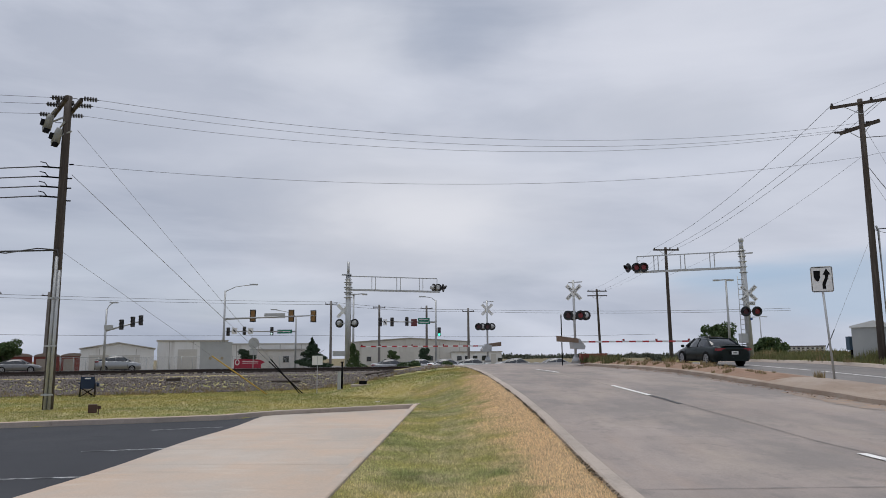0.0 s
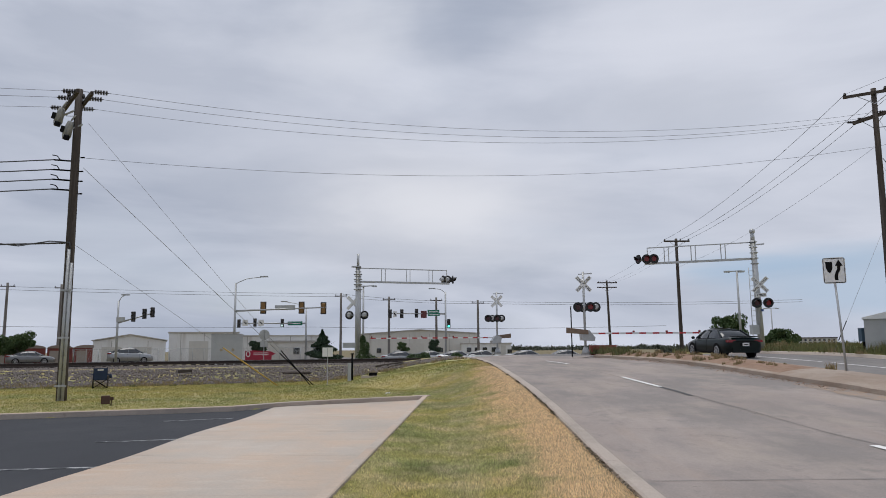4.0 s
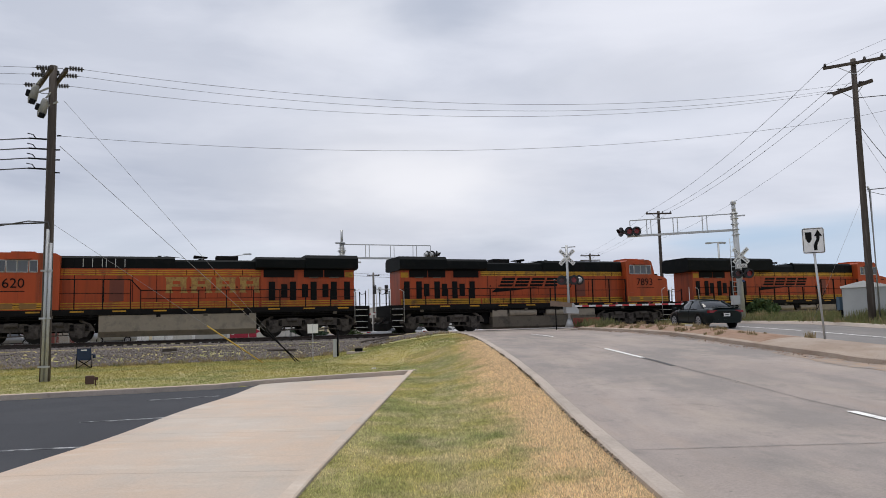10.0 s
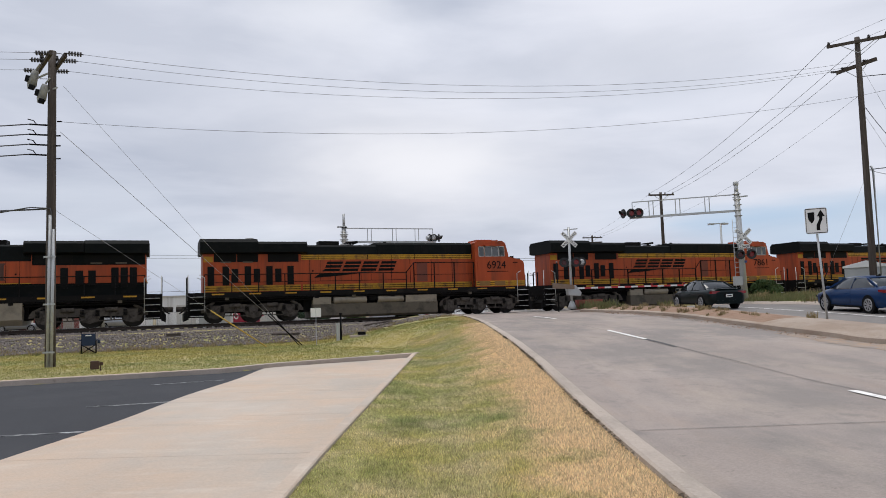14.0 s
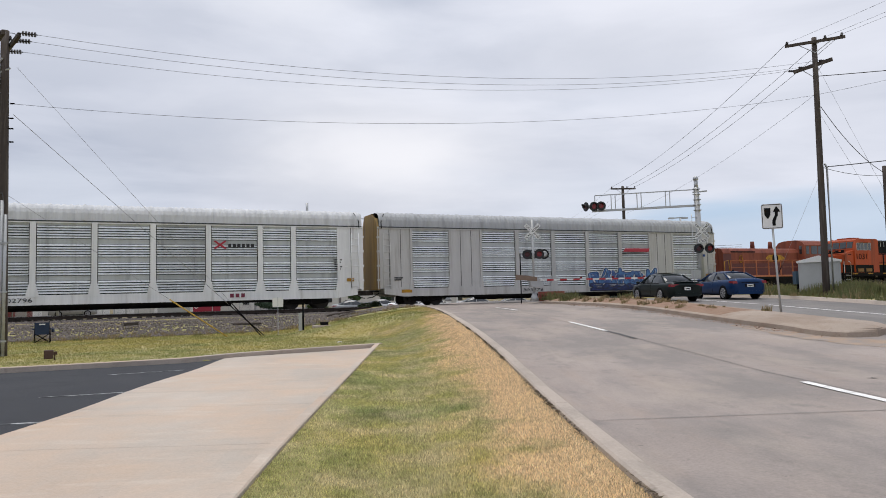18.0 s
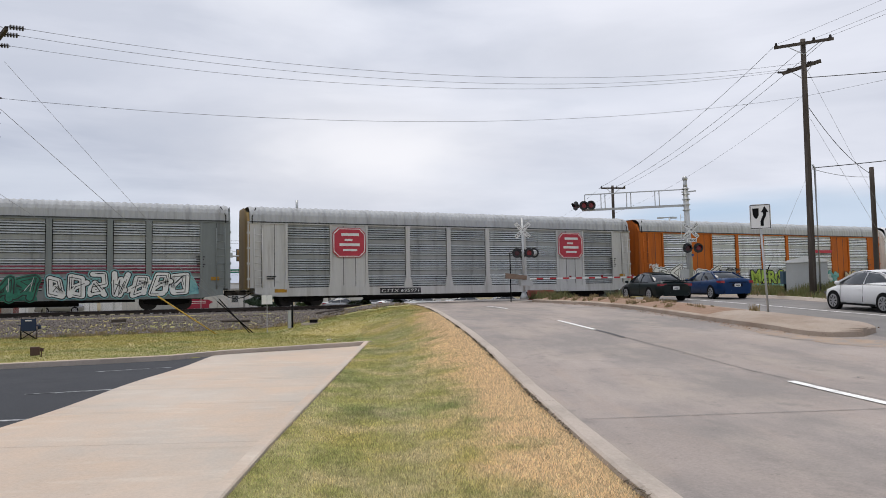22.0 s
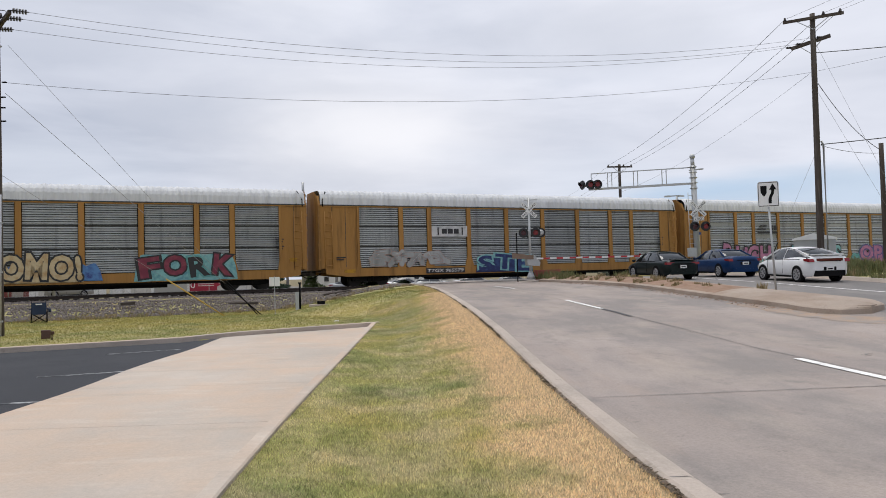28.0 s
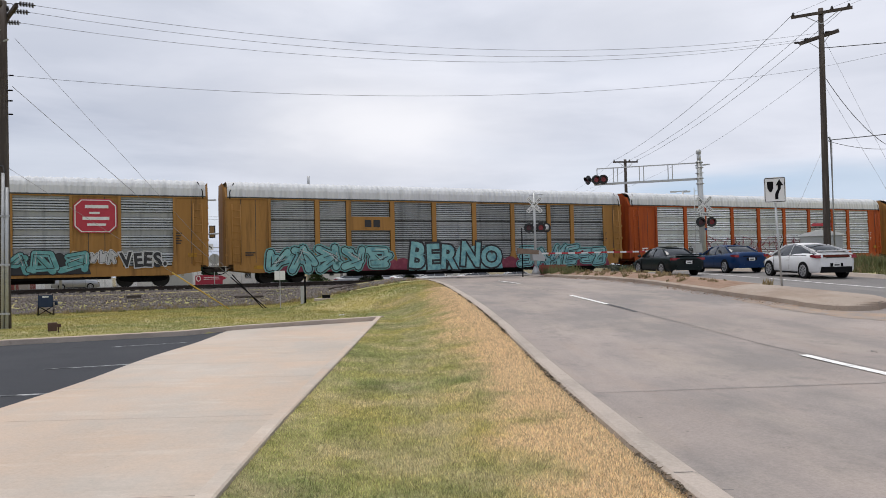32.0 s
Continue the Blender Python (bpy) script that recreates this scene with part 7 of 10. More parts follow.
prism(bm, [(0.0, 2.89), (0.1, 2.89), (0.1, 3.03), (0.13, 3.13), (0.18, 3.23), (0.19, 3.35), (0.26, 3.35), (0.14, 3.56), (0.03, 3.35), (0.09, 3.35), (0.09, 3.25), (0.04, 3.15), (0.0, 3.05)], -0.067, -0.061)
part("arrow_symbol", bm, BLACK, plate)
sign.matrix_basis = pose(KX, KY, sz, 0, 0, -22)

# ---- small things on the grass ----


def camp_chair():
    T = thing("folding_chair", "navy blue folding camp chair with dark legs on the grass", "camp chair", pose(-15.8, 32.2, ground_z(-15.8, 32.2), 0, 0, 22))
    navy = mat("chair_navy", (0.016, 0.03, 0.065), 0.85, 0, 0.15, 0.5, 40)
    bm = B()
    prism(bm, [(-0.27, 0.4), (-0.29, 0.9), (0.29, 0.9), (0.27, 0.4)], -0.2, -0.17)
    part("backrest", bm, navy, T)
    bm = B()
    box(bm, -0.27, 0.27, -0.2, 0.25, 0.38, 0.42)
    part("seat", bm, navy, T)
    bm = B()
    box(bm, -0.12, 0.12, -0.212, -0.202, 0.8, 0.85)
    part("label_strip", bm, WHITE, T)
    for s in (-1, 1):
        for a, b in (((s * 0.3, -0.2, 0.0), (s * 0.27, -0.18, 0.95)), ((s * 0.3, 0.28, 0.0), (s * 0.3, 0.2, 0.62)), ((s * 0.3, -0.2, 0.02), (-s * 0.28, -0.19, 0.42)), ((s * 0.3, 0.28, 0.02), (-s * 0.28, 0.25, 0.4))):
            bm = B()
            tube(bm, [a, b], 0.014, 6)
            part("leg", bm, DARKMETAL, T)
        bm = B()
        box(bm, s * 0.33 - 0.04, s * 0.33 + 0.04, -0.22, 0.26, 0.6, 0.64)
        part("armrest", bm, navy, T)
    bm = B()
    tube(bm, [(0.4, 0.1, 0.45), (0.4, 0.1, 0.62)], 0.06, 10)
    part("cup_holder", bm, navy, T)


camp_chair()

fb = thing("ground_floodlight", "small rusty brown floodlight box standing on the grass", "floodlight", pose(-10.42, 21.62, ground_z(-10.42, 21.62), 0, 0, 24) @ Matrix.Diagonal((0.78, 0.78, 0.78, 1)))
bm = B()
box(bm, -0.16, 0.16, -0.1, 0.1, 0.06, 0.38)
bmesh.ops.bevel(bm, geom=bm.edges[:], offset=0.02, segments=1, affect="EDGES")
part("housing", bm, mat("flood_brown", (0.07, 0.035, 0.025), 0.7, 0, 0.2, 0.3, 30), fb)
bm = B()
tube(bm, [(0.2, 0, 0.0), (0.2, 0, 0.2), (0.16, 0, 0.26)], 0.025, 8)
box(bm, 0.16, 0.28, -0.05, 0.05, 0.2, 0.32)
part("bracket", bm, mat("flood_brown", (0.07, 0.035, 0.025), 0.7), fb)

PX, PY = -5.85, 33.41
ps = thing("marker_sign", "blank white marker sign on a thin steel post", "sign", pose(PX, PY, ground_z(PX, PY), 0, 0, 8))
bm = B()
bar(bm, (0, 0, -0.1), (0, 0, 1.75), 0.05, 0.03)
part("post", bm, GALV, ps)
for x0, x1 in ((-0.24, -0.01), (0.01, 0.24)):
    bm = B()
    box(bm, x0, x1, -0.035, -0.025, 1.3, 1.72)
    part("plate", bm, WHITE, ps)
mk = thing("cable_marker", "grey post with dark pipe marking a buried cable", "marker post", pose(-4.95, 34.6, ground_z(-4.95, 34.6)))
bm = B()
box(bm, -0.13, 0.03, -0.05, 0.05, -0.05, 0.85)
part("grey_post", bm, GREYMETAL, mk)
bm = B()
tube(bm, [(0.08, 0.02, -0.05), (0.08, 0.02, 1.25)], 0.045, 8)
box(bm, 0.01, 0.15, -0.05, 0.09, 1.25, 1.31)
part("dark_pipe", bm, DARKMETAL, mk)
VX, VY = -3.9, 34.9
vb = thing("valve_box", "dark valve cap on a pale concrete collar", "valve box", pose(VX, VY, ground_z(VX, VY)))
bm = B()
box(bm, -0.55, 0.55, -0.3, 0.3, -0.05, 0.05)
part("collar", bm, CONCRETE, vb)
bm = B()
box(bm, -0.18, 0.18, -0.12, 0.12, 0.05, 0.2)
part("cap", bm, DARKMETAL, vb)
for k, (x, y) in enumerate(((-2.4, 26.4),)):
    bm = B()
    prism(bm, [(-0.1, 0), (-0.07, 0.04), (0.05, 0.045), (0.1, 0.0)], -0.04, 0.04, 0, pose(x, y, ground_z(x, y), 0, 0, 30 * k))
    tagged(part("stone_chip", bm, WHITE), "small pale stone chip in the grass", "stone", "stone chips")
bm = B()
bar(bm, (-14.0, 36.55, 0.6), (-13.4, 36.85, 0.62), 0.2, 0.14)
tagged(part("old_sleeper", bm, TIE), "short dark old sleeper lying on the ballast", "sleeper")
for a, b in (((-9.2, 38.6), (-7.7, 38.9)), ((-4.4, 40.5), (-2.9, 41.3)), ((-3.6, 39.6), (-2.8, 40.4))):
    bm = B()
    tube(bm, [(*a, ground_z(*a) + 0.06), (*b, ground_z(*b) + 0.12)], 0.06, 7)
    tagged(part("log", bm, WOOD), "weathered grey log lying by the track", "log", "logs")

# ---- signal cabinet on the far verge ----
CX, CY = 21.3, 35.6
cab_ = thing("signal_cabinet", "grey metal equipment shed with low gabled roof", "equipment cabinet", pose(CX, CY, ground_z(CX, CY) - 0.05, 0, 0, -32))
bm = B()
box(bm, -0.95, 0.95, -0.8, 0.8, 0, 1.64)
part("body", bm, GREYMETAL, cab_)
bm = B()
prism(bm, [(-1.02, 1.62), (-1.02, 1.7), (0, 1.95), (1.02, 1.7), (1.02, 1.62)], -0.88, 0.88)
part("roof", bm, WHITE, cab_, "pale metal roof")
bm = B()
box(bm, 0.1, 0.75, -0.82, -0.8, 0.1, 1.38)
d_ = part("door", bm, GREYMETAL, cab_)
bm = B()
box(bm, 0.16, 0.2, -0.86, -0.82, 0.75, 0.95)
part("handle", bm, DARKMETAL, d_)
for (x, y, w, h, mm, nm, lb) in ((20.3, 35.9, 0.4, 0.95, mat("blue_box_dark", (0.05, 0.09, 0.13), 0.6, 0, 0.1, 0.5, 20), "meter_box", "dark blue meter box on a post"),):
    T = thing(nm, lb, "meter box", pose(x, y, ground_z(x, y)))
    bm = B()
    box(bm, -w / 2, w / 2, -0.15, 0.15, 0.55, 0.55 + h * 0.7)
    part("box", bm, mm, T)
    bm = B()
    bar(bm, (0, 0, -0.1), (0, 0, 0.6), 0.1, 0.1)
    part("post", bm, DARKMETAL, T)

# ---- writing, emblems and graffiti on the wagons ----
PAINTS = {}


def spray(name, c, second=None):
    if name not in PAINTS:
        PAINTS[name] = mat("spray_" + name, c, 0.6, 0, 0.12, 0.9, 12, 0, second, 0.5)
    return PAINTS[name]


WHITE_P = spray("white", (0.68, 0.68, 0.66))
BLACK_P = spray("black", (0.02, 0.02, 0.022))
NAVY_P = spray("navy", (0.013, 0.022, 0.1), (0.03, 0.07, 0.2))
BLUE_P = spray("blue", (0.08, 0.2, 0.42), (0.03, 0.05, 0.2))
PURPLE_P = spray("purple", (0.10, 0.055, 0.21), (0.05, 0.16, 0.24))
GREEN_P = spray("green", (0.02, 0.17, 0.105), (0.01, 0.09, 0.06))
TEAL_P = spray("teal", (0.10, 0.30, 0.29), (0.2, 0.42, 0.42))
AQUA_P = spray("aqua", (0.20, 0.42, 0.42), (0.08, 0.24, 0.28))
LIME_P = spray("lime", (0.30, 0.42, 0.05), (0.18, 0.32, 0.05))
MAROON_P = spray("maroon", (0.17, 0.02, 0.045), (0.25, 0.05, 0.07))
PINK_P = spray("pink", (0.40, 0.16, 0.27), (0.24, 0.10, 0.2))
CREAM_P = spray("cream", (0.52, 0.42, 0.25), (0.42, 0.27, 0.12))
SILVER_P = spray("silver", (0.50, 0.50, 0.50), (0.33, 0.34, 0.33))
RUST_P = spray("rust", (0.32, 0.1, 0.05))
RED_P = spray("red", (0.42, 0.03, 0.05))
PW = 1.6


def blob(parent, x0, x1, z0, z1, material, depth, seed, grow=0.0, rough=0.22):
    """A sprayed field with lobes along its upper edge."""
    rnd = random.Random(seed)
    w = x1 - x0
    n = max(5, int(w / 0.42))
    top = []
    ph = rnd.random() * 6
    for k in range(n * 4 + 1):
        u = k / (n * 4)
        lobe = abs(math.sin(u * n * math.pi * 0.5 + ph)) ** 0.6
        env = min(1.0, u * w / 0.35, (1 - u) * w / 0.35) ** 0.5
        top.append((x0 - grow + (w + 2 * grow) * u, z0 + (z1 - z0) * env * (1 - rough + rough * lobe) + grow))
    bot = []
    for k in range(n + 1):
        u = 1 - k / n
        bot.append((x0 - grow + (w + 2 * grow) * u, z0 - grow + 0.05 * rnd.random()))
    bm = B()
    prism(bm, top + bot, -PW - depth - 0.004, -PW - depth)
    part("graffiti", bm, material, parent)


def letters(parent, word, x0, x1, z0, z1, fill, edge, depth=0.02, heavy=0.035, shear=0.0):
    """Sprayed letters one by one, each with its own tilt and size: a dark outer line, the fill, and a thin lower shadow line."""
    rnd = random.Random(len(word) * 31 + int(x0 * 10))
    made = []
    for ch in word:
        layers = []
        for off in (heavy + 0.15, heavy + 0.03):
            cu = bpy.data.curves.new("writing", "FONT")
            cu.body, cu.extrude, cu.resolution_u, cu.offset, cu.shear = ch, 0.002, 3, off * 0.5, shear
            ob = bpy.data.objects.new("writing", cu)
            layers.append(bpy.data.meshes.new_from_object(ob))
            bpy.data.objects.remove(ob)
        xs, ys = [v.co.x for v in layers[0].vertices], [v.co.y for v in layers[0].vertices]
        made.append((layers, min(xs), max(xs), min(ys), max(ys)))
    total = sum(b - a for _, a, b, _, _ in made)
    x, unit = x0, (x1 - x0) / total
    for n, (layers, a, b, lo, hi) in enumerate(made):
        w = (b - a) * unit
        tilt, grow, lift = radians(rnd.uniform(-8, 8)), rnd.uniform(0.98, 1.14), rnd.uniform(-0.05, 0.07) * (z1 - z0)
        if hi - lo < 0.4:
            grow, lift, tilt = (hi - lo) / 0.75, 0.0, 0.0
        cx, cz = x + w / 2, (z0 + z1) / 2 + lift - (z1 - z0) * (1 - min(grow, 1)) / 2
        for k, (me, m_) in enumerate(zip(layers, (edge, fill))):
            for v in me.vertices:
                u, q = ((v.co.x - a) / (b - a) - 0.5) * w * 1.1, ((v.co.y - lo) / (hi - lo) - 0.5) * (z1 - z0) * grow
                v.co = (cx + u * math.cos(tilt) - q * math.sin(tilt), -PW - depth - 0.006 * k - 0.003 * (n % 2) - v.co.z, cz + u * math.sin(tilt) + q * math.cos(tilt))
            me.materials.append(m_)
            ob = new("graffiti_letters", me)
            ob.parent = parent
        x += w


def scribble(parent, x0, x1, z0, z1, material, seed, n=10, r=0.018, depth=0.03):
    """Thin sprayed strokes."""
    rnd = random.Random(seed)
    for k in range(n):
        a = x0 + (x1 - x0) * (k + 0.1) / n
        w = (x1 - x0) / n * 0.8
        pts = []
        for j in range(5):
            pts.append((a + w * rnd.random(), -PW - depth, z0 + (z1 - z0) * (0.05 + 0.9 * (j % 2) * rnd.uniform(0.6, 1.0) + 0.05 * rnd.random())))
        bm = B()
        for p, q in zip(pts, pts[1:]):
            bar(bm, p, q, 0.008, r * 2)
        part("sprayed_stroke", bm, material, parent)


GLYPHS = [
    [[(0, 0), (0.45, 1), (1, 0)], [(0.2, 0.38), (0.8, 0.38)]],
    [[(1, 0.95), (0.1, 0.9), (0.05, 0.55), (0.95, 0.45), (0.9, 0.05), (0, 0.1)]],
    [[(0.05, 0), (0.0, 1), (0.9, 0.05), (1, 1)]],
    [[(1, 1), (0.1, 0.95), (0.1, 0.05), (1, 0)], [(0.1, 0.5), (0.8, 0.5)]],
    [[(0.1, 0.1), (0.1, 0.9), (0.9, 0.95), (0.95, 0.1), (0.1, 0.1)]],
    [[(0.1, 0), (0.1, 1), (0.9, 0.75), (0.2, 0.5), (1, 0)]],
    [[(0.1, 0), (0.05, 1)], [(0.95, 1), (0.15, 0.5), (1.0, 0)]],
    [[(0, 0.9), (0.35, 0.05), (0.6, 0.7), (0.8, 0.0), (1, 1)]],
]


def fat_line(bm, pts, w, depth, mi):
    """A painted stroke with rounded joints, flat on the panel."""
    for i, (x, z) in enumerate(pts):
        d = depth + 0.0006 * (2 * i)
        prism(bm, [(x + w * 0.5 * math.cos(math.pi / 4 * k), z + w * 0.5 * math.sin(math.pi / 4 * k)) for k in range(8)], -PW - d - 0.002, -PW - d, mi)
    for i, ((xa, za), (xb, zb)) in enumerate(zip(pts, pts[1:])):
        d = depth + 0.0006 * (2 * i + 1)
        n = Vector((zb - za, xa - xb))
        n = n.normalized() * w * 0.5 if n.length > 1e-4 else Vector((0, w * 0.5))
        prism(bm, [(xa + n.x, za + n.y), (xa - n.x, za - n.y), (xb - n.x, zb - n.y), (xb + n.x, zb + n.y)], -PW - d - 0.002, -PW - d, mi)


def wild(parent, x0, x1, z0, z1, fill, edge, seed, n, w=0.3, line=0.05, glow=None, start=0.02):
    """Interlocking sprayed letter shapes that cannot be read: a fat stroke with its outline, and an outer glow."""
    rnd = random.Random(seed)
    cell = (x1 - x0) / n
    for k in range(n):
        a = x0 + cell * k - cell * 0.02
        shape = GLYPHS[rnd.randrange(len(GLYPHS))] + [[(rnd.uniform(-0.3, 0.2), rnd.uniform(0.0, 1.0)), (rnd.uniform(0.3, 0.7), rnd.uniform(0.2, 0.8)), (rnd.uniform(0.8, 1.35), rnd.uniform(0.0, 1.0))]]
        lean, turn = rnd.uniform(-0.35, 0.45), rnd.random() < 0.5
        m = w * 0.5 + line
        lines = [[(a + m + (cell * 1.06 - 2 * m) * ((1 - u if turn else u) + lean * (v - 0.5) + rnd.uniform(-0.16, 0.16)), z0 + m + (z1 - z0 - 2 * m) * (v * (0.9 + 0.1 * math.sin(k * 1.7 + seed)) + rnd.uniform(-0.1, 0.1))) for u, v in poly] for poly in shape]
        bm = B()
        d = start + 0.012 * (k % 2)
        if glow is not None:
            for p in lines:
                fat_line(bm, p, w + 4 * line, d - 0.008, 2)
        for p in lines:
            fat_line(bm, p, w + 2 * line, d, 0)
        for j, p in enumerate(lines):
            fat_line(bm, p, w, d + 0.008, 1)
        for p in lines:
            cut = [(p[0][0] * 0.7 + p[1][0] * 0.3, p[0][1] * 0.7 + p[1][1] * 0.3)] + p[1:-1] + [(p[-1][0] * 0.7 + p[-2][0] * 0.3, p[-1][1] * 0.7 + p[-2][1] * 0.3)]
            if w > 0.15:
                off = w * 0.2 * (1 if rnd.random() < 0.5 else -1)
                fat_line(bm, [(x + off, z + off * 0.5) for x, z in cut], line * 0.7, d + 0.014, 0)
                fat_line(bm, [(x - off, z + abs(off)) for x, z in cut[:2]], line * 0.6, d + 0.018, 3)
        part("graffiti_letters", bm, [edge, fill, glow or edge, SILVER_P if fill is not WHITE_P else edge], parent)


def tagwork(parent, x0, x1, z0, z1, fill, edge, seed, word=None, lf=None, le=None, strokes=8):
    blob(parent, x0, x1, z0, z1 - 0.2, edge if word is None else fill, 0.0, seed, 0.0, 0.55)
    if word:
        letters(parent, word, x0 + 0.02, x1 - 0.02, z0 + 0.03, z1, lf or fill, le or edge)
    else:
        wild(parent, x0, x1, z0, z1, fill, edge, seed + 9, max(3, round((x1 - x0) / 1.3)), 0.32)


def plate(parent, name, x0, x1, z0, z1, material, depth=0.0, label=""):
    bm = B()
    box(bm, x0, x1, -PW - depth - 0.012, -PW - depth, z0, z1)
    return part(name, bm, material, parent, label)


def octagon(parent, x, z, r):
    """A red board with cut corners and a white border line; plain white bars stand for its lettering."""
    for rr, m_, d in ((r, RED_P, 0.0), (r * 0.95, WHITE_P, 0.008), (r * 0.9, RED_P, 0.014)):
        a, b, c = rr * 1.05, rr * 0.93, rr * 0.34
        bm = B()
        prism(bm, [(x - a + c, z - b), (x + a - c, z - b), (x + a, z - b + c), (x + a, z + b - c), (x + a - c, z + b), (x - a + c, z + b), (x - a, z + b - c), (x - a, z - b + c)], -PW - d - 0.005, -PW - d)
        part("emblem_plate", bm, m_, parent)
    for k, (u0, u1, h_) in enumerate(((-0.5, 0.62, 0.17), (-0.3, 0.2, 0.12), (-0.62, 0.66, 0.17), (-0.4, 0.5, 0.13))):
        zz = z + r * (0.42 - 0.32 * k)
        plate(parent, "emblem_bar", x + r * u0, x + r * u1, zz, zz + r * h_, WHITE_P, 0.02)


def emblem_wedge(parent, x0, x1, z):
    bm = B()
    prism(bm, [(x0 + 0.05, z + 0.05), (x1 - 0.1, z + 0.05), (x1, z + 0.3), (x0 + 0.3, z + 0.3)], -PW - 0.006, -PW + 0.09)
    part("emblem_bar", bm, RED_P, parent)
    bm = B()
    prism(bm, [(x0, z - 0.12), (x0 + (x1 - x0) * 0.6, z - 0.02), (x1 - 0.4, z - 0.0), (x0 + 0.1, z - 0.02)], -PW - 0.006, -PW + 0.09)
    part("emblem_line", bm, BLACK_P, parent)


def sill_number(parent, text, x0, x1, board=True):
    if board:
        plate(parent, "number_board", x0 - 0.1, x1 + 0.1, 0.68, 1.02, BLACK_P, 0.0)
    writing(parent, "reporting_mark", text, x0, -PW - 0.016, 0.75, x1 - x0, 0.2, WHITE_P if board else BLACK_P, 0.15)


def end_data(parent, dark=True):
    """Small lettering blocks near the wagon's ends, as bars."""
    m_ = BLACK_P if dark else WHITE_P
    for k in range(5):
        plate(parent, "data_bar", 25.95 + 0.02 * k, 26.45 - 0.06 * (k % 3), 2.9 - 0.14 * k, 2.96 - 0.14 * k, m_, -0.045)
    for k in range(2):
        plate(parent, "data_bar", 1.55, 2.1 - 0.1 * k, 1.75 - 0.13 * k, 1.82 - 0.13 * k, m_, -0.045)


A_, B_, C_, D_, E_, F_, G_, H_, I_, J_, K_, L_ = WAGONS
for w in WAGONS:
    end_data(w, w not in (J_,))
blob(A_, 16.0, 22.6, 0.66, 1.75, NAVY_P, 0.0, 3, 0.0, 0.35)
wild(A_, 15.9, 21.8, 0.9, 2.3, BLUE_P, NAVY_P, 5, 6, 0.26, 0.055, WHITE_P)
wild(A_, 16.1, 22.4, 0.66, 1.25, NAVY_P, BLACK_P, 8, 6, 0.2, 0.04, None, 0.05)
emblem_wedge(A_, 18.97, 21.4, 3.45)
sill_number(A_, "303276", 10.6, 12.2, False)
writing(B_, "reporting_mark", "TTGX 702796", 7.7, -PW - 0.005, 0.75, 2.7, 0.22, BLACK_P)
wild(C_, 1.8, 8.4, 0.62, 2.4, WHITE_P, BLACK_P, 13, 5, 0.42, 0.065, WHITE_P)
wild(C_, 7.6, 9.4, 0.7, 1.7, WHITE_P, BLACK_P, 12, 3, 0.24, 0.04, WHITE_P)
for zz in (1.95, 1.6, 1.25):
    wild(C_, 9.0, 10.5, zz, zz + 0.28, BLACK_P, BLACK_P, int(zz * 20), 5, 0.035, 0.004)
wild(C_, 1.3, 2.2, 2.2, 2.55, WHITE_P, WHITE_P, 15, 5, 0.03, 0.003)
tagwork(C_, 11.6, 15.4, 0.85, 2.05, LIME_P, GREEN_P, 15, "MERS", LIME_P, BLACK_P)
wild(C_, 16.0, 21.8, 0.8, 2.1, TEAL_P, GREEN_P, 16, 5, 0.42, 0.03)
wild(C_, 17.2, 21.0, 0.85, 1.7, SILVER_P, TEAL_P, 17, 3, 0.3, 0.03, None, 0.045)
blob(C_, 11.2, 17.0, 0.62, 0.95, TEAL_P, 0.002, 19, 0, 0.5)
wild(C_, 22.9, 26.0, 0.75, 2.05, CREAM_P, BLACK_P, 18, 4, 0.3, 0.05)
emblem_wedge(C_, 18.97, 21.4, 3.45)
sill_number(C_, "TTGX 693632", 8.7, 11.1)
bm = B()
fat_line(bm, [(19.2, 4.0), (19.75, 3.6)], 0.1, -0.03, 0)
fat_line(bm, [(19.2, 3.6), (19.75, 4.0)], 0.1, -0.03, 0)
part("emblem_cross", bm, RED_P, B_)
for k in range(6):
    plate(B_, "emblem_bar", 19.9 + 0.25 * k, 20.08 + 0.25 * k, 3.68, 3.86, BLACK_P, -0.03)
for k in range(3):
    plate(B_, "emblem_bar", 20.0 + 0.3 * k, 20.2 + 0.3 * k, 0.78, 1.0, MAROON_P, -0.02)
octagon(D_, 6.47, 3.85, 0.98)
octagon(D_, 22.52, 3.85, 0.98)
sill_number(D_, "CTTX 695971", 8.5, 11.0)
plate(E_, "name_board", 7.75, 10.25, 4.2, 4.86, MAROON_P, -0.02, "maroon name board with white shapes")
for k in range(5):
    plate(E_, "emblem_bar", 8.0 + 0.02 * k, 8.5 - 0.06 * abs(k - 2), 4.33 + 0.09 * k, 4.38 + 0.09 * k, WHITE_P, -0.01)
for k in range(8):
    plate(E_, "emblem_bar", 8.62 + 0.19 * k, 8.75 + 0.19 * k, 4.42, 4.72 if k in (0, 1) else 4.62, WHITE_P, -0.01)
for z0, z1 in ((1.3, 1.38), (1.46, 1.54), (1.62, 1.7), (2.02, 2.1), (2.2, 2.28), (2.38, 2.46)):
    for x0, x1, kind in TYPE_A:
        if kind == "p":
            bm = B()
            box(bm, x0, x1, -1.53, -1.522, z0, z1)
            part("side_stripe", bm, MAROON_P, E_)
blob(E_, 3.0, 8.8, 0.6, 1.9, BLACK_P, -0.012, 121, 0.0, 0.3)
tagwork(E_, 3.2, 8.6, 0.64, 2.25, PURPLE_P, WHITE_P, 21, "EXL", PURPLE_P, WHITE_P)
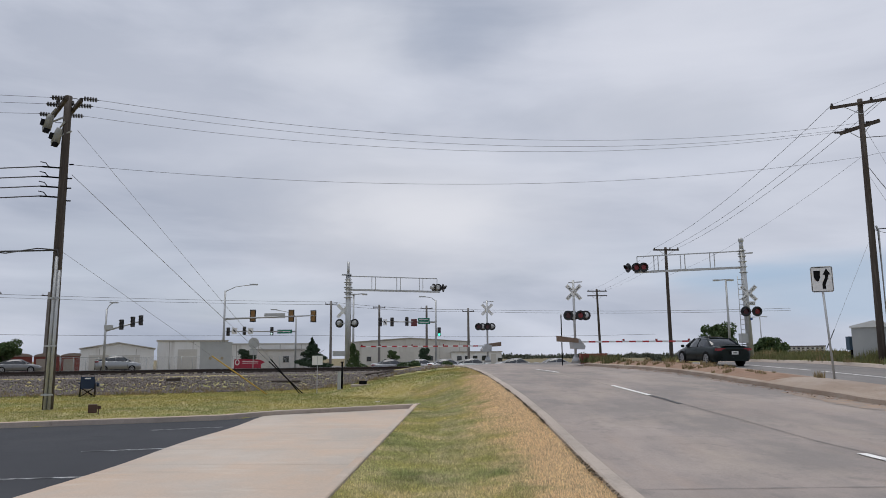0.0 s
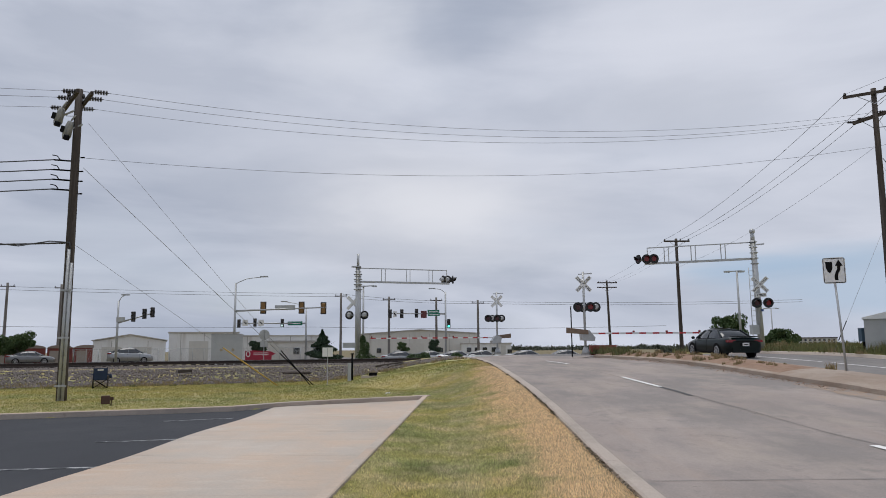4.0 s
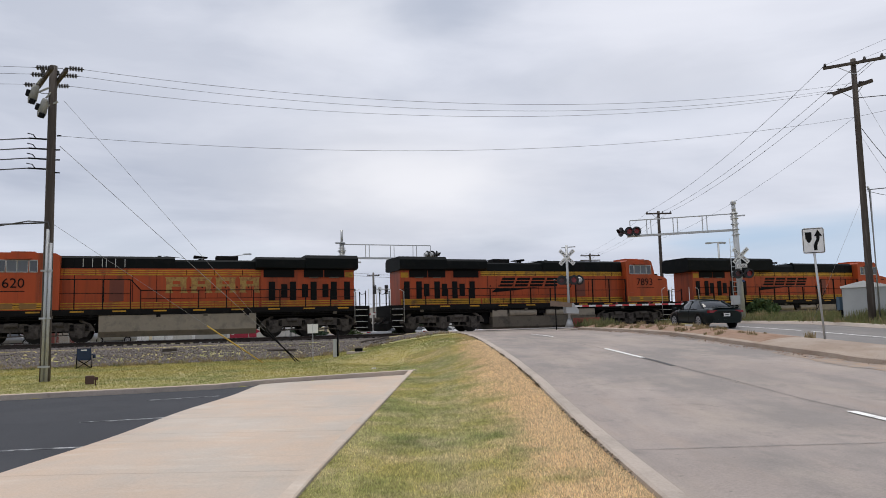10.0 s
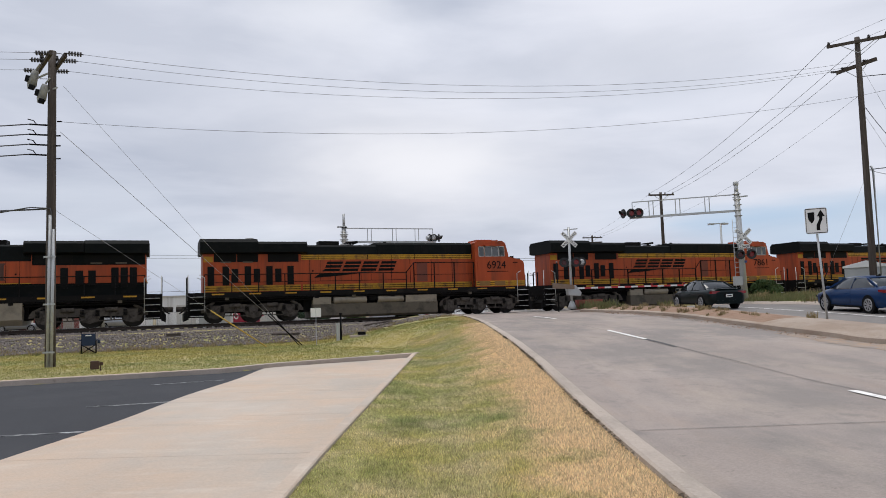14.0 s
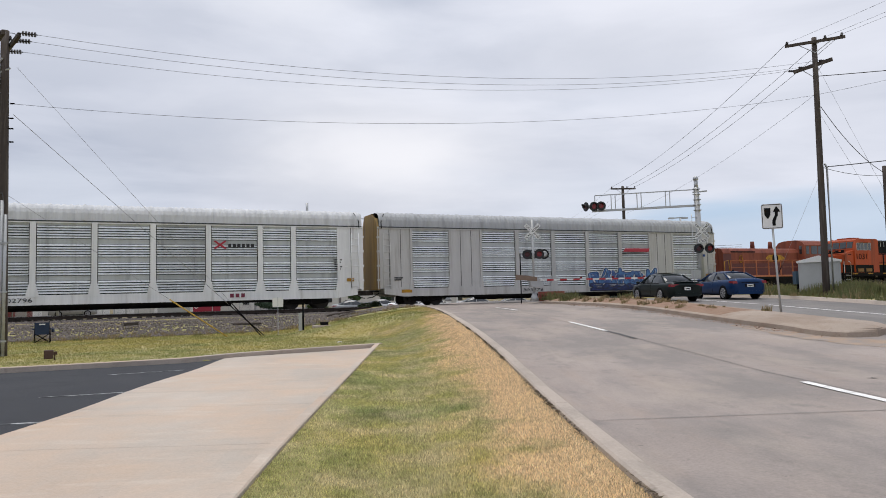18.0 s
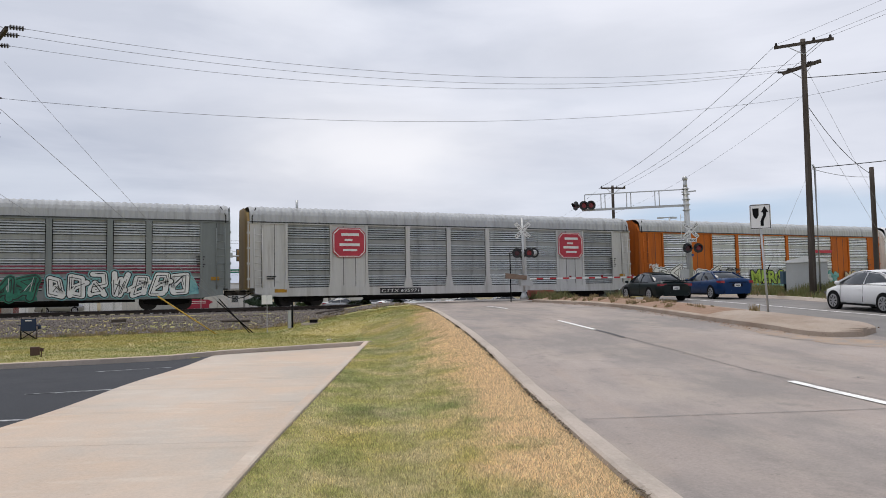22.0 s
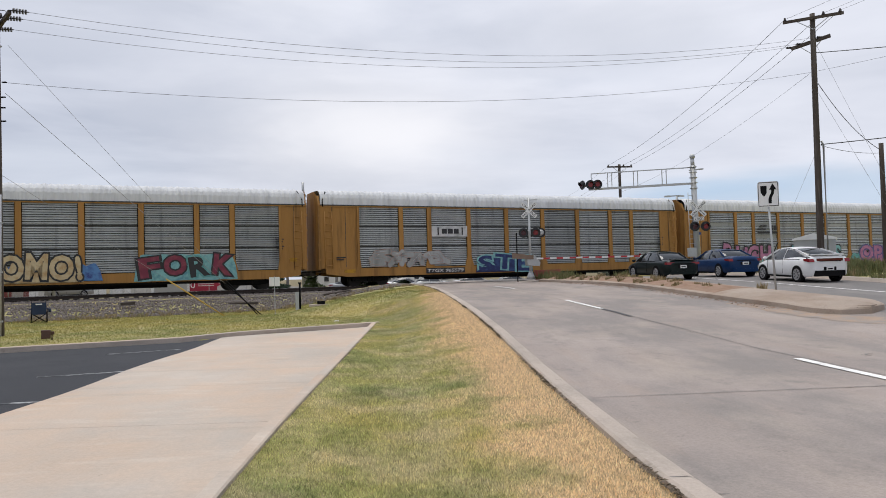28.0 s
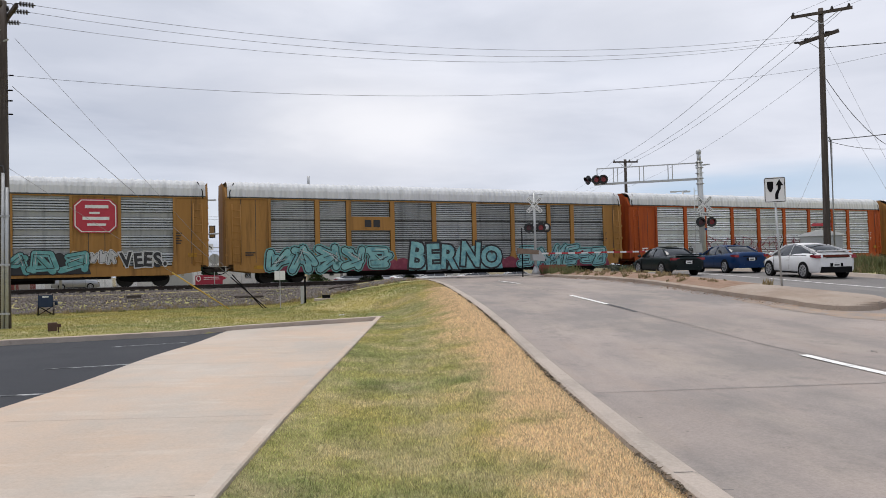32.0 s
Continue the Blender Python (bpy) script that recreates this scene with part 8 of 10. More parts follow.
wild(E_, 10.9, 18.4, 0.64, 2.0, GREEN_P, BLACK_P, 22, 7, 0.3, 0.055, GREEN_P)
blob(E_, 10.9, 18.4, 0.64, 1.5, GREEN_P, 0.0, 28, 0, 0.4)
wild(E_, 18.7, 25.6, 0.66, 2.25, WHITE_P, BLACK_P, 23, 7, 0.26, 0.055, AQUA_P)
blob(E_, 18.9, 19.7, 0.9, 1.9, AQUA_P, -0.004, 24, 0.1)
blob(E_, 25.2, 26.0, 0.9, 1.9, AQUA_P, -0.004, 25, 0.1)
sill_number(E_, "TGX 953001", 8.6, 10.3)
blob(F_, 1.9, 12.2, 0.5, 1.3, CREAM_P, 0.0, 31, 0, 0.5)
scribble(F_, 1.2, 12.4, 1.6, 2.45, RED_P, 36, 12, 0.018, -0.004)
wild(F_, 1.2, 6.3, 0.55, 2.05, BLUE_P, BLACK_P, 32, 5, 0.26, 0.055, AQUA_P)
wild(F_, 5.8, 9.9, 0.55, 2.1, TEAL_P, BLACK_P, 33, 4, 0.26, 0.055, BLUE_P, 0.045)
wild(F_, 9.4, 12.4, 0.6, 2.1, AQUA_P, BLACK_P, 34, 4, 0.22, 0.05, BLUE_P, 0.07)
tagwork(F_, 12.4, 15.6, 0.8, 2.1, MAROON_P, NAVY_P, 37, strokes=8)
blob(F_, 15.2, 24.4, 0.62, 2.25, BLACK_P, -0.01, 238, 0.0, 0.25)
blob(F_, 15.6, 24.1, 0.62, 2.0, MAROON_P, 0.0, 38, 0.0, 0.3)
wild(F_, 15.8, 24.0, 0.75, 2.3, MAROON_P, WHITE_P, 40, 7, 0.3, 0.05, BLACK_P)
wild(F_, 23.6, 26.6, 0.7, 2.15, NAVY_P, BLACK_P, 139, 3, 0.3, 0.05, BLUE_P, 0.03)
emblem_wedge(F_, 18.97, 21.4, 3.45)
sill_number(F_, "304577", 9.4, 11.2, False)
tagwork(G_, 4.1, 9.4, 0.55, 2.3, PINK_P, BLACK_P, 41, "RUCH", PINK_P, BLACK_P)
blob(G_, 4.3, 9.2, 0.55, 1.2, AQUA_P, 0.03, 42, 0, 0.5)
tagwork(G_, 11.7, 17.7, 0.65, 2.3, AQUA_P, BLACK_P, 43, "WOTS", AQUA_P, BLACK_P)
tagwork(G_, 20.0, 25.8, 0.65, 2.1, PINK_P, PURPLE_P, 44, "OPUS", PINK_P, PURPLE_P)
blob(G_, 18.8, 20.3, 0.7, 1.5, TEAL_P, -0.003, 45)
for k in range(4):
    plate(G_, "emblem_bar", 8.0 + 0.1 * k, 8.9 + 0.05 * k, 3.5 + 0.12 * k, 3.57 + 0.12 * k, BLACK_P, -0.02)
for k in range(2):
    plate(G_, "emblem_bar", 9.35 + 0.45 * k, 9.7 + 0.45 * k, 3.52, 3.88, BLACK_P, -0.02)
plate(G_, "emblem_bar", 8.0, 10.2, 3.24, 3.34, BLACK_P, -0.02)
plate(H_, "name_board", 7.75, 10.25, 3.05, 3.75, SILVER_P, -0.02)
for x in (8.15, 9.85):
    plate(H_, "emblem_bar", x, x + 0.09, 3.15, 3.65, BLACK_P, -0.01)
for k in range(3):
    plate(H_, "emblem_bar", 8.45 + 0.42 * k, 8.8 + 0.42 * k, 3.24, 3.56, BLACK_P, -0.01)
wild(H_, 3.6, 8.6, 1.15, 2.3, PANEL_GREY, spray("faded_pink", (0.36, 0.24, 0.21), (0.27, 0.24, 0.23)), 51, 4, 0.3, 0.035, None, -0.004)
blob(H_, 10.8, 15.1, 0.66, 1.7, NAVY_P, 0.0, 54, 0, 0.25)
letters(H_, "STE", 10.9, 15.0, 0.72, 1.8, NAVY_P, AQUA_P)
sill_number(H_, "TTGX 965579", 7.4, 9.9)
plate(I_, "solid_board", 5.75, 7.55, 2.7, 4.9, CAR_PAINT["yellow"], -0.06)
bm = B()
prism(bm, [(6.3, 4.05), (6.3, 4.5), (6.65, 4.62), (7.0, 4.5), (7.0, 4.05), (6.85, 3.78), (6.65, 3.68), (6.45, 3.78)], -PW - 0.004, -PW + 0.05)
part("emblem_shield", bm, NAVY_P, I_)
for k in range(4):
    plate(I_, "emblem_bar", 6.36 + 0.16 * k, 6.45 + 0.16 * k, 3.82, 4.18, WHITE_P if k % 2 else RED_P, 0.005)
tagwork(I_, 3.0, 8.5, 0.7, 2.2, CREAM_P, PURPLE_P, 61, "RANGR", CREAM_P, MAROON_P)
tagwork(I_, 10.8, 16.1, 0.7, 2.2, CREAM_P, BLACK_P, 62, "SLOMO!", CREAM_P, BLACK_P)
blob(I_, 10.0, 17.0, 0.75, 1.7, BLUE_P, -0.004, 63)
blob(I_, 18.5, 23.8, 0.64, 2.1, AQUA_P, 0.0, 64, 0.02, 0.05)
for k, (ch, m_) in enumerate((("F", MAROON_P), ("O", MAROON_P), ("R", BLACK_P), ("K", MAROON_P))):
    letters(I_, ch, 18.65 + 1.28 * k, 19.87 + 1.28 * k, 0.8, 2.05, m_, BLACK_P if m_ is MAROON_P else TEAL_P, 0.012, 0.05)
sill_number(I_, "TTGX 256076", 7.4, 9.9, False)
wild(J_, 7.7, 22.4, 1.25, 2.75, MAROON_P, MAROON_P, 71, 16, 0.04, 0.002, None, -0.01)
wild(J_, 5.9, 7.2, 1.4, 1.95, BLACK_P, BLACK_P, 72, 5, 0.045, 0.003, None, -0.01)
emblem_wedge(J_, 19.03, 21.5, 3.45)
blob(K_, 2.6, 26.6, 0.6, 1.35, MAROON_P, -0.006, 80, 0, 0.3)
wild(K_, 2.5, 10.2, 0.55, 2.3, AQUA_P, BLACK_P, 81, 5, 0.4, 0.065, TEAL_P)
tagwork(K_, 11.4, 18.0, 0.55, 2.3, AQUA_P, BLACK_P, 84, "BERNO", AQUA_P, BLACK_P)
wild(K_, 19.2, 26.3, 0.6, 2.2, AQUA_P, BLACK_P, 85, 6, 0.3, 0.06, TEAL_P)
plate(K_, "name_board", 7.75, 10.25, 3.1, 3.95, CAR_PAINT["yellow"], -0.03)
for k in range(2):
    plate(K_, "emblem_bar", 8.6 + 0.55 * k, 9.02 + 0.55 * k, 3.3, 3.75, BLACK_P, -0.015)
sill_number(K_, "196678", 5.6, 7.2, False)
octagon(L_, 22.23, 3.85, 0.98)
tagwork(L_, 17.6, 22.0, 0.75, 2.1, TEAL_P, BLACK_P, 91, strokes=9)
blob(L_, 20.8, 22.2, 1.3, 2.0, CREAM_P, 0.01, 92)
wild(L_, 21.9, 23.2, 1.3, 2.0, SILVER_P, BLACK_P, 93, 3, 0.12, 0.03, WHITE_P)
letters(L_, "VEES.", 23.3, 25.7, 1.05, 1.95, BLACK_P, SILVER_P, 0.0, 0.05)

# ---- road cars ----
TAIL = mat("tail_lamp_red", (0.2, 0.008, 0.012), 0.25, 0, 0.1, 0.2, 20)
CHROME = mat("bright_trim", (0.55, 0.55, 0.56), 0.2, 0.9, 0.05, 0.3, 20)
RIM = mat("alloy_rim", (0.34, 0.34, 0.35), 0.35, 0.4, 0.08, 0.3, 20)


def car_paint(name, c, metal=0.2):
    m = mat(name, c, 0.3, metal, 0.05, 0.8, 20, spec=0.22)
    b = m.node_tree.nodes["Principled BSDF"]
    b.inputs["Coat Weight"].default_value, b.inputs["Coat Roughness"].default_value = 0.1, 0.04
    return m


def loft(bm, rings, mi=0, cap=True):
    vs = [[bm.verts.new(p) for p in r] for r in rings]
    n = len(vs[0])
    for a, b in zip(vs, vs[1:]):
        for k in range(n - 1):
            f = bm.faces.new((a[k], a[k + 1], b[k + 1], b[k]))
            f.smooth, f.material_index = True, mi
    if cap:
        bm.faces.new(vs[0])
        bm.faces.new(vs[-1][::-1])
    bmesh.ops.recalc_face_normals(bm, faces=bm.faces[:])


def road_wheel(parent, x, y, r, rim_mat, spokes=8):
    w = new("wheel")
    w.parent = parent
    w.matrix_basis = pose(x, y, r)
    s = -1 if y < 0 else 1
    bm = B()
    prof = [(0.7, -0.1), (0.92, -0.105), (1.0, -0.07), (1.0, 0.07), (0.92, 0.105), (0.7, 0.1)]
    rows = []
    for k in range(25):
        a = 2 * math.pi * k / 24
        rows.append([(r * q * math.cos(a), s * d, r * q * math.sin(a)) for q, d in prof])
    sheet(bm, rows)
    bmesh.ops.recalc_face_normals(bm, faces=bm.faces[:])
    part("tyre", bm, RUBBER, w)
    bm = B()
    disc(bm, (0, s * 0.05, 0), (0, 1, 0), r * 0.62, 0.02, 20)
    part("brake_disc", bm, DARKMETAL, w)
    bm = B()
    for k in range(spokes):
        a = 2 * math.pi * k / spokes
        for da in (-0.13, 0.13):
            bar(bm, (r * 0.1 * math.cos(a), s * 0.09, r * 0.1 * math.sin(a)), (r * 0.7 * math.cos(a + da), s * 0.1, r * 0.7 * math.sin(a + da)), 0.035, 0.03)
    disc(bm, (0, s * 0.085, 0), (0, 1, 0), r * 0.16, 0.05, 12)
    tube(bm, [(r * 0.7 * math.cos(2 * math.pi * k / 24), s * 0.1, r * 0.7 * math.sin(2 * math.pi * k / 24)) for k in range(25)], 0.022, 6)
    part("rim", bm, rim_mat, w)
    return w


def make_car(label, paint, L, W, H, wb, style, rim=RIM):
    """A car, its middle at the origin, front towards +x. style: 'coupe', 'sedan' or 'liftback'."""
    T = thing("car", label, "car", group="waiting cars")
    h, w = L / 2, W / 2
    belt = 0.66 * H
    deck = {"coupe": 0.70, "sedan": 0.73, "liftback": 0.76}[style] * H
    hood = 0.60 * H
    # body stations from tail to nose: x, half width, lowest, shoulder, top
    st = [(-h, 0.74 * w, 0.42, deck * 0.80, deck * 0.84), (-h + 0.1, 0.90 * w, 0.26, deck * 0.94, deck * 0.98), (-h + 0.45, 0.97 * w, 0.22, belt * 0.99, deck), (-h + 1.0, w, 0.2, belt, deck),
          (-0.3, w, 0.2, belt, belt + 0.05), (h - 1.65, w * 0.99, 0.2, belt * 0.97, hood + 0.13), (h - 0.9, 0.96 * w, 0.2, hood * 0.96, hood + 0.05), (h - 0.3, 0.86 * w, 0.22, hood * 0.84, hood * 0.9), (h - 0.06, 0.68 * w, 0.26, hood * 0.7, hood * 0.75), (h, 0.5 * w, 0.34, hood * 0.6, hood * 0.64)]
    rings = []
    for x, hw, lo, sh, top in st:
        half = [(hw * 0.86, lo), (hw * 0.98, lo + 0.1), (hw * 1.0, (lo + sh) * 0.52), (hw * 0.985, sh * 0.9), (hw * 0.93, sh), (hw * 0.78, top - 0.01), (hw * 0.4, top + 0.015)]
        ring = [(x, -a, b) for a, b in half] + [(x, 0, top + 0.02)] + [(x, a, b) for a, b in half[::-1]]
        rings.append(ring)
    bm = B()
    loft(bm, rings)
    # wheel arches as dark wells
    part("body", bm, paint, T)
    R = 0.325
    for x in (-wb / 2, wb / 2):
        for s in (-1, 1):
            bm = B()
            disc(bm, (x, s * (w - 0.09), R + 0.02), (0, 1, 0), R + 0.04, 0.19, 24)
            part("wheel_arch", bm, BLACK, T)
    # greenhouse
    if style == "coupe":
        gx = (-h + 0.78, -h + 1.55, -0.05, 0.35, 1.1)
    elif style == "sedan":
        gx = (-h + 0.62, -h + 1.45, -0.2, 0.35, 1.22)
    else:
        gx = (-h + 0.25, -h + 1.5, -0.15, 0.4, 1.35)
    rb, rt, ft = gx[0], gx[1], gx[3]
    zs = (deck + 0.0, H - 0.06, H, H - 0.03, hood + 0.12)
    ws = (0.70 * w, 0.64 * w, 0.67 * w, 0.66 * w, 0.74 * w)
    rings = []
    for x, z, ww in zip(gx, zs, ws):
        lowz = belt - 0.02 if z > belt + 0.06 else z - 0.03
        base = 0.9 * w if z > belt + 0.06 else 0.82 * w
        mid = (lowz + z) / 2
        rings.append([(x, -base, lowz), (x, -(base + ww) / 2 - 0.02, mid), (x, -ww, z - 0.03), (x, -ww * 0.8, z), (x, 0, z + 0.015), (x, ww * 0.8, z), (x, ww, z - 0.03), (x, (base + ww) / 2 + 0.02, mid), (x, base, lowz)])
    bm = B()
    loft(bm, rings, 0, True)
    part("glasshouse", bm, DARKGLASS, T)
    bm = B()
    rows = []
    for x, z, ww in ((gx[1] - 0.03, zs[1], ws[1]), (gx[2], zs[2], ws[2]), (gx[3] + 0.03, zs[3], ws[3])):
        rows.append([(x, -ww - 0.015, z - 0.05), (x, -ww * 0.8, z + 0.012), (x, 0, z + 0.028), (x, ww * 0.8, z + 0.012), (x, ww + 0.015, z - 0.05)])
    sheet(bm, rows)
    ext = bmesh.ops.extrude_face_region(bm, geom=bm.faces[:])
    bmesh.ops.translate(bm, verts=[v for v in ext["geom"] if isinstance(v, bmesh.types.BMVert)], vec=(0, 0, -0.02))
    bmesh.ops.recalc_face_normals(bm, faces=bm.faces[:])
    part("roof", bm, paint, T)
    for s in (-1, 1):
        for (x0, z0, w0), (x1, z1, w1), wd in (((gx[0] + 0.08, deck - 0.02, 0.8 * w), (gx[1], H - 0.09, ws[1] - 0.01), 0.1 if style == "liftback" else 0.12), ((gx[4], hood + 0.1, 0.85 * w), (gx[3], H - 0.07, ws[3] + 0.01), 0.07), ((-0.25, belt - 0.02, 0.9 * w), (-0.3, H - 0.06, ws[2] + 0.01), 0.06)):
            bm = B()
            bar(bm, (x0, s * w0, z0), (x1, s * w1, z1), wd * 0.35, wd)
            part("pillar", bm, paint, T)
        bm = B()
        bar(bm, (gx[0] + 0.5, s * (0.93 * w), belt), (gx[4] - 0.1, s * (0.93 * w), belt - 0.02), 0.02, 0.025)
        part("window_trim", bm, CHROME if style != "coupe" else BLACK, T)
        bm = B()
        for xx in (-0.3, 0.95):
            bar(bm, (xx, s * (w * 1.0 + 0.001), 0.35), (xx - 0.02, s * (w * 0.985), belt - 0.03), 0.006, 0.012)
        part("door_gap", bm, BLACK, T)
        bm = B()
        box(bm, -0.2, 0.0, s * w * 0.99 - 0.012, s * w * 0.99 + 0.012, belt - 0.2, belt - 0.17)
        part("door_handle", bm, paint, T)
        bm = B()
        bmesh.ops.create_uvsphere(bm, u_segments=10, v_segments=8, radius=0.1, matrix=Matrix.Translation((0.95, s * (w + 0.1), belt + 0.04)) @ Matrix.Diagonal((0.7, 1.0, 0.75, 1)))
        part("mirror", bm, paint, T)
        # tail lamp wraps the corner
        bm = B()
        z0, z1 = (deck * 0.77, deck * 0.89)
        prism(bm, [(-h + 0.42, z0 + 0.04), (-h + 0.45, z1), (-h + 0.05, z1), (-h - 0.0, z0)], s * w * 0.62, s * w * 0.965) if style != "coupe" else prism(bm, [(-h + 0.25, z0), (-h + 0.25, z1), (-h + 0.02, z1), (-h - 0.0, z0)], s * w * 0.5, s * w * 0.93)
        part("tail_lamp", bm, TAIL, T)
        bm = B()
        box(bm, h - 0.35, h - 0.1, s * w * 0.6, s * w * 0.8, hood * 0.62, hood * 0.74) if s > 0 else box(bm, h - 0.35, h - 0.1, -w * 0.8, -w * 0.6, hood * 0.62, hood * 0.74)
        part("headlamp", bm, CHROME, T)
        bm = B()
        bar(bm, (-wb / 2 + 0.42, s * (w - 0.01), 0.24), (wb / 2 - 0.42, s * (w - 0.01), 0.24), 0.03, 0.07)
        part("side_sill", bm, BLACK, T)
    bm = B()
    box(bm, -h - 0.02, -h + 0.1, -0.72 * w, 0.72 * w, 0.26, 0.42 if style != "liftback" else 0.5)
    part("bumper_trim", bm, BLACK if style == "liftback" else paint, T)
    pz = deck * (0.46 if style == "liftback" else 0.6)
    bm = B()
    box(bm, -h - 0.015, -h + 0.02, -0.27, 0.27, pz, pz + 0.14)
    part("plate_recess", bm, BLACK, T)
    bm = B()
    box(bm, -h - 0.03, -h - 0.012, -0.16, 0.16, pz - 0.01, pz + 0.14)
    pl = part("number_plate", bm, WHITE, T)
    bm = B()
    box(bm, -h - 0.034, -h - 0.03, -0.11, 0.11, pz + 0.035, pz + 0.085)
    part("plate_bar", bm, DARKMETAL, pl)
    bm = B()
    bar(bm, (-h - 0.005, -0.5 * w, deck * 0.8), (-h - 0.005, 0.5 * w, deck * 0.8), 0.03, 0.03)
    part("lid_gap", bm, BLACK, T)
    if style == "coupe":
        bm = B()
        box(bm, -h + 0.02, -h + 0.2, -0.7 * w, 0.7 * w, deck + 0.02, deck + 0.06)
        part("spoiler", bm, paint, T)
        bm = B()
        box(bm, gx[2] - 0.45, gx[2] + 0.35, -0.4 * w, 0.4 * w, H + 0.02, H + 0.05)
        part("sunroof", bm, DARKGLASS, T)
    if style == "liftback":
        bm = B()
        box(bm, -h + 0.05, -h + 0.3, -0.72 * w, 0.72 * w, deck + 0.02, deck + 0.07)
        part("spoiler", bm, paint, T)
        bm = B()
        box(bm, -h - 0.012, -h + 0.05, -0.62 * w, 0.62 * w, deck * 0.8, deck * 0.9)
        part("lamp_strip", bm, mat("lamp_strip_dark", (0.09, 0.008, 0.01), 0.15, 0, 0.1, 0.2, 20), T)
    if style == "sedan":
        bm = B()
        prism(bm, [(-0.9, H), (-0.6, H), (-0.85, H + 0.09)], -0.02, 0.02)
        part("antenna_fin", bm, BLACK, T)
    wheels = [road_wheel(T, x, s * (w - 0.1), R, rim) for x in (-wb / 2, wb / 2) for s in (-1, 1)]
    return T, wheels


def car_pose(x, y, heading, wb):
    """A car's pose on the road at its middle; heading: degrees to the left of +y."""
    d = Vector((-math.sin(radians(heading)), math.cos(radians(heading))))
    a, b = Vector((x, y)) - d * wb / 2, Vector((x, y)) + d * wb / 2
    za, zb = road_z(a.x, a.y), road_z(b.x, b.y)
    return pose(x, y, (za + zb) / 2 + 0.005, 0, -math.degrees(math.atan2(zb - za, wb)), 90 + heading)


GREEN_CAR = car_paint("paint_dark_green", (0.003, 0.009, 0.0095), 0.0)
BLUE_CAR = car_paint("paint_blue", (0.003, 0.027, 0.095), 0.0)
WHITE_CAR = car_paint("paint_white", (0.72, 0.72, 0.72), 0.0)
green_car, _ = make_car("dark green coupe waiting at the gate beside the median", GREEN_CAR, 4.83, 1.81, 1.38, 2.67, "coupe", RIM)
green_car.matrix_basis = car_pose(13.35, 36.2, 6, 2.67)
blue_car, blue_wheels = make_car("glossy blue saloon pulling up to the crossing", BLUE_CAR, 4.75, 1.84, 1.42, 2.75, "sedan")
white_car, white_wheels = make_car("white liftback pulling up behind the blue saloon", WHITE_CAR, 4.5, 1.82, 1.46, 2.70, "liftback")
BLUE_Y = [(0, -16.0), (6, 1.5), (10, 14.5), (12, 22.8), (12.5, 25.1), (13, 27.4), (13.5, 29.5), (14, 31.4), (14.5, 33.2), (15.5, 36.1), (16.5, 38.2), (17, 39.1), (17.6, 39.6), (32, 39.6)]
WHITE_Y = [(0, -29.1), (10, -7.1), (16, 8.9), (19, 19.5), (20, 22.9), (20.5, 24.2), (21, 25.25), (21.5, 26.26), (22, 27.2), (23, 29.05), (24, 31.0), (25, 32.6), (25.5, 32.95), (26, 33.0), (32, 33.0)]


def ease(pairs, t):
    """A smooth value through the pairs."""
    for k in range(len(pairs) - 1):
        (a, p), (b, q) = pairs[k], pairs[k + 1]
        if t <= b or k == len(pairs) - 2:
            d0 = (q - pairs[k - 1][1]) / (b - pairs[k - 1][0]) if k else (q - p) / (b - a)
            d1 = (pairs[k + 2][1] - p) / (pairs[k + 2][0] - a) if k + 2 < len(pairs) else 0.0
            u, w = min(1, (t - a) / (b - a)), b - a
            return (2 * u**3 - 3 * u**2 + 1) * p + (u**3 - 2 * u**2 + u) * w * d0 + (3 * u**2 - 2 * u**3) * q + (u**3 - u**2) * w * d1
    return pairs[-1][1]


def lane_x(y):
    return interp(y, [(0, 17.6), (24, 17.3), (30, 17.25), (37, 17.1), (42, 16.4)])

# ---- beyond the track: traffic signals, buildings, parked cars ----
HEAD_BLACK = mat("signal_head_black", (0.02, 0.02, 0.02), 0.5, 0, 0.1, 0.4, 20)
HEAD_TAN = mat("signal_back_tan", (0.22, 0.12, 0.035), 0.6, 0, 0.12, 0.4, 20)
LENS_OFF = mat("lens_unlit", (0.06, 0.05, 0.045), 0.3, 0, 0.1, 0.2, 20)
LENS_GREEN = mat("lens_green_lit", (0.05, 0.5, 0.35), 0.3, 0, 0.1, 0.2, 20, emit=(0.1, 1.0, 0.65, 2.5))
LENS_WHITE = mat("lens_pale_lit", (0.6, 0.7, 0.7), 0.3, 0, 0.1, 0.2, 20, emit=(0.7, 1.0, 0.95, 0.8))
SIGN_GREEN = mat("street_sign_green", (0.015, 0.16, 0.1), 0.5, 0, 0.08, 0.5, 20)


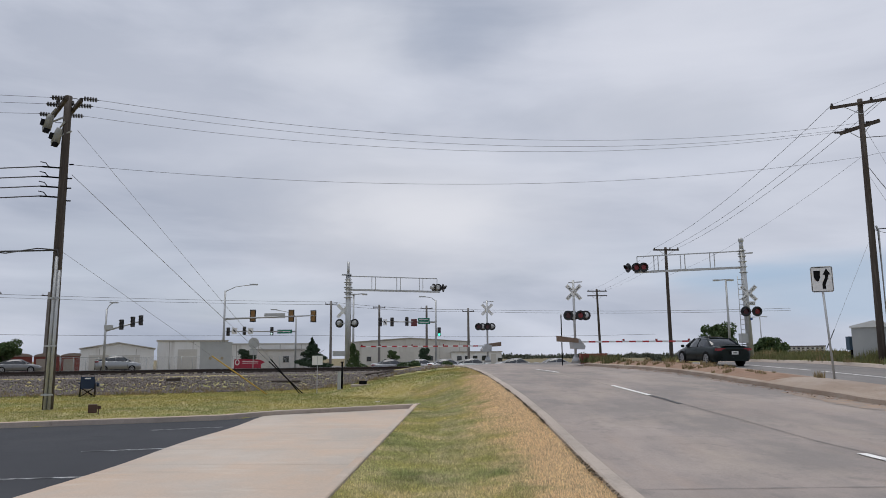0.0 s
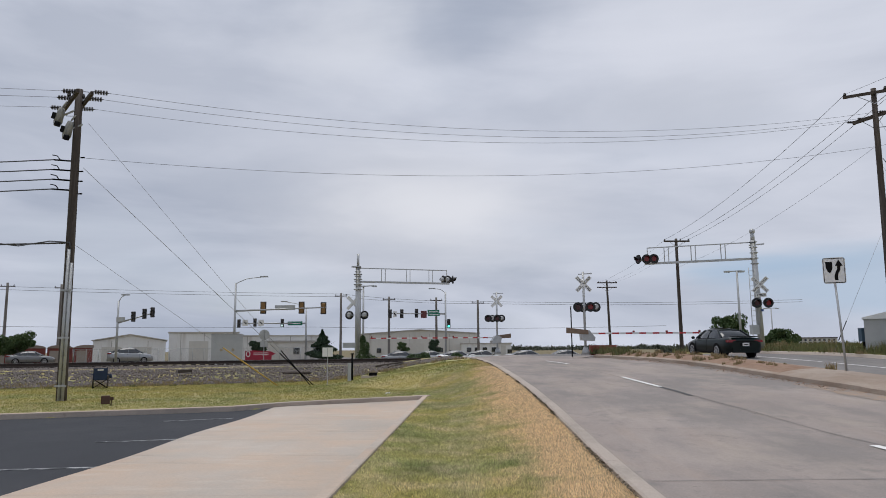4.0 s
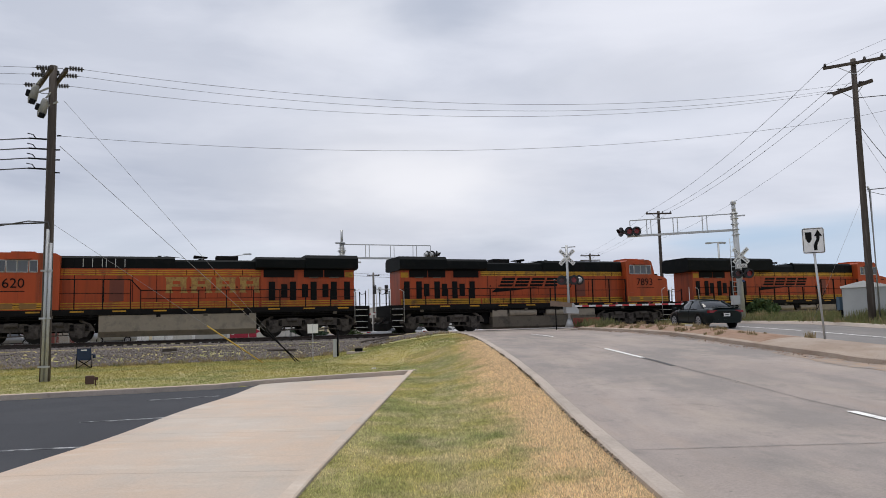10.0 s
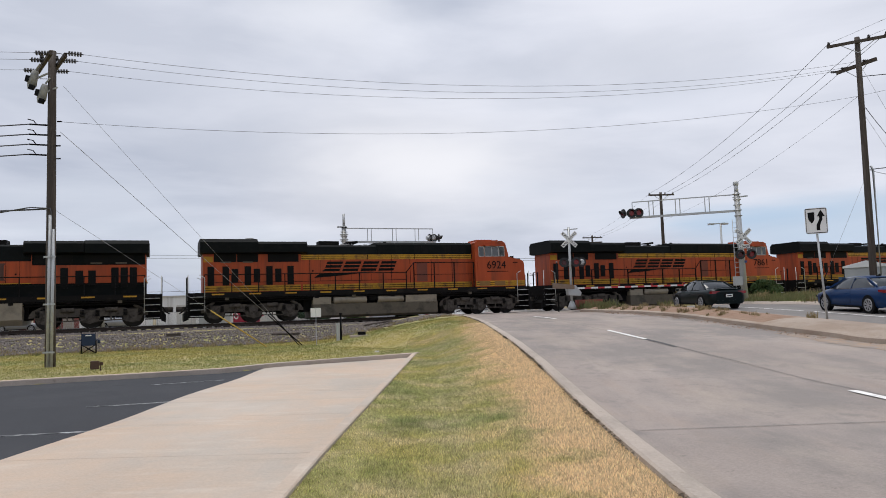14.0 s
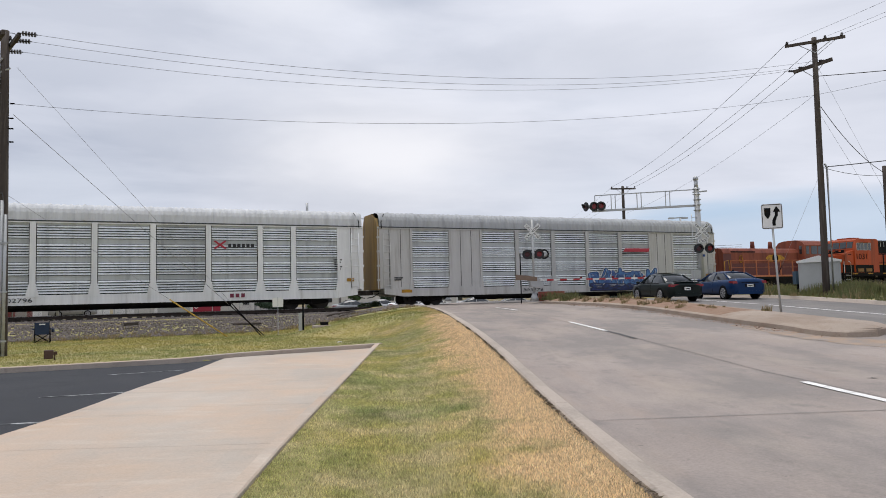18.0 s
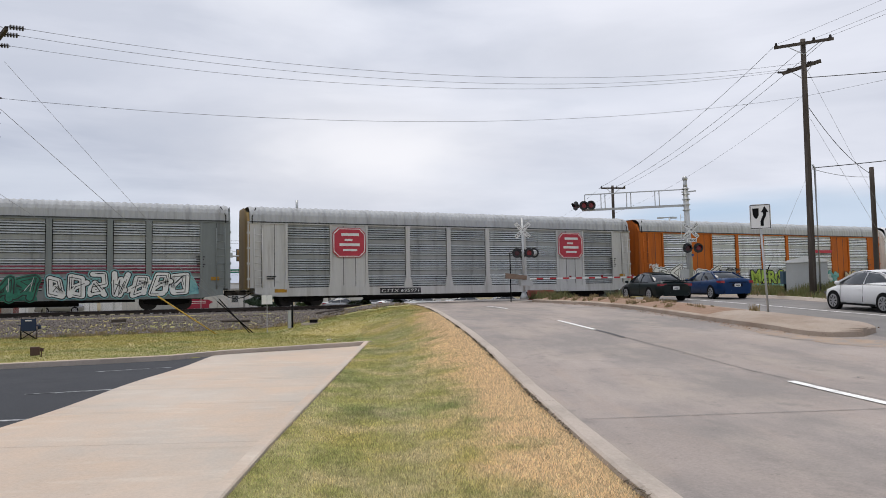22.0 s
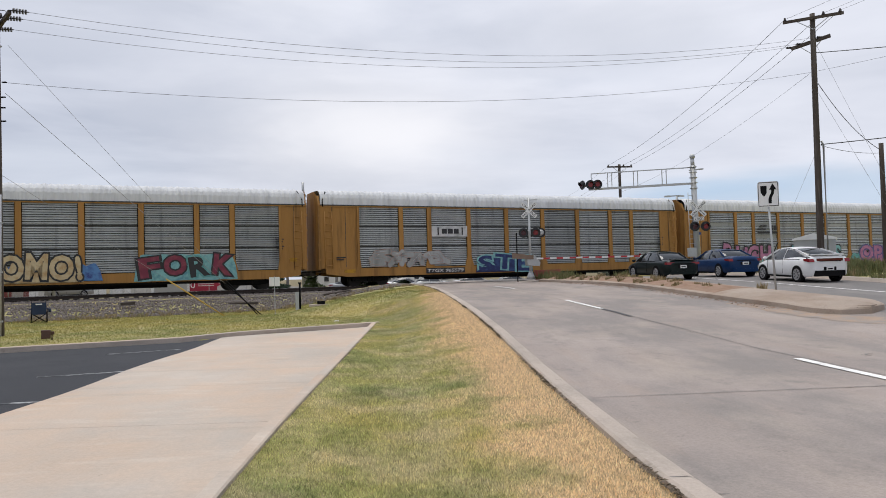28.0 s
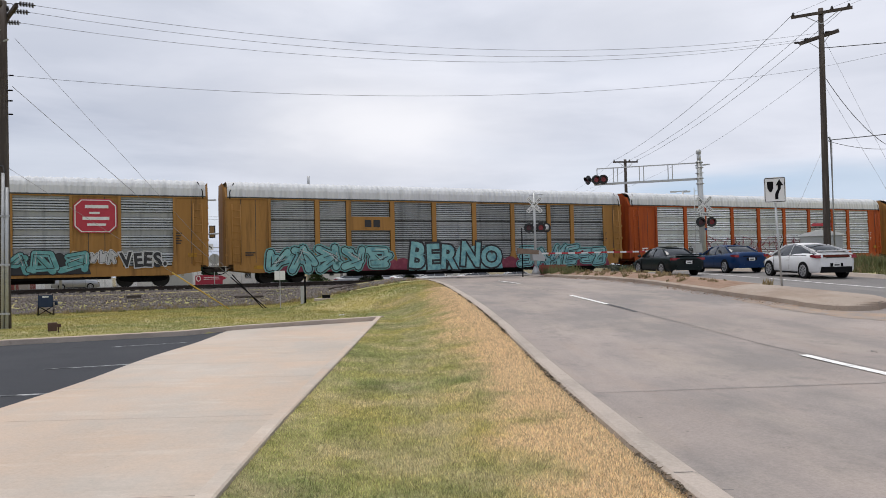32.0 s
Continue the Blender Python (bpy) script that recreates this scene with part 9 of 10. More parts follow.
def signal_head(parent, p, back, lit=None):
    """A three-lamp head; back: seen from behind."""
    p = Vector(p)
    bm = B()
    box(bm, p.x - 0.2, p.x + 0.2, p.y - 0.1, p.y + 0.1, p.z - 0.52, p.z + 0.52)
    bmesh.ops.bevel(bm, geom=bm.edges[:], offset=0.03, segments=1, affect="EDGES")
    hd = part("signal_head", bm, HEAD_TAN if back == "tan" else HEAD_BLACK, parent)
    if back == "tan":
        bm = B()
        for a, b, c, d in ((-0.3, 0.3, -0.62, -0.52), (-0.3, 0.3, 0.52, 0.62), (-0.3, -0.2, -0.62, 0.62), (0.2, 0.3, -0.62, 0.62)):
            box(bm, p.x + a, p.x + b, p.y - 0.02, p.y + 0.02, p.z + c, p.z + d)
        part("backplate", bm, HEAD_BLACK, hd)
        return
    for k, z in enumerate((0.33, 0, -0.33)):
        bm = B()
        disc(bm, (p.x, p.y - 0.11, p.z + z), (0, 1, 0), 0.13, 0.03, 14)
        part("lens", bm, lit if (lit and k == 2) else LENS_OFF, hd)
        bm = B()
        rows = []
        for j in range(9):
            a = math.pi * j / 8
            rows.append([(p.x + 0.15 * math.cos(a), p.y - 0.1, p.z + z + 0.15 * math.sin(a)), (p.x + 0.15 * math.cos(a), p.y - 0.32, p.z + z + 0.15 * math.sin(a))])
        sheet(bm, rows)
        part("visor", bm, HEAD_BLACK, hd)


def traffic_signal(base, h, lum, arm_z, arm_end, heads, label, extra=()):
    base = Vector(base)
    T = thing("traffic_signal", label, "traffic signal", pose(*base), group="traffic signals")
    bm = B()
    tube(bm, [(0, 0, -0.1), (0, 0, h)], 0.14, 12, 0, True, 0.09)
    part("pole", bm, GALV, T)
    if lum:
        l = Vector(lum) - base
        bm = B()
        tube(bm, [(0, 0, h - 0.1), l * 0.35 + Vector((0, 0, (h + 0.25) * 0.65)), l * 0.7 + Vector((0, 0, 0.3 * h + 0.1)), l], 0.04, 8)
        part("lamp_arm", bm, GALV, T)
        bm = B()
        box(bm, l.x - 0.4, l.x + 0.4, l.y - 0.12, l.y + 0.12, l.z - 0.05, l.z + 0.08)
        part("luminaire", bm, GALV, T)
    e = Vector(arm_end) - base
    bm = B()
    tube(bm, [(0, 0, arm_z), e], 0.1, 10, 0, True, 0.06)
    part("mast_arm", bm, GALV, T)
    for p, back, lit in heads:
        signal_head(T, Vector(p) - base, back, lit)
    for p, w, hh, m_ in extra:
        q = Vector(p) - base
        bm = B()
        box(bm, q.x - w / 2, q.x + w / 2, q.y - 0.14, q.y - 0.12, q.z - hh / 2, q.z + hh / 2)
        pl = part("sign_panel", bm, m_, T)
        if m_ is SIGN_GREEN:
            bm = B()
            box(bm, q.x - w * 0.38, q.x + w * 0.38, q.y - 0.147, q.y - 0.14, q.z - hh * 0.1, q.z + hh * 0.1)
            part("lettering_bar", bm, WHITE, pl)
        elif m_ is WHITE:
            bm = B()
            bar(bm, (q.x - w * 0.25, q.y - 0.15, q.z + hh * 0.2), (q.x + w * 0.25, q.y - 0.15, q.z - hh * 0.2), 0.01, 0.12)
            part("arrow_bar", bm, BLACK, pl)
    return T


GZ = 0.35
traffic_signal((-34.1, 72.4, GZ), 6.4, (-33.5, 72.6, 7.4), 4.2, (-30.9, 73.8, 5.65), [((-32.77, 72.98, 5.2), "black", None), ((-31.82, 73.4, 5.5), "black", None), ((-31.1, 73.65, 5.65), "black", None)], "grey traffic signal pole with street lamp and mast arm", [((-33.75, 72.4, 4.9), 0.9, 0.45, GREYMETAL)])
traffic_signal((-21.95, 71.72, GZ), 8.1, (-19.3, 72.5, 9.1), 5.25, (-13.1, 73.8, 6.0), [((-19.3, 72.47, 5.94), "tan", None), ((-15.59, 73.36, 5.96), "tan", None), ((-13.41, 73.79, 5.91), "tan", None)], "grey traffic signal with curved lamp arm and long mast arm", [((-17.19, 73.0, 5.95), 2.1, 0.5, GREYMETAL)])
traffic_signal((-19.15, 93.05, GZ), 6.8, (-21.9, 92.4, 7.9), 4.75, (-27.6, 90.9, 5.1), [((-27.3, 91.01, 5.08), "black", None), ((-25.4, 91.54, 5.2), "black", None), ((-22.1, 92.38, 5.15), "black", LENS_WHITE)], "grey traffic signal with black heads and green street sign", [((-20.48, 92.7, 5.08), 1.9, 0.5, SIGN_GREEN), ((-26.5, 91.1, 5.15), 0.7, 0.8, WHITE), ((-24.6, 91.6, 5.15), 0.7, 0.8, WHITE)])
traffic_signal((-0.92, 85.0, GZ), 8.0, (-2.5, 84.9, 8.75), 5.4, (-7.7, 84.6, 5.85), [((-7.49, 84.67, 5.8), "black", None), ((-6.1, 84.76, 5.8), "black", None), ((-4.36, 84.89, 5.85), "black", None), ((-0.55, 84.85, 4.6), "black", LENS_GREEN)], "grey traffic signal with a green light shown on its pole", [((-3.5, 84.9, 5.7), 0.7, 0.85, mat("sign_dark_red", (0.12, 0.03, 0.03), 0.6)), ((-2.35, 84.9, 6.05), 1.4, 0.34, SIGN_GREEN), ((-2.3, 84.9, 5.68), 1.4, 0.34, SIGN_GREEN), ((-6.9, 84.7, 5.75), 0.45, 0.7, WHITE)])

# distant poles and their wires
POLE_GREY = mat("pole_weathered_grey", (0.2, 0.185, 0.17), 0.9, 0, 0.2, 0.5, 22, 0, (0.12, 0.105, 0.095), 0.4, 0.2, streak=True)
FAR_POLES = [(-56.0, 88.8, 10.4), (-50.8, 91.8, 10.4), (-16.3, 103.7, 9.85), (-9.4, 104.6, 9.3), (-2.5, 105.0, 9.15), (3.6, 104.9, 8.7)]
for k, (x, y, z) in enumerate(FAR_POLES):
    T = thing("utility_pole", "distant slim wooden utility pole with crossarm", "utility pole", pose(x, y, 0.3), group="utility poles")
    taper_pole(T, (0, 0, -0.2), (0, 0, z - 0.3), 0.2, 0.14, POLE_GREY)
    bm = B()
    bar(bm, (-0.9, 0, z - 0.75), (0.9, 0.1, z - 0.75), 0.1, 0.12)
    part("crossarm", bm, WOOD, T)
    for u in (-0.8, 0, 0.8):
        insulator(T, (u, 0.02, z - 0.7))
for dz, a, b in ((0.0, (-75, 80, 10.3), (-16.3, 103.7, 9.7)), (-0.4, (-75, 80, 9.9), (-16.3, 103.7, 9.3)), (0, (-16.3, 103.7, 9.7), (3.6, 104.9, 8.5)), (0, (-16.3, 103.7, 9.3), (3.6, 104.9, 8.2)), (0, (3.6, 104.9, 8.5), (48, 99, 7.9)), (0, (3.6, 104.9, 8.2), (48, 99, 7.6)), (0, (-75, 80, 5.3), (-20, 102, 4.9)), (0, (-20, 102, 4.9), (30, 102, 4.6))):
    wire("overhead_wire", a, b, 0.3, 0.02, "distant thin overhead wire across the view")

# buildings
SIDING = mat("siding_cream", (0.60, 0.58, 0.53), 0.7, 0, 0.06, 3, 8, 0, (0.50, 0.47, 0.41), 0.3, streak=True)
SIDING_W = mat("siding_white", (0.74, 0.735, 0.71), 0.7, 0, 0.06, 3, 8, 0, (0.60, 0.58, 0.54), 0.3, streak=True)
ROOF_TAN = mat("roof_tan", (0.42, 0.40, 0.36), 0.7, 0, 0.08, 3, 8)
BRICK_RED = mat("red_containers", (0.20, 0.045, 0.035), 0.7, 0, 0.15, 2.0, 8, 0, (0.12, 0.03, 0.025), 0.4)


def building(a, b, height, depth, wall_m, label, gable=0.0, doors=(), windows=(), ribs=0, name="building"):
    """A plain shed from corner a to corner b, its front towards us; openings in metres along the front."""
    a, b = Vector(a), Vector(b)
    d = (b - a)
    L = d.length
    ang = math.degrees(math.atan2(d.y, d.x))
    T = thing(name, label, "building", pose(a.x, a.y, GZ - 0.1, 0, 0, ang))
    bm = B()
    box(bm, 0, L, 0, depth, 0, height)
    part("wall", bm, wall_m, T)
    bm = B()
    if gable:
        prism(bm, [(-0.2, height), (L * 0.5, height + gable), (L + 0.2, height), (L + 0.2, height + 0.12), (L * 0.5, height + gable + 0.14), (-0.2, height + 0.12)], -0.25, depth)
        prism(bm, [(0, height - 0.02), (L, height - 0.02), (L * 0.5, height + gable)], 0.0, 0.1, 1)
        part("roof", bm, [ROOF_TAN, wall_m], T)
    else:
        box(bm, -0.15, L + 0.15, -0.15, depth, height, height + 0.18)
        part("roof", bm, ROOF_TAN, T)
    for k in range(ribs):
        x = L * (k + 0.5) / ribs
        bm = B()
        box(bm, x - 0.04, x + 0.04, -0.05, 0, 0, height)
        part("downpipe", bm, ROOF_TAN, T)
    for x, w, h in doors:
        bm = B()
        box(bm, x, x + w, -0.06, 0.05, 0, h)
        part("door", bm, mat("roller_door", (0.55, 0.53, 0.48), 0.6, 0, 0.06, 1, 10), T)
    for x, z, w, h in windows:
        bm = B()
        box(bm, x, x + w, -0.03, 0.05, z, z + h)
        wn_ = part("window", bm, DARKGLASS, T)
        bm = B()
        box(bm, x - 0.06, x + w + 0.06, -0.07, 0.02, z - 0.1, z)
        part("sill", bm, ROOF_TAN, wn_)
    return T


building((-45.0, 89.3), (-37.2, 92.6), 2.75, 16, SIDING_W, "white metal shed with a shallow gabled roof", 0.75, [(1.0, 2.2, 2.0), (4.2, 2.6, 2.0)], [(3.4, 1.2, 0.4, 0.5)], 2)
building((-37.2, 93.6), (-29.0, 96.6), 3.75, 18, SIDING_W, "white metal warehouse wall with flat roof", 0, [(2.5, 2.4, 2.7)], [], 3)
building((-29.5, 97.4), (-18.2, 99.6), 3.3, 16, SIDING_W, "long white metal warehouse behind the chain fence", 0, [(5.0, 2.2, 2.0)], [(8.5, 1.0, 0.9, 0.9)], 4)
building((-25.4, 95.6), (-18.8, 97.2), 2.5, 2.0, SIDING, "low cream annex with an overhanging roof", 0, [(1.2, 1.5, 1.9)], [(4.0, 0.9, 0.8, 0.8)], 0)
building((-16.8, 128.9), (4.6, 130.0), 4.1, 26, SIDING, "large cream warehouse with a shallow gabled roof", 0.7, [(9, 2.5, 2.4)], [(3, 0.8, 0.8, 0.8), (14, 0.8, 0.9, 0.8)], 6)
building((1.5, 127.0), (10.2, 127.6), 2.2, 10, SIDING_W, "low white office building with a row of windows", 0, [(6.8, 0.9, 1.9)], [(0.8, 0.8, 0.8, 0.8), (2.2, 0.8, 0.8, 0.8), (3.6, 0.8, 0.8, 0.8), (5.2, 0.8, 0.8, 0.8), (8.0, 0.6, 0.8, 0.6)], 0)
# row of red arched sheds
for k in range(4):
    x0 = -54.5 + 2.55 * k
    y0 = 84.0 + 1.45 * k
    T = thing("storage_shed", "dark red storage shed with an arched roof", "shed", pose(x0, y0, GZ - 0.1, 0, 0, 29.6), group="storage sheds")
    bm = B()
    box(bm, 0.05, 2.8, 0, 6, 0, 1.9)
    part("wall", bm, BRICK_RED, T)
    bm = B()
    prism(bm, [(0.0, 1.9)] + [(1.42 - 1.42 * math.cos(math.pi * j / 8), 1.9 + 0.4 * math.sin(math.pi * j / 8)) for j in range(9)][1:-1] + [(2.85, 1.9)], -0.1, 6)
    part("roof", bm, mat("shed_roof", (0.25, 0.2, 0.17), 0.8, 0, 0.1, 1, 8), T)
    bm = B()
    box(bm, 0.3, 1.5, -0.04, 0.02, 0, 1.6)
    part("door", bm, mat("shed_door", (0.3, 0.26, 0.22), 0.7), T)

# signal bungalow near the track
T = thing("signal_bungalow", "grey weathered metal signal hut with double doors", "equipment hut", pose(-19.2, 56.8, GZ, 0, 0, 18))
bm = B()
box(bm, 0, 2.4, 0, 2.4, 0, 2.55)
part("body", bm, GREYMETAL, T)
bm = B()
box(bm, -0.05, 2.45, -0.05, 2.45, 2.55, 2.62)
part("roof", bm, GALV, T)
for x in (0.35, 1.25):
    bm = B()
    box(bm, x, x + 0.85, -0.03, 0, 0.2, 2.3)
    dd = part("door", bm, GREYMETAL, T)
    bm = B()
    disc(bm, (x + 0.42, -0.05, 1.35), (0, 1, 0), 0.12, 0.05, 10)
    part("lock_cover", bm, mat("hut_tan", (0.35, 0.3, 0.2), 0.7), dd)

# round sign seen from behind, and the low red sign wall
T = thing("round_warning_sign", "back of a round grey warning sign with a plate below", "sign", pose(-14.3, 54.14, ground_z(-14.3, 54.14)))
bm = B()
bar(bm, (0, 0, 0), (0, 0, 2.6), 0.06, 0.04)
part("post", bm, GALV, T)
bm = B()
disc(bm, (0, 0.04, 2.35), (0, 1, 0), 0.4, 0.02, 24)
part("disc", bm, GREYMETAL, T)
bm = B()
box(bm, -0.3, 0.3, 0.03, 0.05, 1.45, 1.9)
part("plate", bm, GREYMETAL, T)
T = thing("sign_wall", "low crimson sign wall with a white emblem and bars", "sign", pose(-20.9, 72.0, GZ, 0, 0, 15))
bm = B()
prism(bm, [(0, -0.2), (0, 1.25), (0.75, 1.3), (2.5, 1.2), (3.0, 0.95), (2.6, 0.75), (2.6, -0.2)], 0, 0.35)
part("panel", bm, mat("crimson", (0.32, 0.015, 0.04), 0.5, 0, 0.1, 0.8, 10), T)
bm = B()
for k in range(14):
    a, b = 2 * math.pi * k / 14, 2 * math.pi * (k + 1) / 14
    bar(bm, (0.3 + 0.18 * math.cos(a), -0.02, 0.95 + 0.26 * math.sin(a)), (0.3 + 0.18 * math.cos(b), -0.02, 0.95 + 0.26 * math.sin(b)), 0.03, 0.08)
part("emblem_ring", bm, WHITE, T)
for z in (1.02, 0.84):
    bm = B()
    box(bm, 0.8, 2.3, -0.02, 0, z, z + 0.05)
    part("lettering_bar", bm, WHITE, T)

# chain-link fence
T = thing("chain_link_fence", "grey chain-link fence with thin posts before the warehouses", "fence")
bm = B()
a, b = Vector((-43.5, 82.0)), Vector((-17.0, 92.0))
for k in range(23):
    p = a.lerp(b, k / 22)
    bmp = B()
    tube(bmp, [(p.x, p.y, GZ - 0.1), (p.x, p.y, GZ + 1.65)], 0.03, 6)
    part("post", bmp, GALV, T)
tube(bm, [(a.x, a.y, GZ + 1.62), (b.x, b.y, GZ + 1.62)], 0.02, 6)
part("top_rail", bm, GALV, T)
vs, fs = [], []
for k in range(150):
    for sgn in (-1, 1):
        p, q = a.lerp(b, k / 150), a.lerp(b, max(0, min(1, (k + sgn * 9) / 150)))
        o = len(vs)
        vs += [(p.x, p.y, GZ), (q.x, q.y, GZ + 1.6), (q.x + 0.012, q.y, GZ + 1.6), (p.x + 0.012, p.y, GZ)]
        fs.append((o, o + 1, o + 2, o + 3))
me = bpy.data.meshes.new("mesh_wire")
me.from_pydata(vs, [], fs)
me.materials.append(GALV)
ob = new("mesh_wire", me)
ob.parent = T

# cars beyond the crossing
SILVER_CAR = car_paint("paint_silver", (0.32, 0.33, 0.34), 0.6)
suv, _ = make_car("silver sport utility car waiting beyond the track", SILVER_CAR, 4.75, 1.95, 1.75, 2.8, "liftback")
suv.matrix_basis = pose(-36.3, 80.6, GZ, 0, 0, 24)
grey_sedan, _ = make_car("grey saloon waiting behind the silver car", car_paint("paint_grey", (0.2, 0.205, 0.21), 0.4), 4.7, 1.82, 1.45, 2.75, "sedan")
grey_sedan.matrix_basis = pose(-46.6, 79.0, GZ, 0, 0, 24)
for k, (x, y, rz, c, st) in enumerate(((-5.8, 80.5, 8, (0.3, 0.31, 0.32), "sedan"), (-2.6, 84.0, 6, (0.55, 0.55, 0.55), "liftback"), (0.4, 79.0, 8, (0.6, 0.6, 0.6), "sedan"), (3.4, 84.0, 8, (0.62, 0.62, 0.6), "liftback"), (7.6, 74.6, 5, (0.5, 0.5, 0.5), "sedan"), (11.6, 74.2, 5, (0.6, 0.6, 0.6), "coupe"))):
    t_, _ = make_car("pale car in the traffic beyond the crossing", car_paint("paint_far_%s" % "abcdef"[k], c, 0.2), 4.6, 1.82, 1.46, 2.7, st)
    t_.matrix_basis = pose(x, y, GZ - 0.4, 0, 0, rz)

# street lamps on the far side
for x, y, h, a0, a1 in ((-7.8, 62.0, 6.7, -0.1, 0.95), (22.15, 55.8, 7.0, -0.75, 0.35), (48.4, 109.8, 6.9, -0.9, 0.9)):
    T = thing("street_lamp", "slim grey street lamp beyond the track", "street lamp", pose(x, y, 0.4), group="street lamps")
    bm = B()
    tube(bm, [(0, 0, 0), (0, 0, h)], 0.11, 10, 0, True, 0.07)
    part("pole", bm, GALV, T)
    bm = B()
    bar(bm, (a0, 0, h - 0.02), (a1, 0, h + 0.04), 0.1, 0.08)
    part("lamp_bar", bm, GALV, T)
    for u in (a0, a1):
        bm = B()
        box(bm, u - 0.22, u + 0.22, -0.14, 0.14, h - 0.08, h + 0.04)
        part("luminaire", bm, GREYMETAL, T)
# small sign beside the near gate
T = thing("marker_post", "slim dark steel post behind the gate mast", "post", pose(7.35, 44.9, 1.05))
bm = B()
tube(bm, [(0, 0, -0.1), (0, 0, 3.1)], 0.035, 8)
part("post", bm, DARKMETAL, T)
bm = B()
disc(bm, (0, 0, 3.12), (0, 0, 1), 0.05, 0.05, 8)
part("cap", bm, GREYMETAL, T)
# low building on the skyline
T = thing("apartment_block", "long low pale apartment block on the skyline", "building", pose(252, 545, 0.0, 0, 0, -25))
bm = B()
box(bm, 0, 32, 0, 12, 0, 7.0)
part("wall", bm, SIDING, T)
bm = B()
box(bm, -0.5, 32.5, -0.5, 12.5, 7.0, 7.8)
part("roof", bm, mat("dark_roof", (0.12, 0.11, 0.11), 0.8), T)
for k in range(10):
    for z in (0.9, 3.0, 5.1):
        bm = B()
        box(bm, 1 + 3.1 * k, 2.6 + 3.1 * k, -0.1, 0, z, z + 1.4)
        part("window", bm, DARKGLASS, T)

# ---- plants ----
LEAF = mat("leaf_green", (0.045, 0.085, 0.022), 0.7, 0, 0.3, 0.6, 6, 0, (0.09, 0.11, 0.03), 0.4)
LEAF_DARK = mat("leaf_dark", (0.02, 0.045, 0.018), 0.7, 0, 0.3, 0.6, 6)
WEED = mat("weed_green", (0.145, 0.16, 0.06), 0.85, 0, 0.3, 0.6, 9, 0, (0.26, 0.2, 0.09), 0.4)
STRAW = mat("dry_straw", (0.29, 0.225, 0.115), 0.9, 0, 0.25, 0.5, 9)
BARK = mat("bark", (0.09, 0.07, 0.055), 0.9, 0, 0.2, 0.4, 20)


def leaf_cloud(centres, n, size, seed):
    """Many small leaves scattered through overlapping clumps."""
    rnd = random.Random(seed)
    vs, fs = [], []
    for _ in range(n):
        c, r = centres[rnd.randrange(len(centres))]
        while True:
            d = Vector((rnd.uniform(-1, 1), rnd.uniform(-1, 1), rnd.uniform(-1, 1)))
            if 0.15 < d.length < 1:
                break
        p = Vector(c) + Vector((d.x * r[0], d.y * r[1], d.z * r[2]))
        q = Euler((rnd.random() * 6, rnd.random() * 6, rnd.random() * 6)).to_matrix()
        s = size * rnd.uniform(0.6, 1.4)
        o = len(vs)
        for a in ((-0.5, 0, 0), (0, 0.32, 0.08), (0.6, 0, 0), (0, -0.32, 0.08)):
            vs.append(p + q @ (Vector(a) * s))
        fs += [(o, o + 1, o + 2), (o, o + 2, o + 3)]
    return vs, fs


def plant_mesh(name, vs, fs, material, parent=None):
    me = bpy.data.meshes.new(name)
    me.from_pydata([tuple(v) for v in vs], [], fs)
    me.materials.append(material)
    ob = new(name, me)
    if parent is not None:
        ob.parent = parent
    return ob


def tree(x, y, z, h, w, material, label, seed, n=5200, leaf=0.22, conical=False):
    rnd = random.Random(seed)
    T = thing("tree", label, "tree", pose(x, y, z), group="trees")
    bm = B()
    tube(bm, [(0, 0, -0.1), (0.05, 0, h * 0.25), (-0.03, 0.04, h * 0.55), (0, 0, h * 0.85)], h * 0.035, 8, 0, True, 0.02)
    for k in range(7):
        a = rnd.random() * 6.3
        z0 = h * rnd.uniform(0.22, 0.5)
        e = Vector((math.cos(a) * w * 0.38, math.sin(a) * w * 0.38, z0 + h * rnd.uniform(0.15, 0.3)))
        tube(bm, [(0, 0, z0), e * 0.5 + Vector((0, 0, z0 * 0.45)), e], h * 0.014, 6, 0, True, 0.01)
    part("trunk", bm, BARK, T)
    cs = []
    if conical:
        for k in range(14):
            u = k / 13
            r = w * 0.5 * (1 - u) + 0.1
            a = rnd.random() * 6.3
            cs.append(((math.cos(a) * r * 0.45, math.sin(a) * r * 0.45, h * (0.1 + 0.86 * u)), (r * 0.75, r * 0.75, h * 0.09)))
    else:
        for k in range(20):
            a, u = rnd.random() * 6.3, rnd.random() ** 0.6
            zz = rnd.uniform(0.42, 0.9)
            rr = w * 0.36 * u * (1.2 - abs(zz - 0.6) * 1.4)
            s = w * rnd.uniform(0.11, 0.2)
            cs.append(((math.cos(a) * rr, math.sin(a) * rr, h * zz), (s, s, s * 0.75)))
    vs, fs = leaf_cloud(cs, n, leaf, seed)
    plant_mesh("crown", vs, fs, material, T)


tree(-48.6, 80.6, GZ, 3.7, 3.8, LEAF, "young broadleaf tree with a loose green crown", 1)
tree(-51.2, 79.2, GZ, 3.3, 4.0, LEAF, "young broadleaf tree with a loose green crown", 2)
tree(-16.9, 92.6, GZ, 3.7, 4.4, LEAF_DARK, "dark green cedar beside the warehouse", 3, 11000, 0.24, True)
tree(-20.0, 73.6, GZ, 2.4, 2.2, LEAF_DARK, "dark shrubby tree behind the sign wall", 4, 3000, 0.18)
tree(26.6, 70.2, 0.3, 4.4, 4.6, LEAF, "round green tree beyond the track", 5)
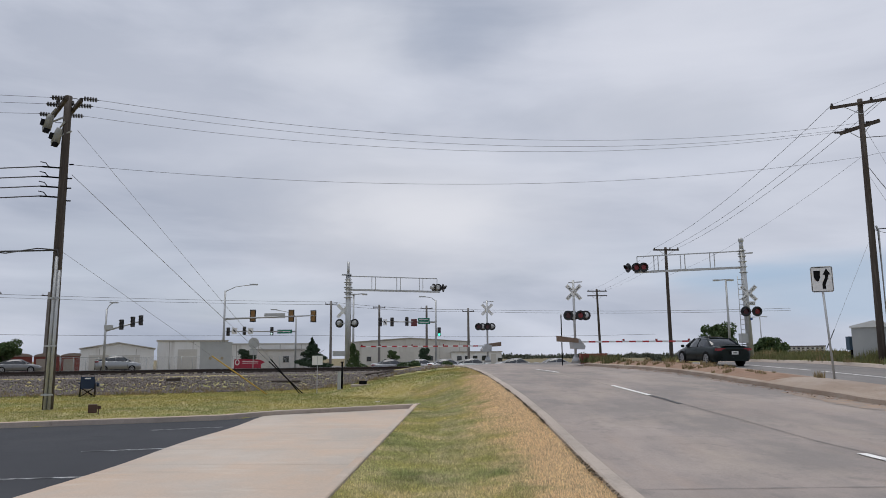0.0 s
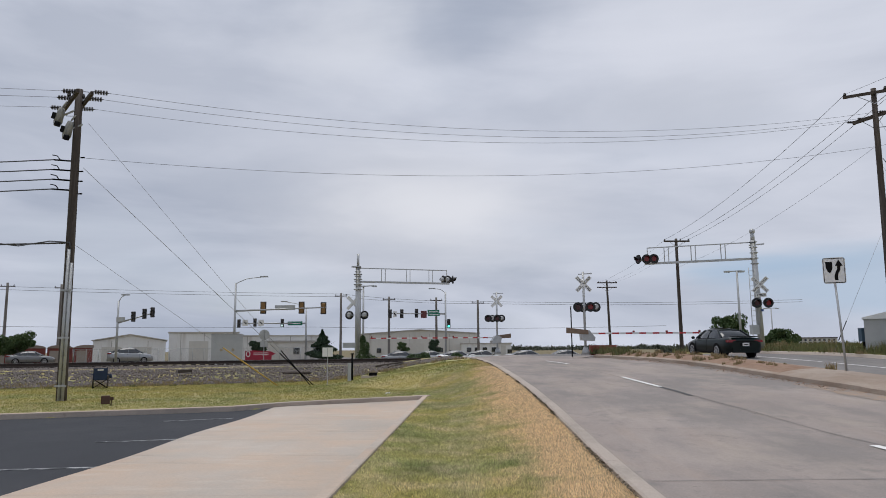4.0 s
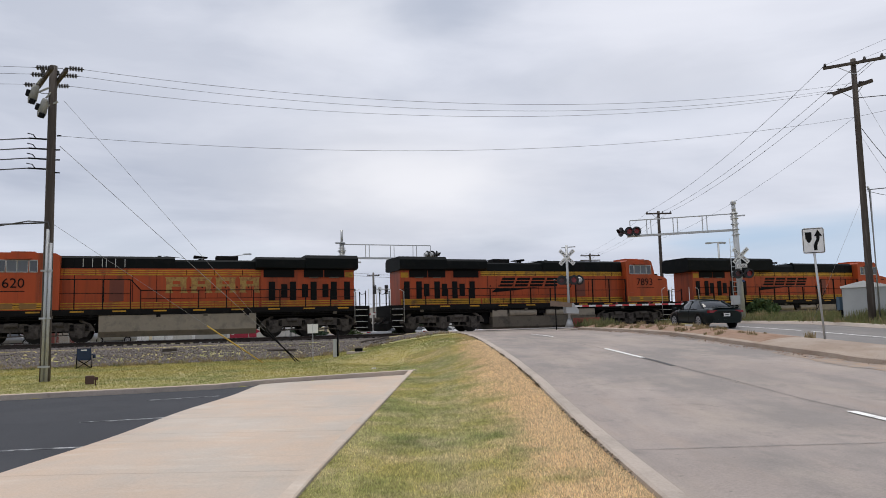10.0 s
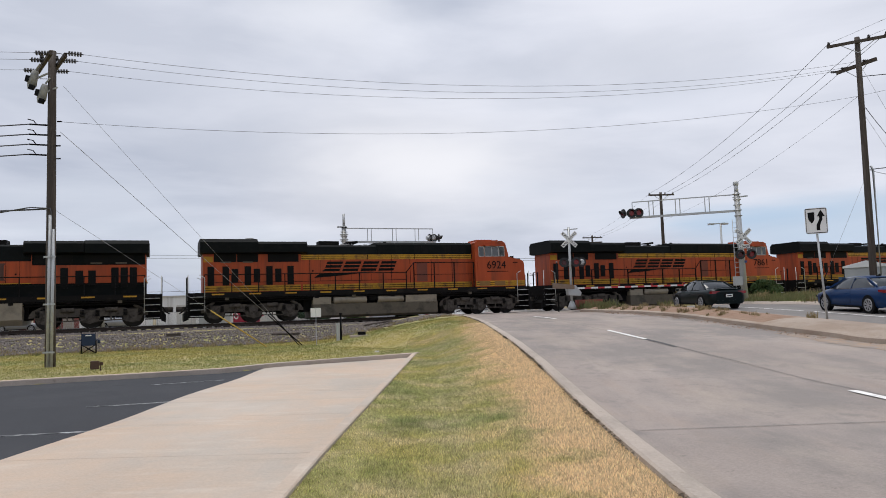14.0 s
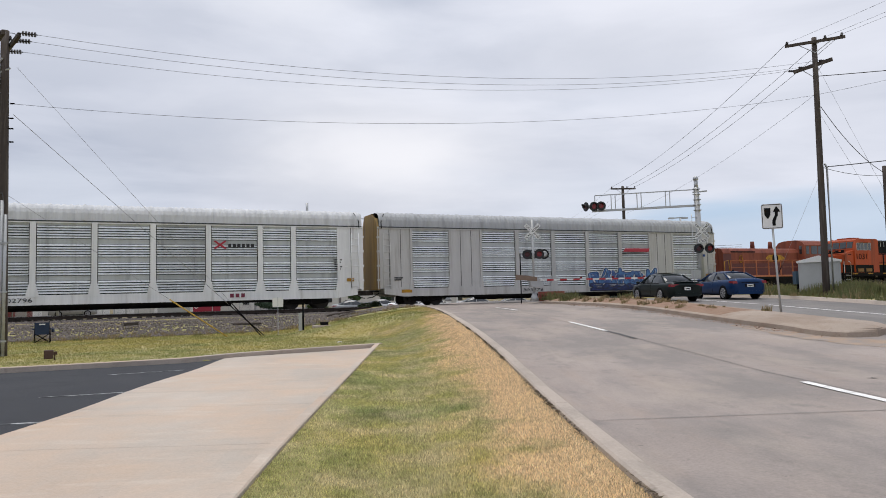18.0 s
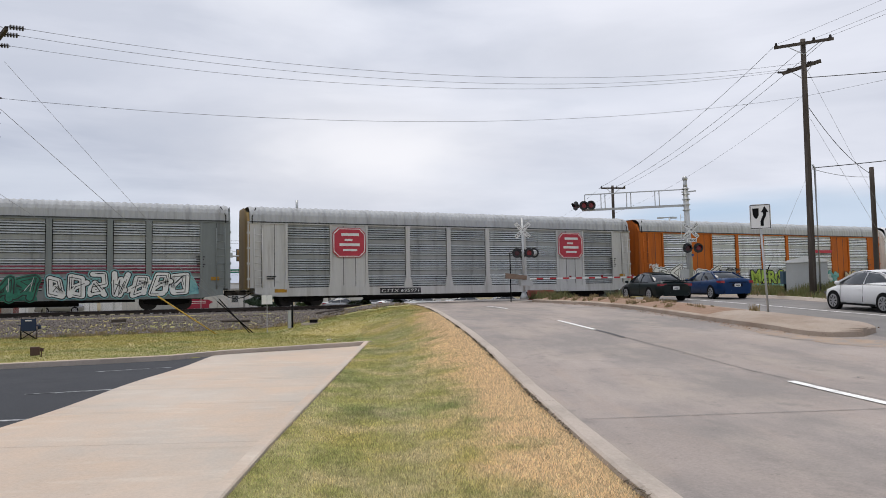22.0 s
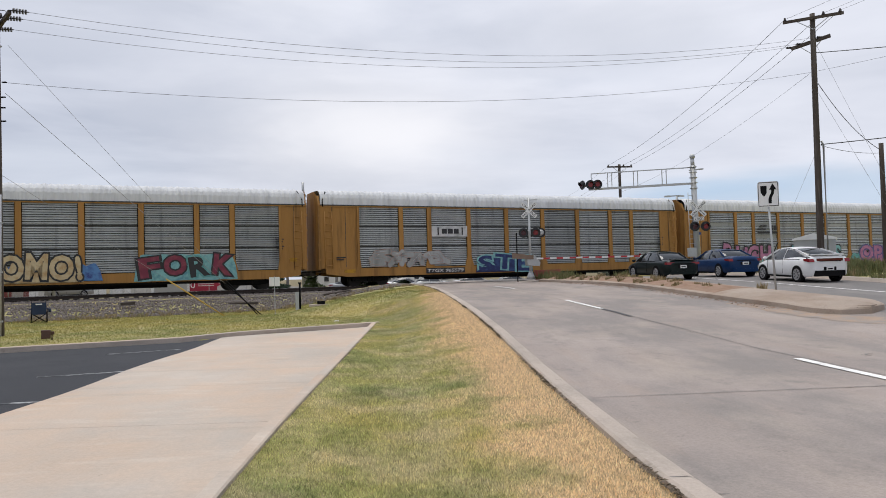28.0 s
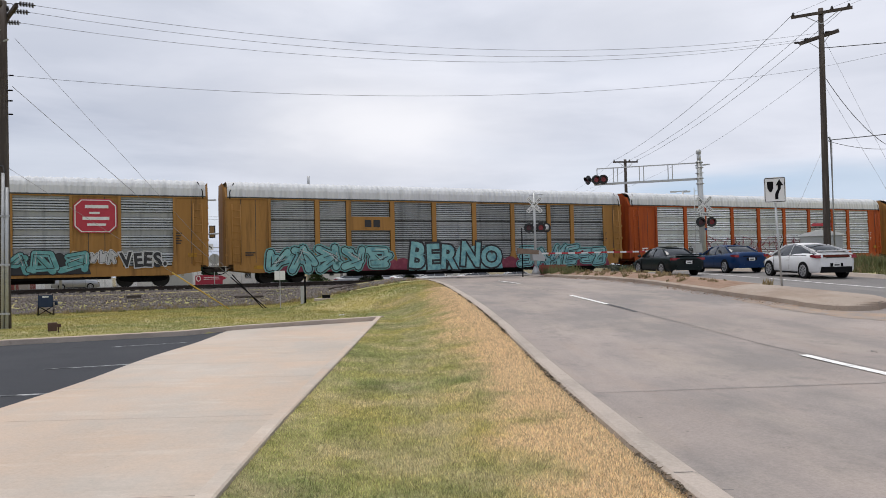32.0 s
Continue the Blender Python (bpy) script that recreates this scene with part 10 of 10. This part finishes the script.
tree(24.6, 54.6, 0.6, 2.3, 2.6, LEAF, "bushy green shrub beyond the verge", 6, 4200, 0.18)
tree(-7.0, 100.0, GZ, 2.4, 1.9, LEAF, "small shrub before the warehouse", 7, 1800, 0.2)
tree(-2.4, 93.0, GZ, 2.5, 2.4, LEAF_DARK, "small dark shrub before the warehouse", 8, 2400, 0.2)
# creeper on the left signal mast and bushes by the track
for nm, x, y, cs, n, lf, lab in (
        ("creeper_bush", -6.1, 48.7, [((0, 0, 0.5), (0.5, 0.4, 0.5)), ((0.1, 0, 1.1), (0.34, 0.3, 0.5)), ((-0.05, 0, 1.6), (0.2, 0.2, 0.35)), ((0.3, 0, 0.3), (0.7, 0.4, 0.35))], 2200, 0.12, "green creeper climbing the signal mast"),
        ("bush", -2.5, 47.0, [((0, 0, 0.25), (0.7, 0.5, 0.35)), ((0.6, 0.2, 0.3), (0.4, 0.4, 0.4))], 1600, 0.1, "low green bush beside the track"),
        ("bush", 0.2, 48.4, [((0, 0, 0.3), (0.5, 0.4, 0.4))], 1100, 0.1, "low green bush beside the track")):
    T = thing(nm, lab, "bush", pose(x, y, ground_z(x, y)), group="bushes")
    vs, fs = leaf_cloud(cs, n, lf, len(lab))
    plant_mesh("foliage", vs, fs, LEAF, T)
    bm = B()
    for k in range(5):
        tube(bm, [(0.1 * k - 0.2, 0, -0.05), (0.12 * k - 0.25, 0.03, 0.5)], 0.012, 5)
    part("stems", bm, BARK, T)


def tufts(name, spots, h, n, material, label, seed, spread_=0.18):
    """Clumps of thin stalks, as one mass of growth."""
    rnd = random.Random(seed)
    vs, fs = [], []
    for x, y, s in spots:
        z = max(ground_z(x, y), road_z(x, y) + 0.17 if interp(y, KERB_X) < x < interp(y, FAR_X) else -9)
        for _ in range(n):
            a, r = rnd.random() * 6.3, rnd.random() * spread_ * s
            px, py = x + math.cos(a) * r, y + math.sin(a) * r
            hh = h * s * rnd.uniform(0.4, 1.1)
            lean = Vector((rnd.uniform(-0.4, 0.4), rnd.uniform(-0.4, 0.4), 1)) * hh
            w = 0.012 + 0.01 * s
            o = len(vs)
            b = rnd.random() * 3.14
            vs += [(px - w * math.cos(b), py - w * math.sin(b), z - 0.03), (px + w * math.cos(b), py + w * math.sin(b), z - 0.03), (px + lean.x, py + lean.y, z + lean.z)]
            fs.append((o, o + 1, o + 2))
    me = bpy.data.meshes.new(name)
    me.from_pydata(vs, [], fs)
    me.materials.append(material)
    return tagged(new(name, me), label, "weeds", kind="stuff")


rnd = random.Random(77)
spots = []
for _ in range(420):
    y = rnd.uniform(22, 52)
    x = interp(y, FAR_X) + 0.25 + 7.5 * rnd.random() ** 1.6
    spots.append((x, y, rnd.uniform(0.7, 1.8)))
tufts("verge_weeds", spots, 0.22, 70, WEED, "tall green and dry weeds on the far verge", 5, 0.4)
tufts("verge_weeds", [(x + rnd.uniform(-0.5, 0.5), y + rnd.uniform(-0.5, 0.5), s) for x, y, s in spots[::4]], 0.3, 30, STRAW, "dry straw stalks among the verge weeds", 6, 0.4)
tufts("verge_weeds", [(20.4 + 1.8 * rnd.random(), 31.4 + 4.0 * rnd.random(), rnd.uniform(1.2, 2.0)) for _ in range(70)], 0.36, 70, WEED, "tall weeds round the cabinet and pole", 7, 0.4)
med = [(interp(y, MED_L) + (interp(y, MED_R) - interp(y, MED_L)) * rnd.uniform(0.12, 0.88), y, rnd.uniform(0.5, 1.3)) for y in [25 + 18 * rnd.random() ** 0.8 for _ in range(60)]]
med.append((12.35, 23.9, 1.2))
tufts("median_weeds", med, 0.2, 45, STRAW, "dry grass tufts growing from the median", 8, 0.16)
tufts("median_weeds", [(x, y, s) for x, y, s in [(interp(y, MED_L) + 0.25 + rnd.random(), y, rnd.uniform(0.9, 1.8)) for y in [40 + 4 * rnd.random() for _ in range(26)]]], 0.32, 40, WEED, "green weeds at the end of the median", 9, 0.25)
bank = []
for _ in range(360):
    s, n = rnd.uniform(-38, 12), rnd.uniform(-7.4, -5.6)
    p = TRACK_C + s * TD + n * TN
    if p.x < interp(p.y, KERB_X) - 0.6:
        bank.append((p.x, p.y, rnd.uniform(0.5, 1.2)))
tufts("bank_weeds", bank, 0.2, 26, STRAW, "dry grass along the foot of the ballast bank", 10, 0.3)
tufts("bank_weeds", [(x + rnd.uniform(-1, 1), y - 0.4, s) for x, y, s in bank[::3]], 0.16, 26, WEED, "green grass along the foot of the ballast bank", 11, 0.3)

# leaves and grit in the gutter by the median
vs, fs = [], []
for _ in range(900):
    y = rnd.uniform(17.8, 40)
    x = interp(y, MED_L) - 0.02 - abs(rnd.gauss(0, 0.22)) if y > 19 else rnd.uniform(10.6, 13)
    z = road_z(x, y) + 0.015
    s = rnd.uniform(0.015, 0.05)
    q = Euler((rnd.uniform(-0.5, 0.5), rnd.uniform(-0.5, 0.5), rnd.random() * 6)).to_matrix()
    o = len(vs)
    vs += [Vector((x, y, z)) + q @ (Vector(a) * s) for a in ((-1, 0, 0), (0, 0.6, 0.1), (1, 0, 0), (0, -0.5, 0.15))]
    fs += [(o, o + 1, o + 2), (o, o + 2, o + 3)]
tagged(plant_mesh("gutter_litter", vs, fs, DIRT), "dead leaves and grit along the median gutter", "litter", kind="stuff")

# dark soil and dead runners in the gap between the lawn and the kerb
vs, fs = [], []
clumps = [2.5 + 38 * rnd.random() ** 1.6 for _ in range(70)]
for _ in range(1500):
    y = clumps[rnd.randrange(70)] + rnd.gauss(0, 0.25)
    x = interp(y, KERB_X) - 0.015 - abs(rnd.gauss(0, 0.03))
    z = road_z(interp(y, KERB_X), y) + 0.125 + rnd.uniform(-0.01, 0.02)
    s = rnd.uniform(0.008, 0.028)
    q = Euler((rnd.uniform(-0.6, 0.6), rnd.uniform(-0.6, 0.6), rnd.random() * 6)).to_matrix()
    o = len(vs)
    vs += [Vector((x, y, z)) + q @ (Vector(a) * s) for a in ((-1.4, 0, 0), (0, 0.5, 0.2), (1.4, 0, 0), (0, -0.5, 0.2))]
    fs += [(o, o + 1, o + 2), (o, o + 2, o + 3)]
tagged(plant_mesh("edge_litter", vs, fs, mat("edge_soil", (0.11, 0.085, 0.058), 0.95, 0, 0.3, 0.5, 20)), "dark soil and dead runners along the kerb", "litter", kind="stuff")

# far trees along the skyline
vs, fs = [], []
rnd = random.Random(15)
cs = []
for _ in range(420):
    a = radians(rnd.uniform(-4, 34))
    d = rnd.uniform(420, 760)
    r = rnd.uniform(1.8, 4)
    cs.append(((math.sin(a) * d, math.cos(a) * d, rnd.uniform(0.0, 1.5)), (r * 1.6, r, r * 0.7)))
for _ in range(90):
    a = radians(rnd.uniform(16, 40))
    d = rnd.uniform(120, 240)
    r = rnd.uniform(1.2, 2.4)
    cs.append(((math.sin(a) * d, math.cos(a) * d, 0.3), (r * 1.5, r, r * 0.35)))
vs, fs = leaf_cloud(cs, 26000, 1.5, 16)
tagged(plant_mesh("far_woods", vs, fs, mat("far_leaf", (0.075, 0.085, 0.06), 0.9, 0, 0.25, 3, 6)), "distant trees and scrub along the flat skyline", "woods", kind="stuff")

# ---- mown grass blades on the verge and lawn ----


def blades(n, area, h0, h1, seed, material=GRASS_BLADE):
    """Short blades, thicker on the ground towards where they can be told apart."""
    rs = np.random.RandomState(seed)
    vs, fs = [], []
    count = 0
    while count < n:
        x, y = area(rs)
        if x > interp(y, KERB_X) - 0.02 or x < -30:
            continue
        if x < pad_x(y) + 0.01 and y < interp(x, LOT_BACK) + 0.17:
            continue
        if beyond(x, y) > -5.6:
            continue
        z = max(ground_z(x, y), lawn_rise(x, y))
        h = rs.uniform(h0, h1) * (1 + 0.02 * y)
        w = 0.0026 + 0.00048 * y
        a, la, lb = rs.uniform(0, 6.3), rs.normal(0, 0.5), rs.normal(0, 0.5)
        c, s = math.cos(a) * w, math.sin(a) * w
        o = len(vs)
        vs += [(x - c, y - s, z - 0.004), (x + c, y + s, z - 0.004), (x + la * h, y + lb * h, z + h)]
        fs.append((o, o + 1, o + 2))
        count += 1
    me = bpy.data.meshes.new("grass_blades")
    me.from_pydata(vs, [], fs)
    me.materials.append(material)
    return tagged(new("grass_blades", me), "short mown grass, green with dry straw-coloured strip", "grass", kind="stuff")


def near_verge(rs):
    y = 3.2 + 27 * rs.rand() ** 1.9
    return rs.uniform(-1.42, 2.08), y


def lawn(rs):
    y = 18 + 20 * rs.rand()
    return rs.uniform(-24, 1.6), y


blades(330000, near_verge, 0.012, 0.034, 1)
blades(110000, lawn, 0.014, 0.03, 2, LAWN_BLADE)


def motions():
    times = [0, 2, 4, 6, 8, 10, 12, 14, 16, 18, 20, 22, 24, 26, 28, 30, 32]
    for ob, off, turned, length in TRAIN:
        ob.scale = (SPAN, 1, 1)
        rows = []
        for t in times:
            m = on_track(SPAN * (train_s(t) - off))
            if turned:
                m = m @ pose(SPAN * length, 0, 0, 0, 0, 180)
            rows.append((t, m))
        walk(ob, rows)
    for ob, wheels, pairs, length, wb, heading in ((blue_car, blue_wheels, BLUE_Y, 4.75, 2.75, 4), (white_car, white_wheels, WHITE_Y, 4.5, 2.7, 1.5)):
        rows, spin = [], []
        y0 = ease(pairs, 0)
        for k in range(321):
            t = k / 10
            y = ease(pairs, t) - length / 2
            if k % 5 == 0:
                rows.append((t, car_pose(lane_x(y) + (0.35 if ob is white_car else 0.0), y, heading, wb)))
            spin.append((t, math.degrees((y + length / 2 - y0) / 0.325)))
        walk(ob, rows)
        for w in wheels:
            x, y, z = w.matrix_basis.translation
            walk(w, [(t, pose(x, y, z, 0, a, 0)) for t, a in spin])


motions()
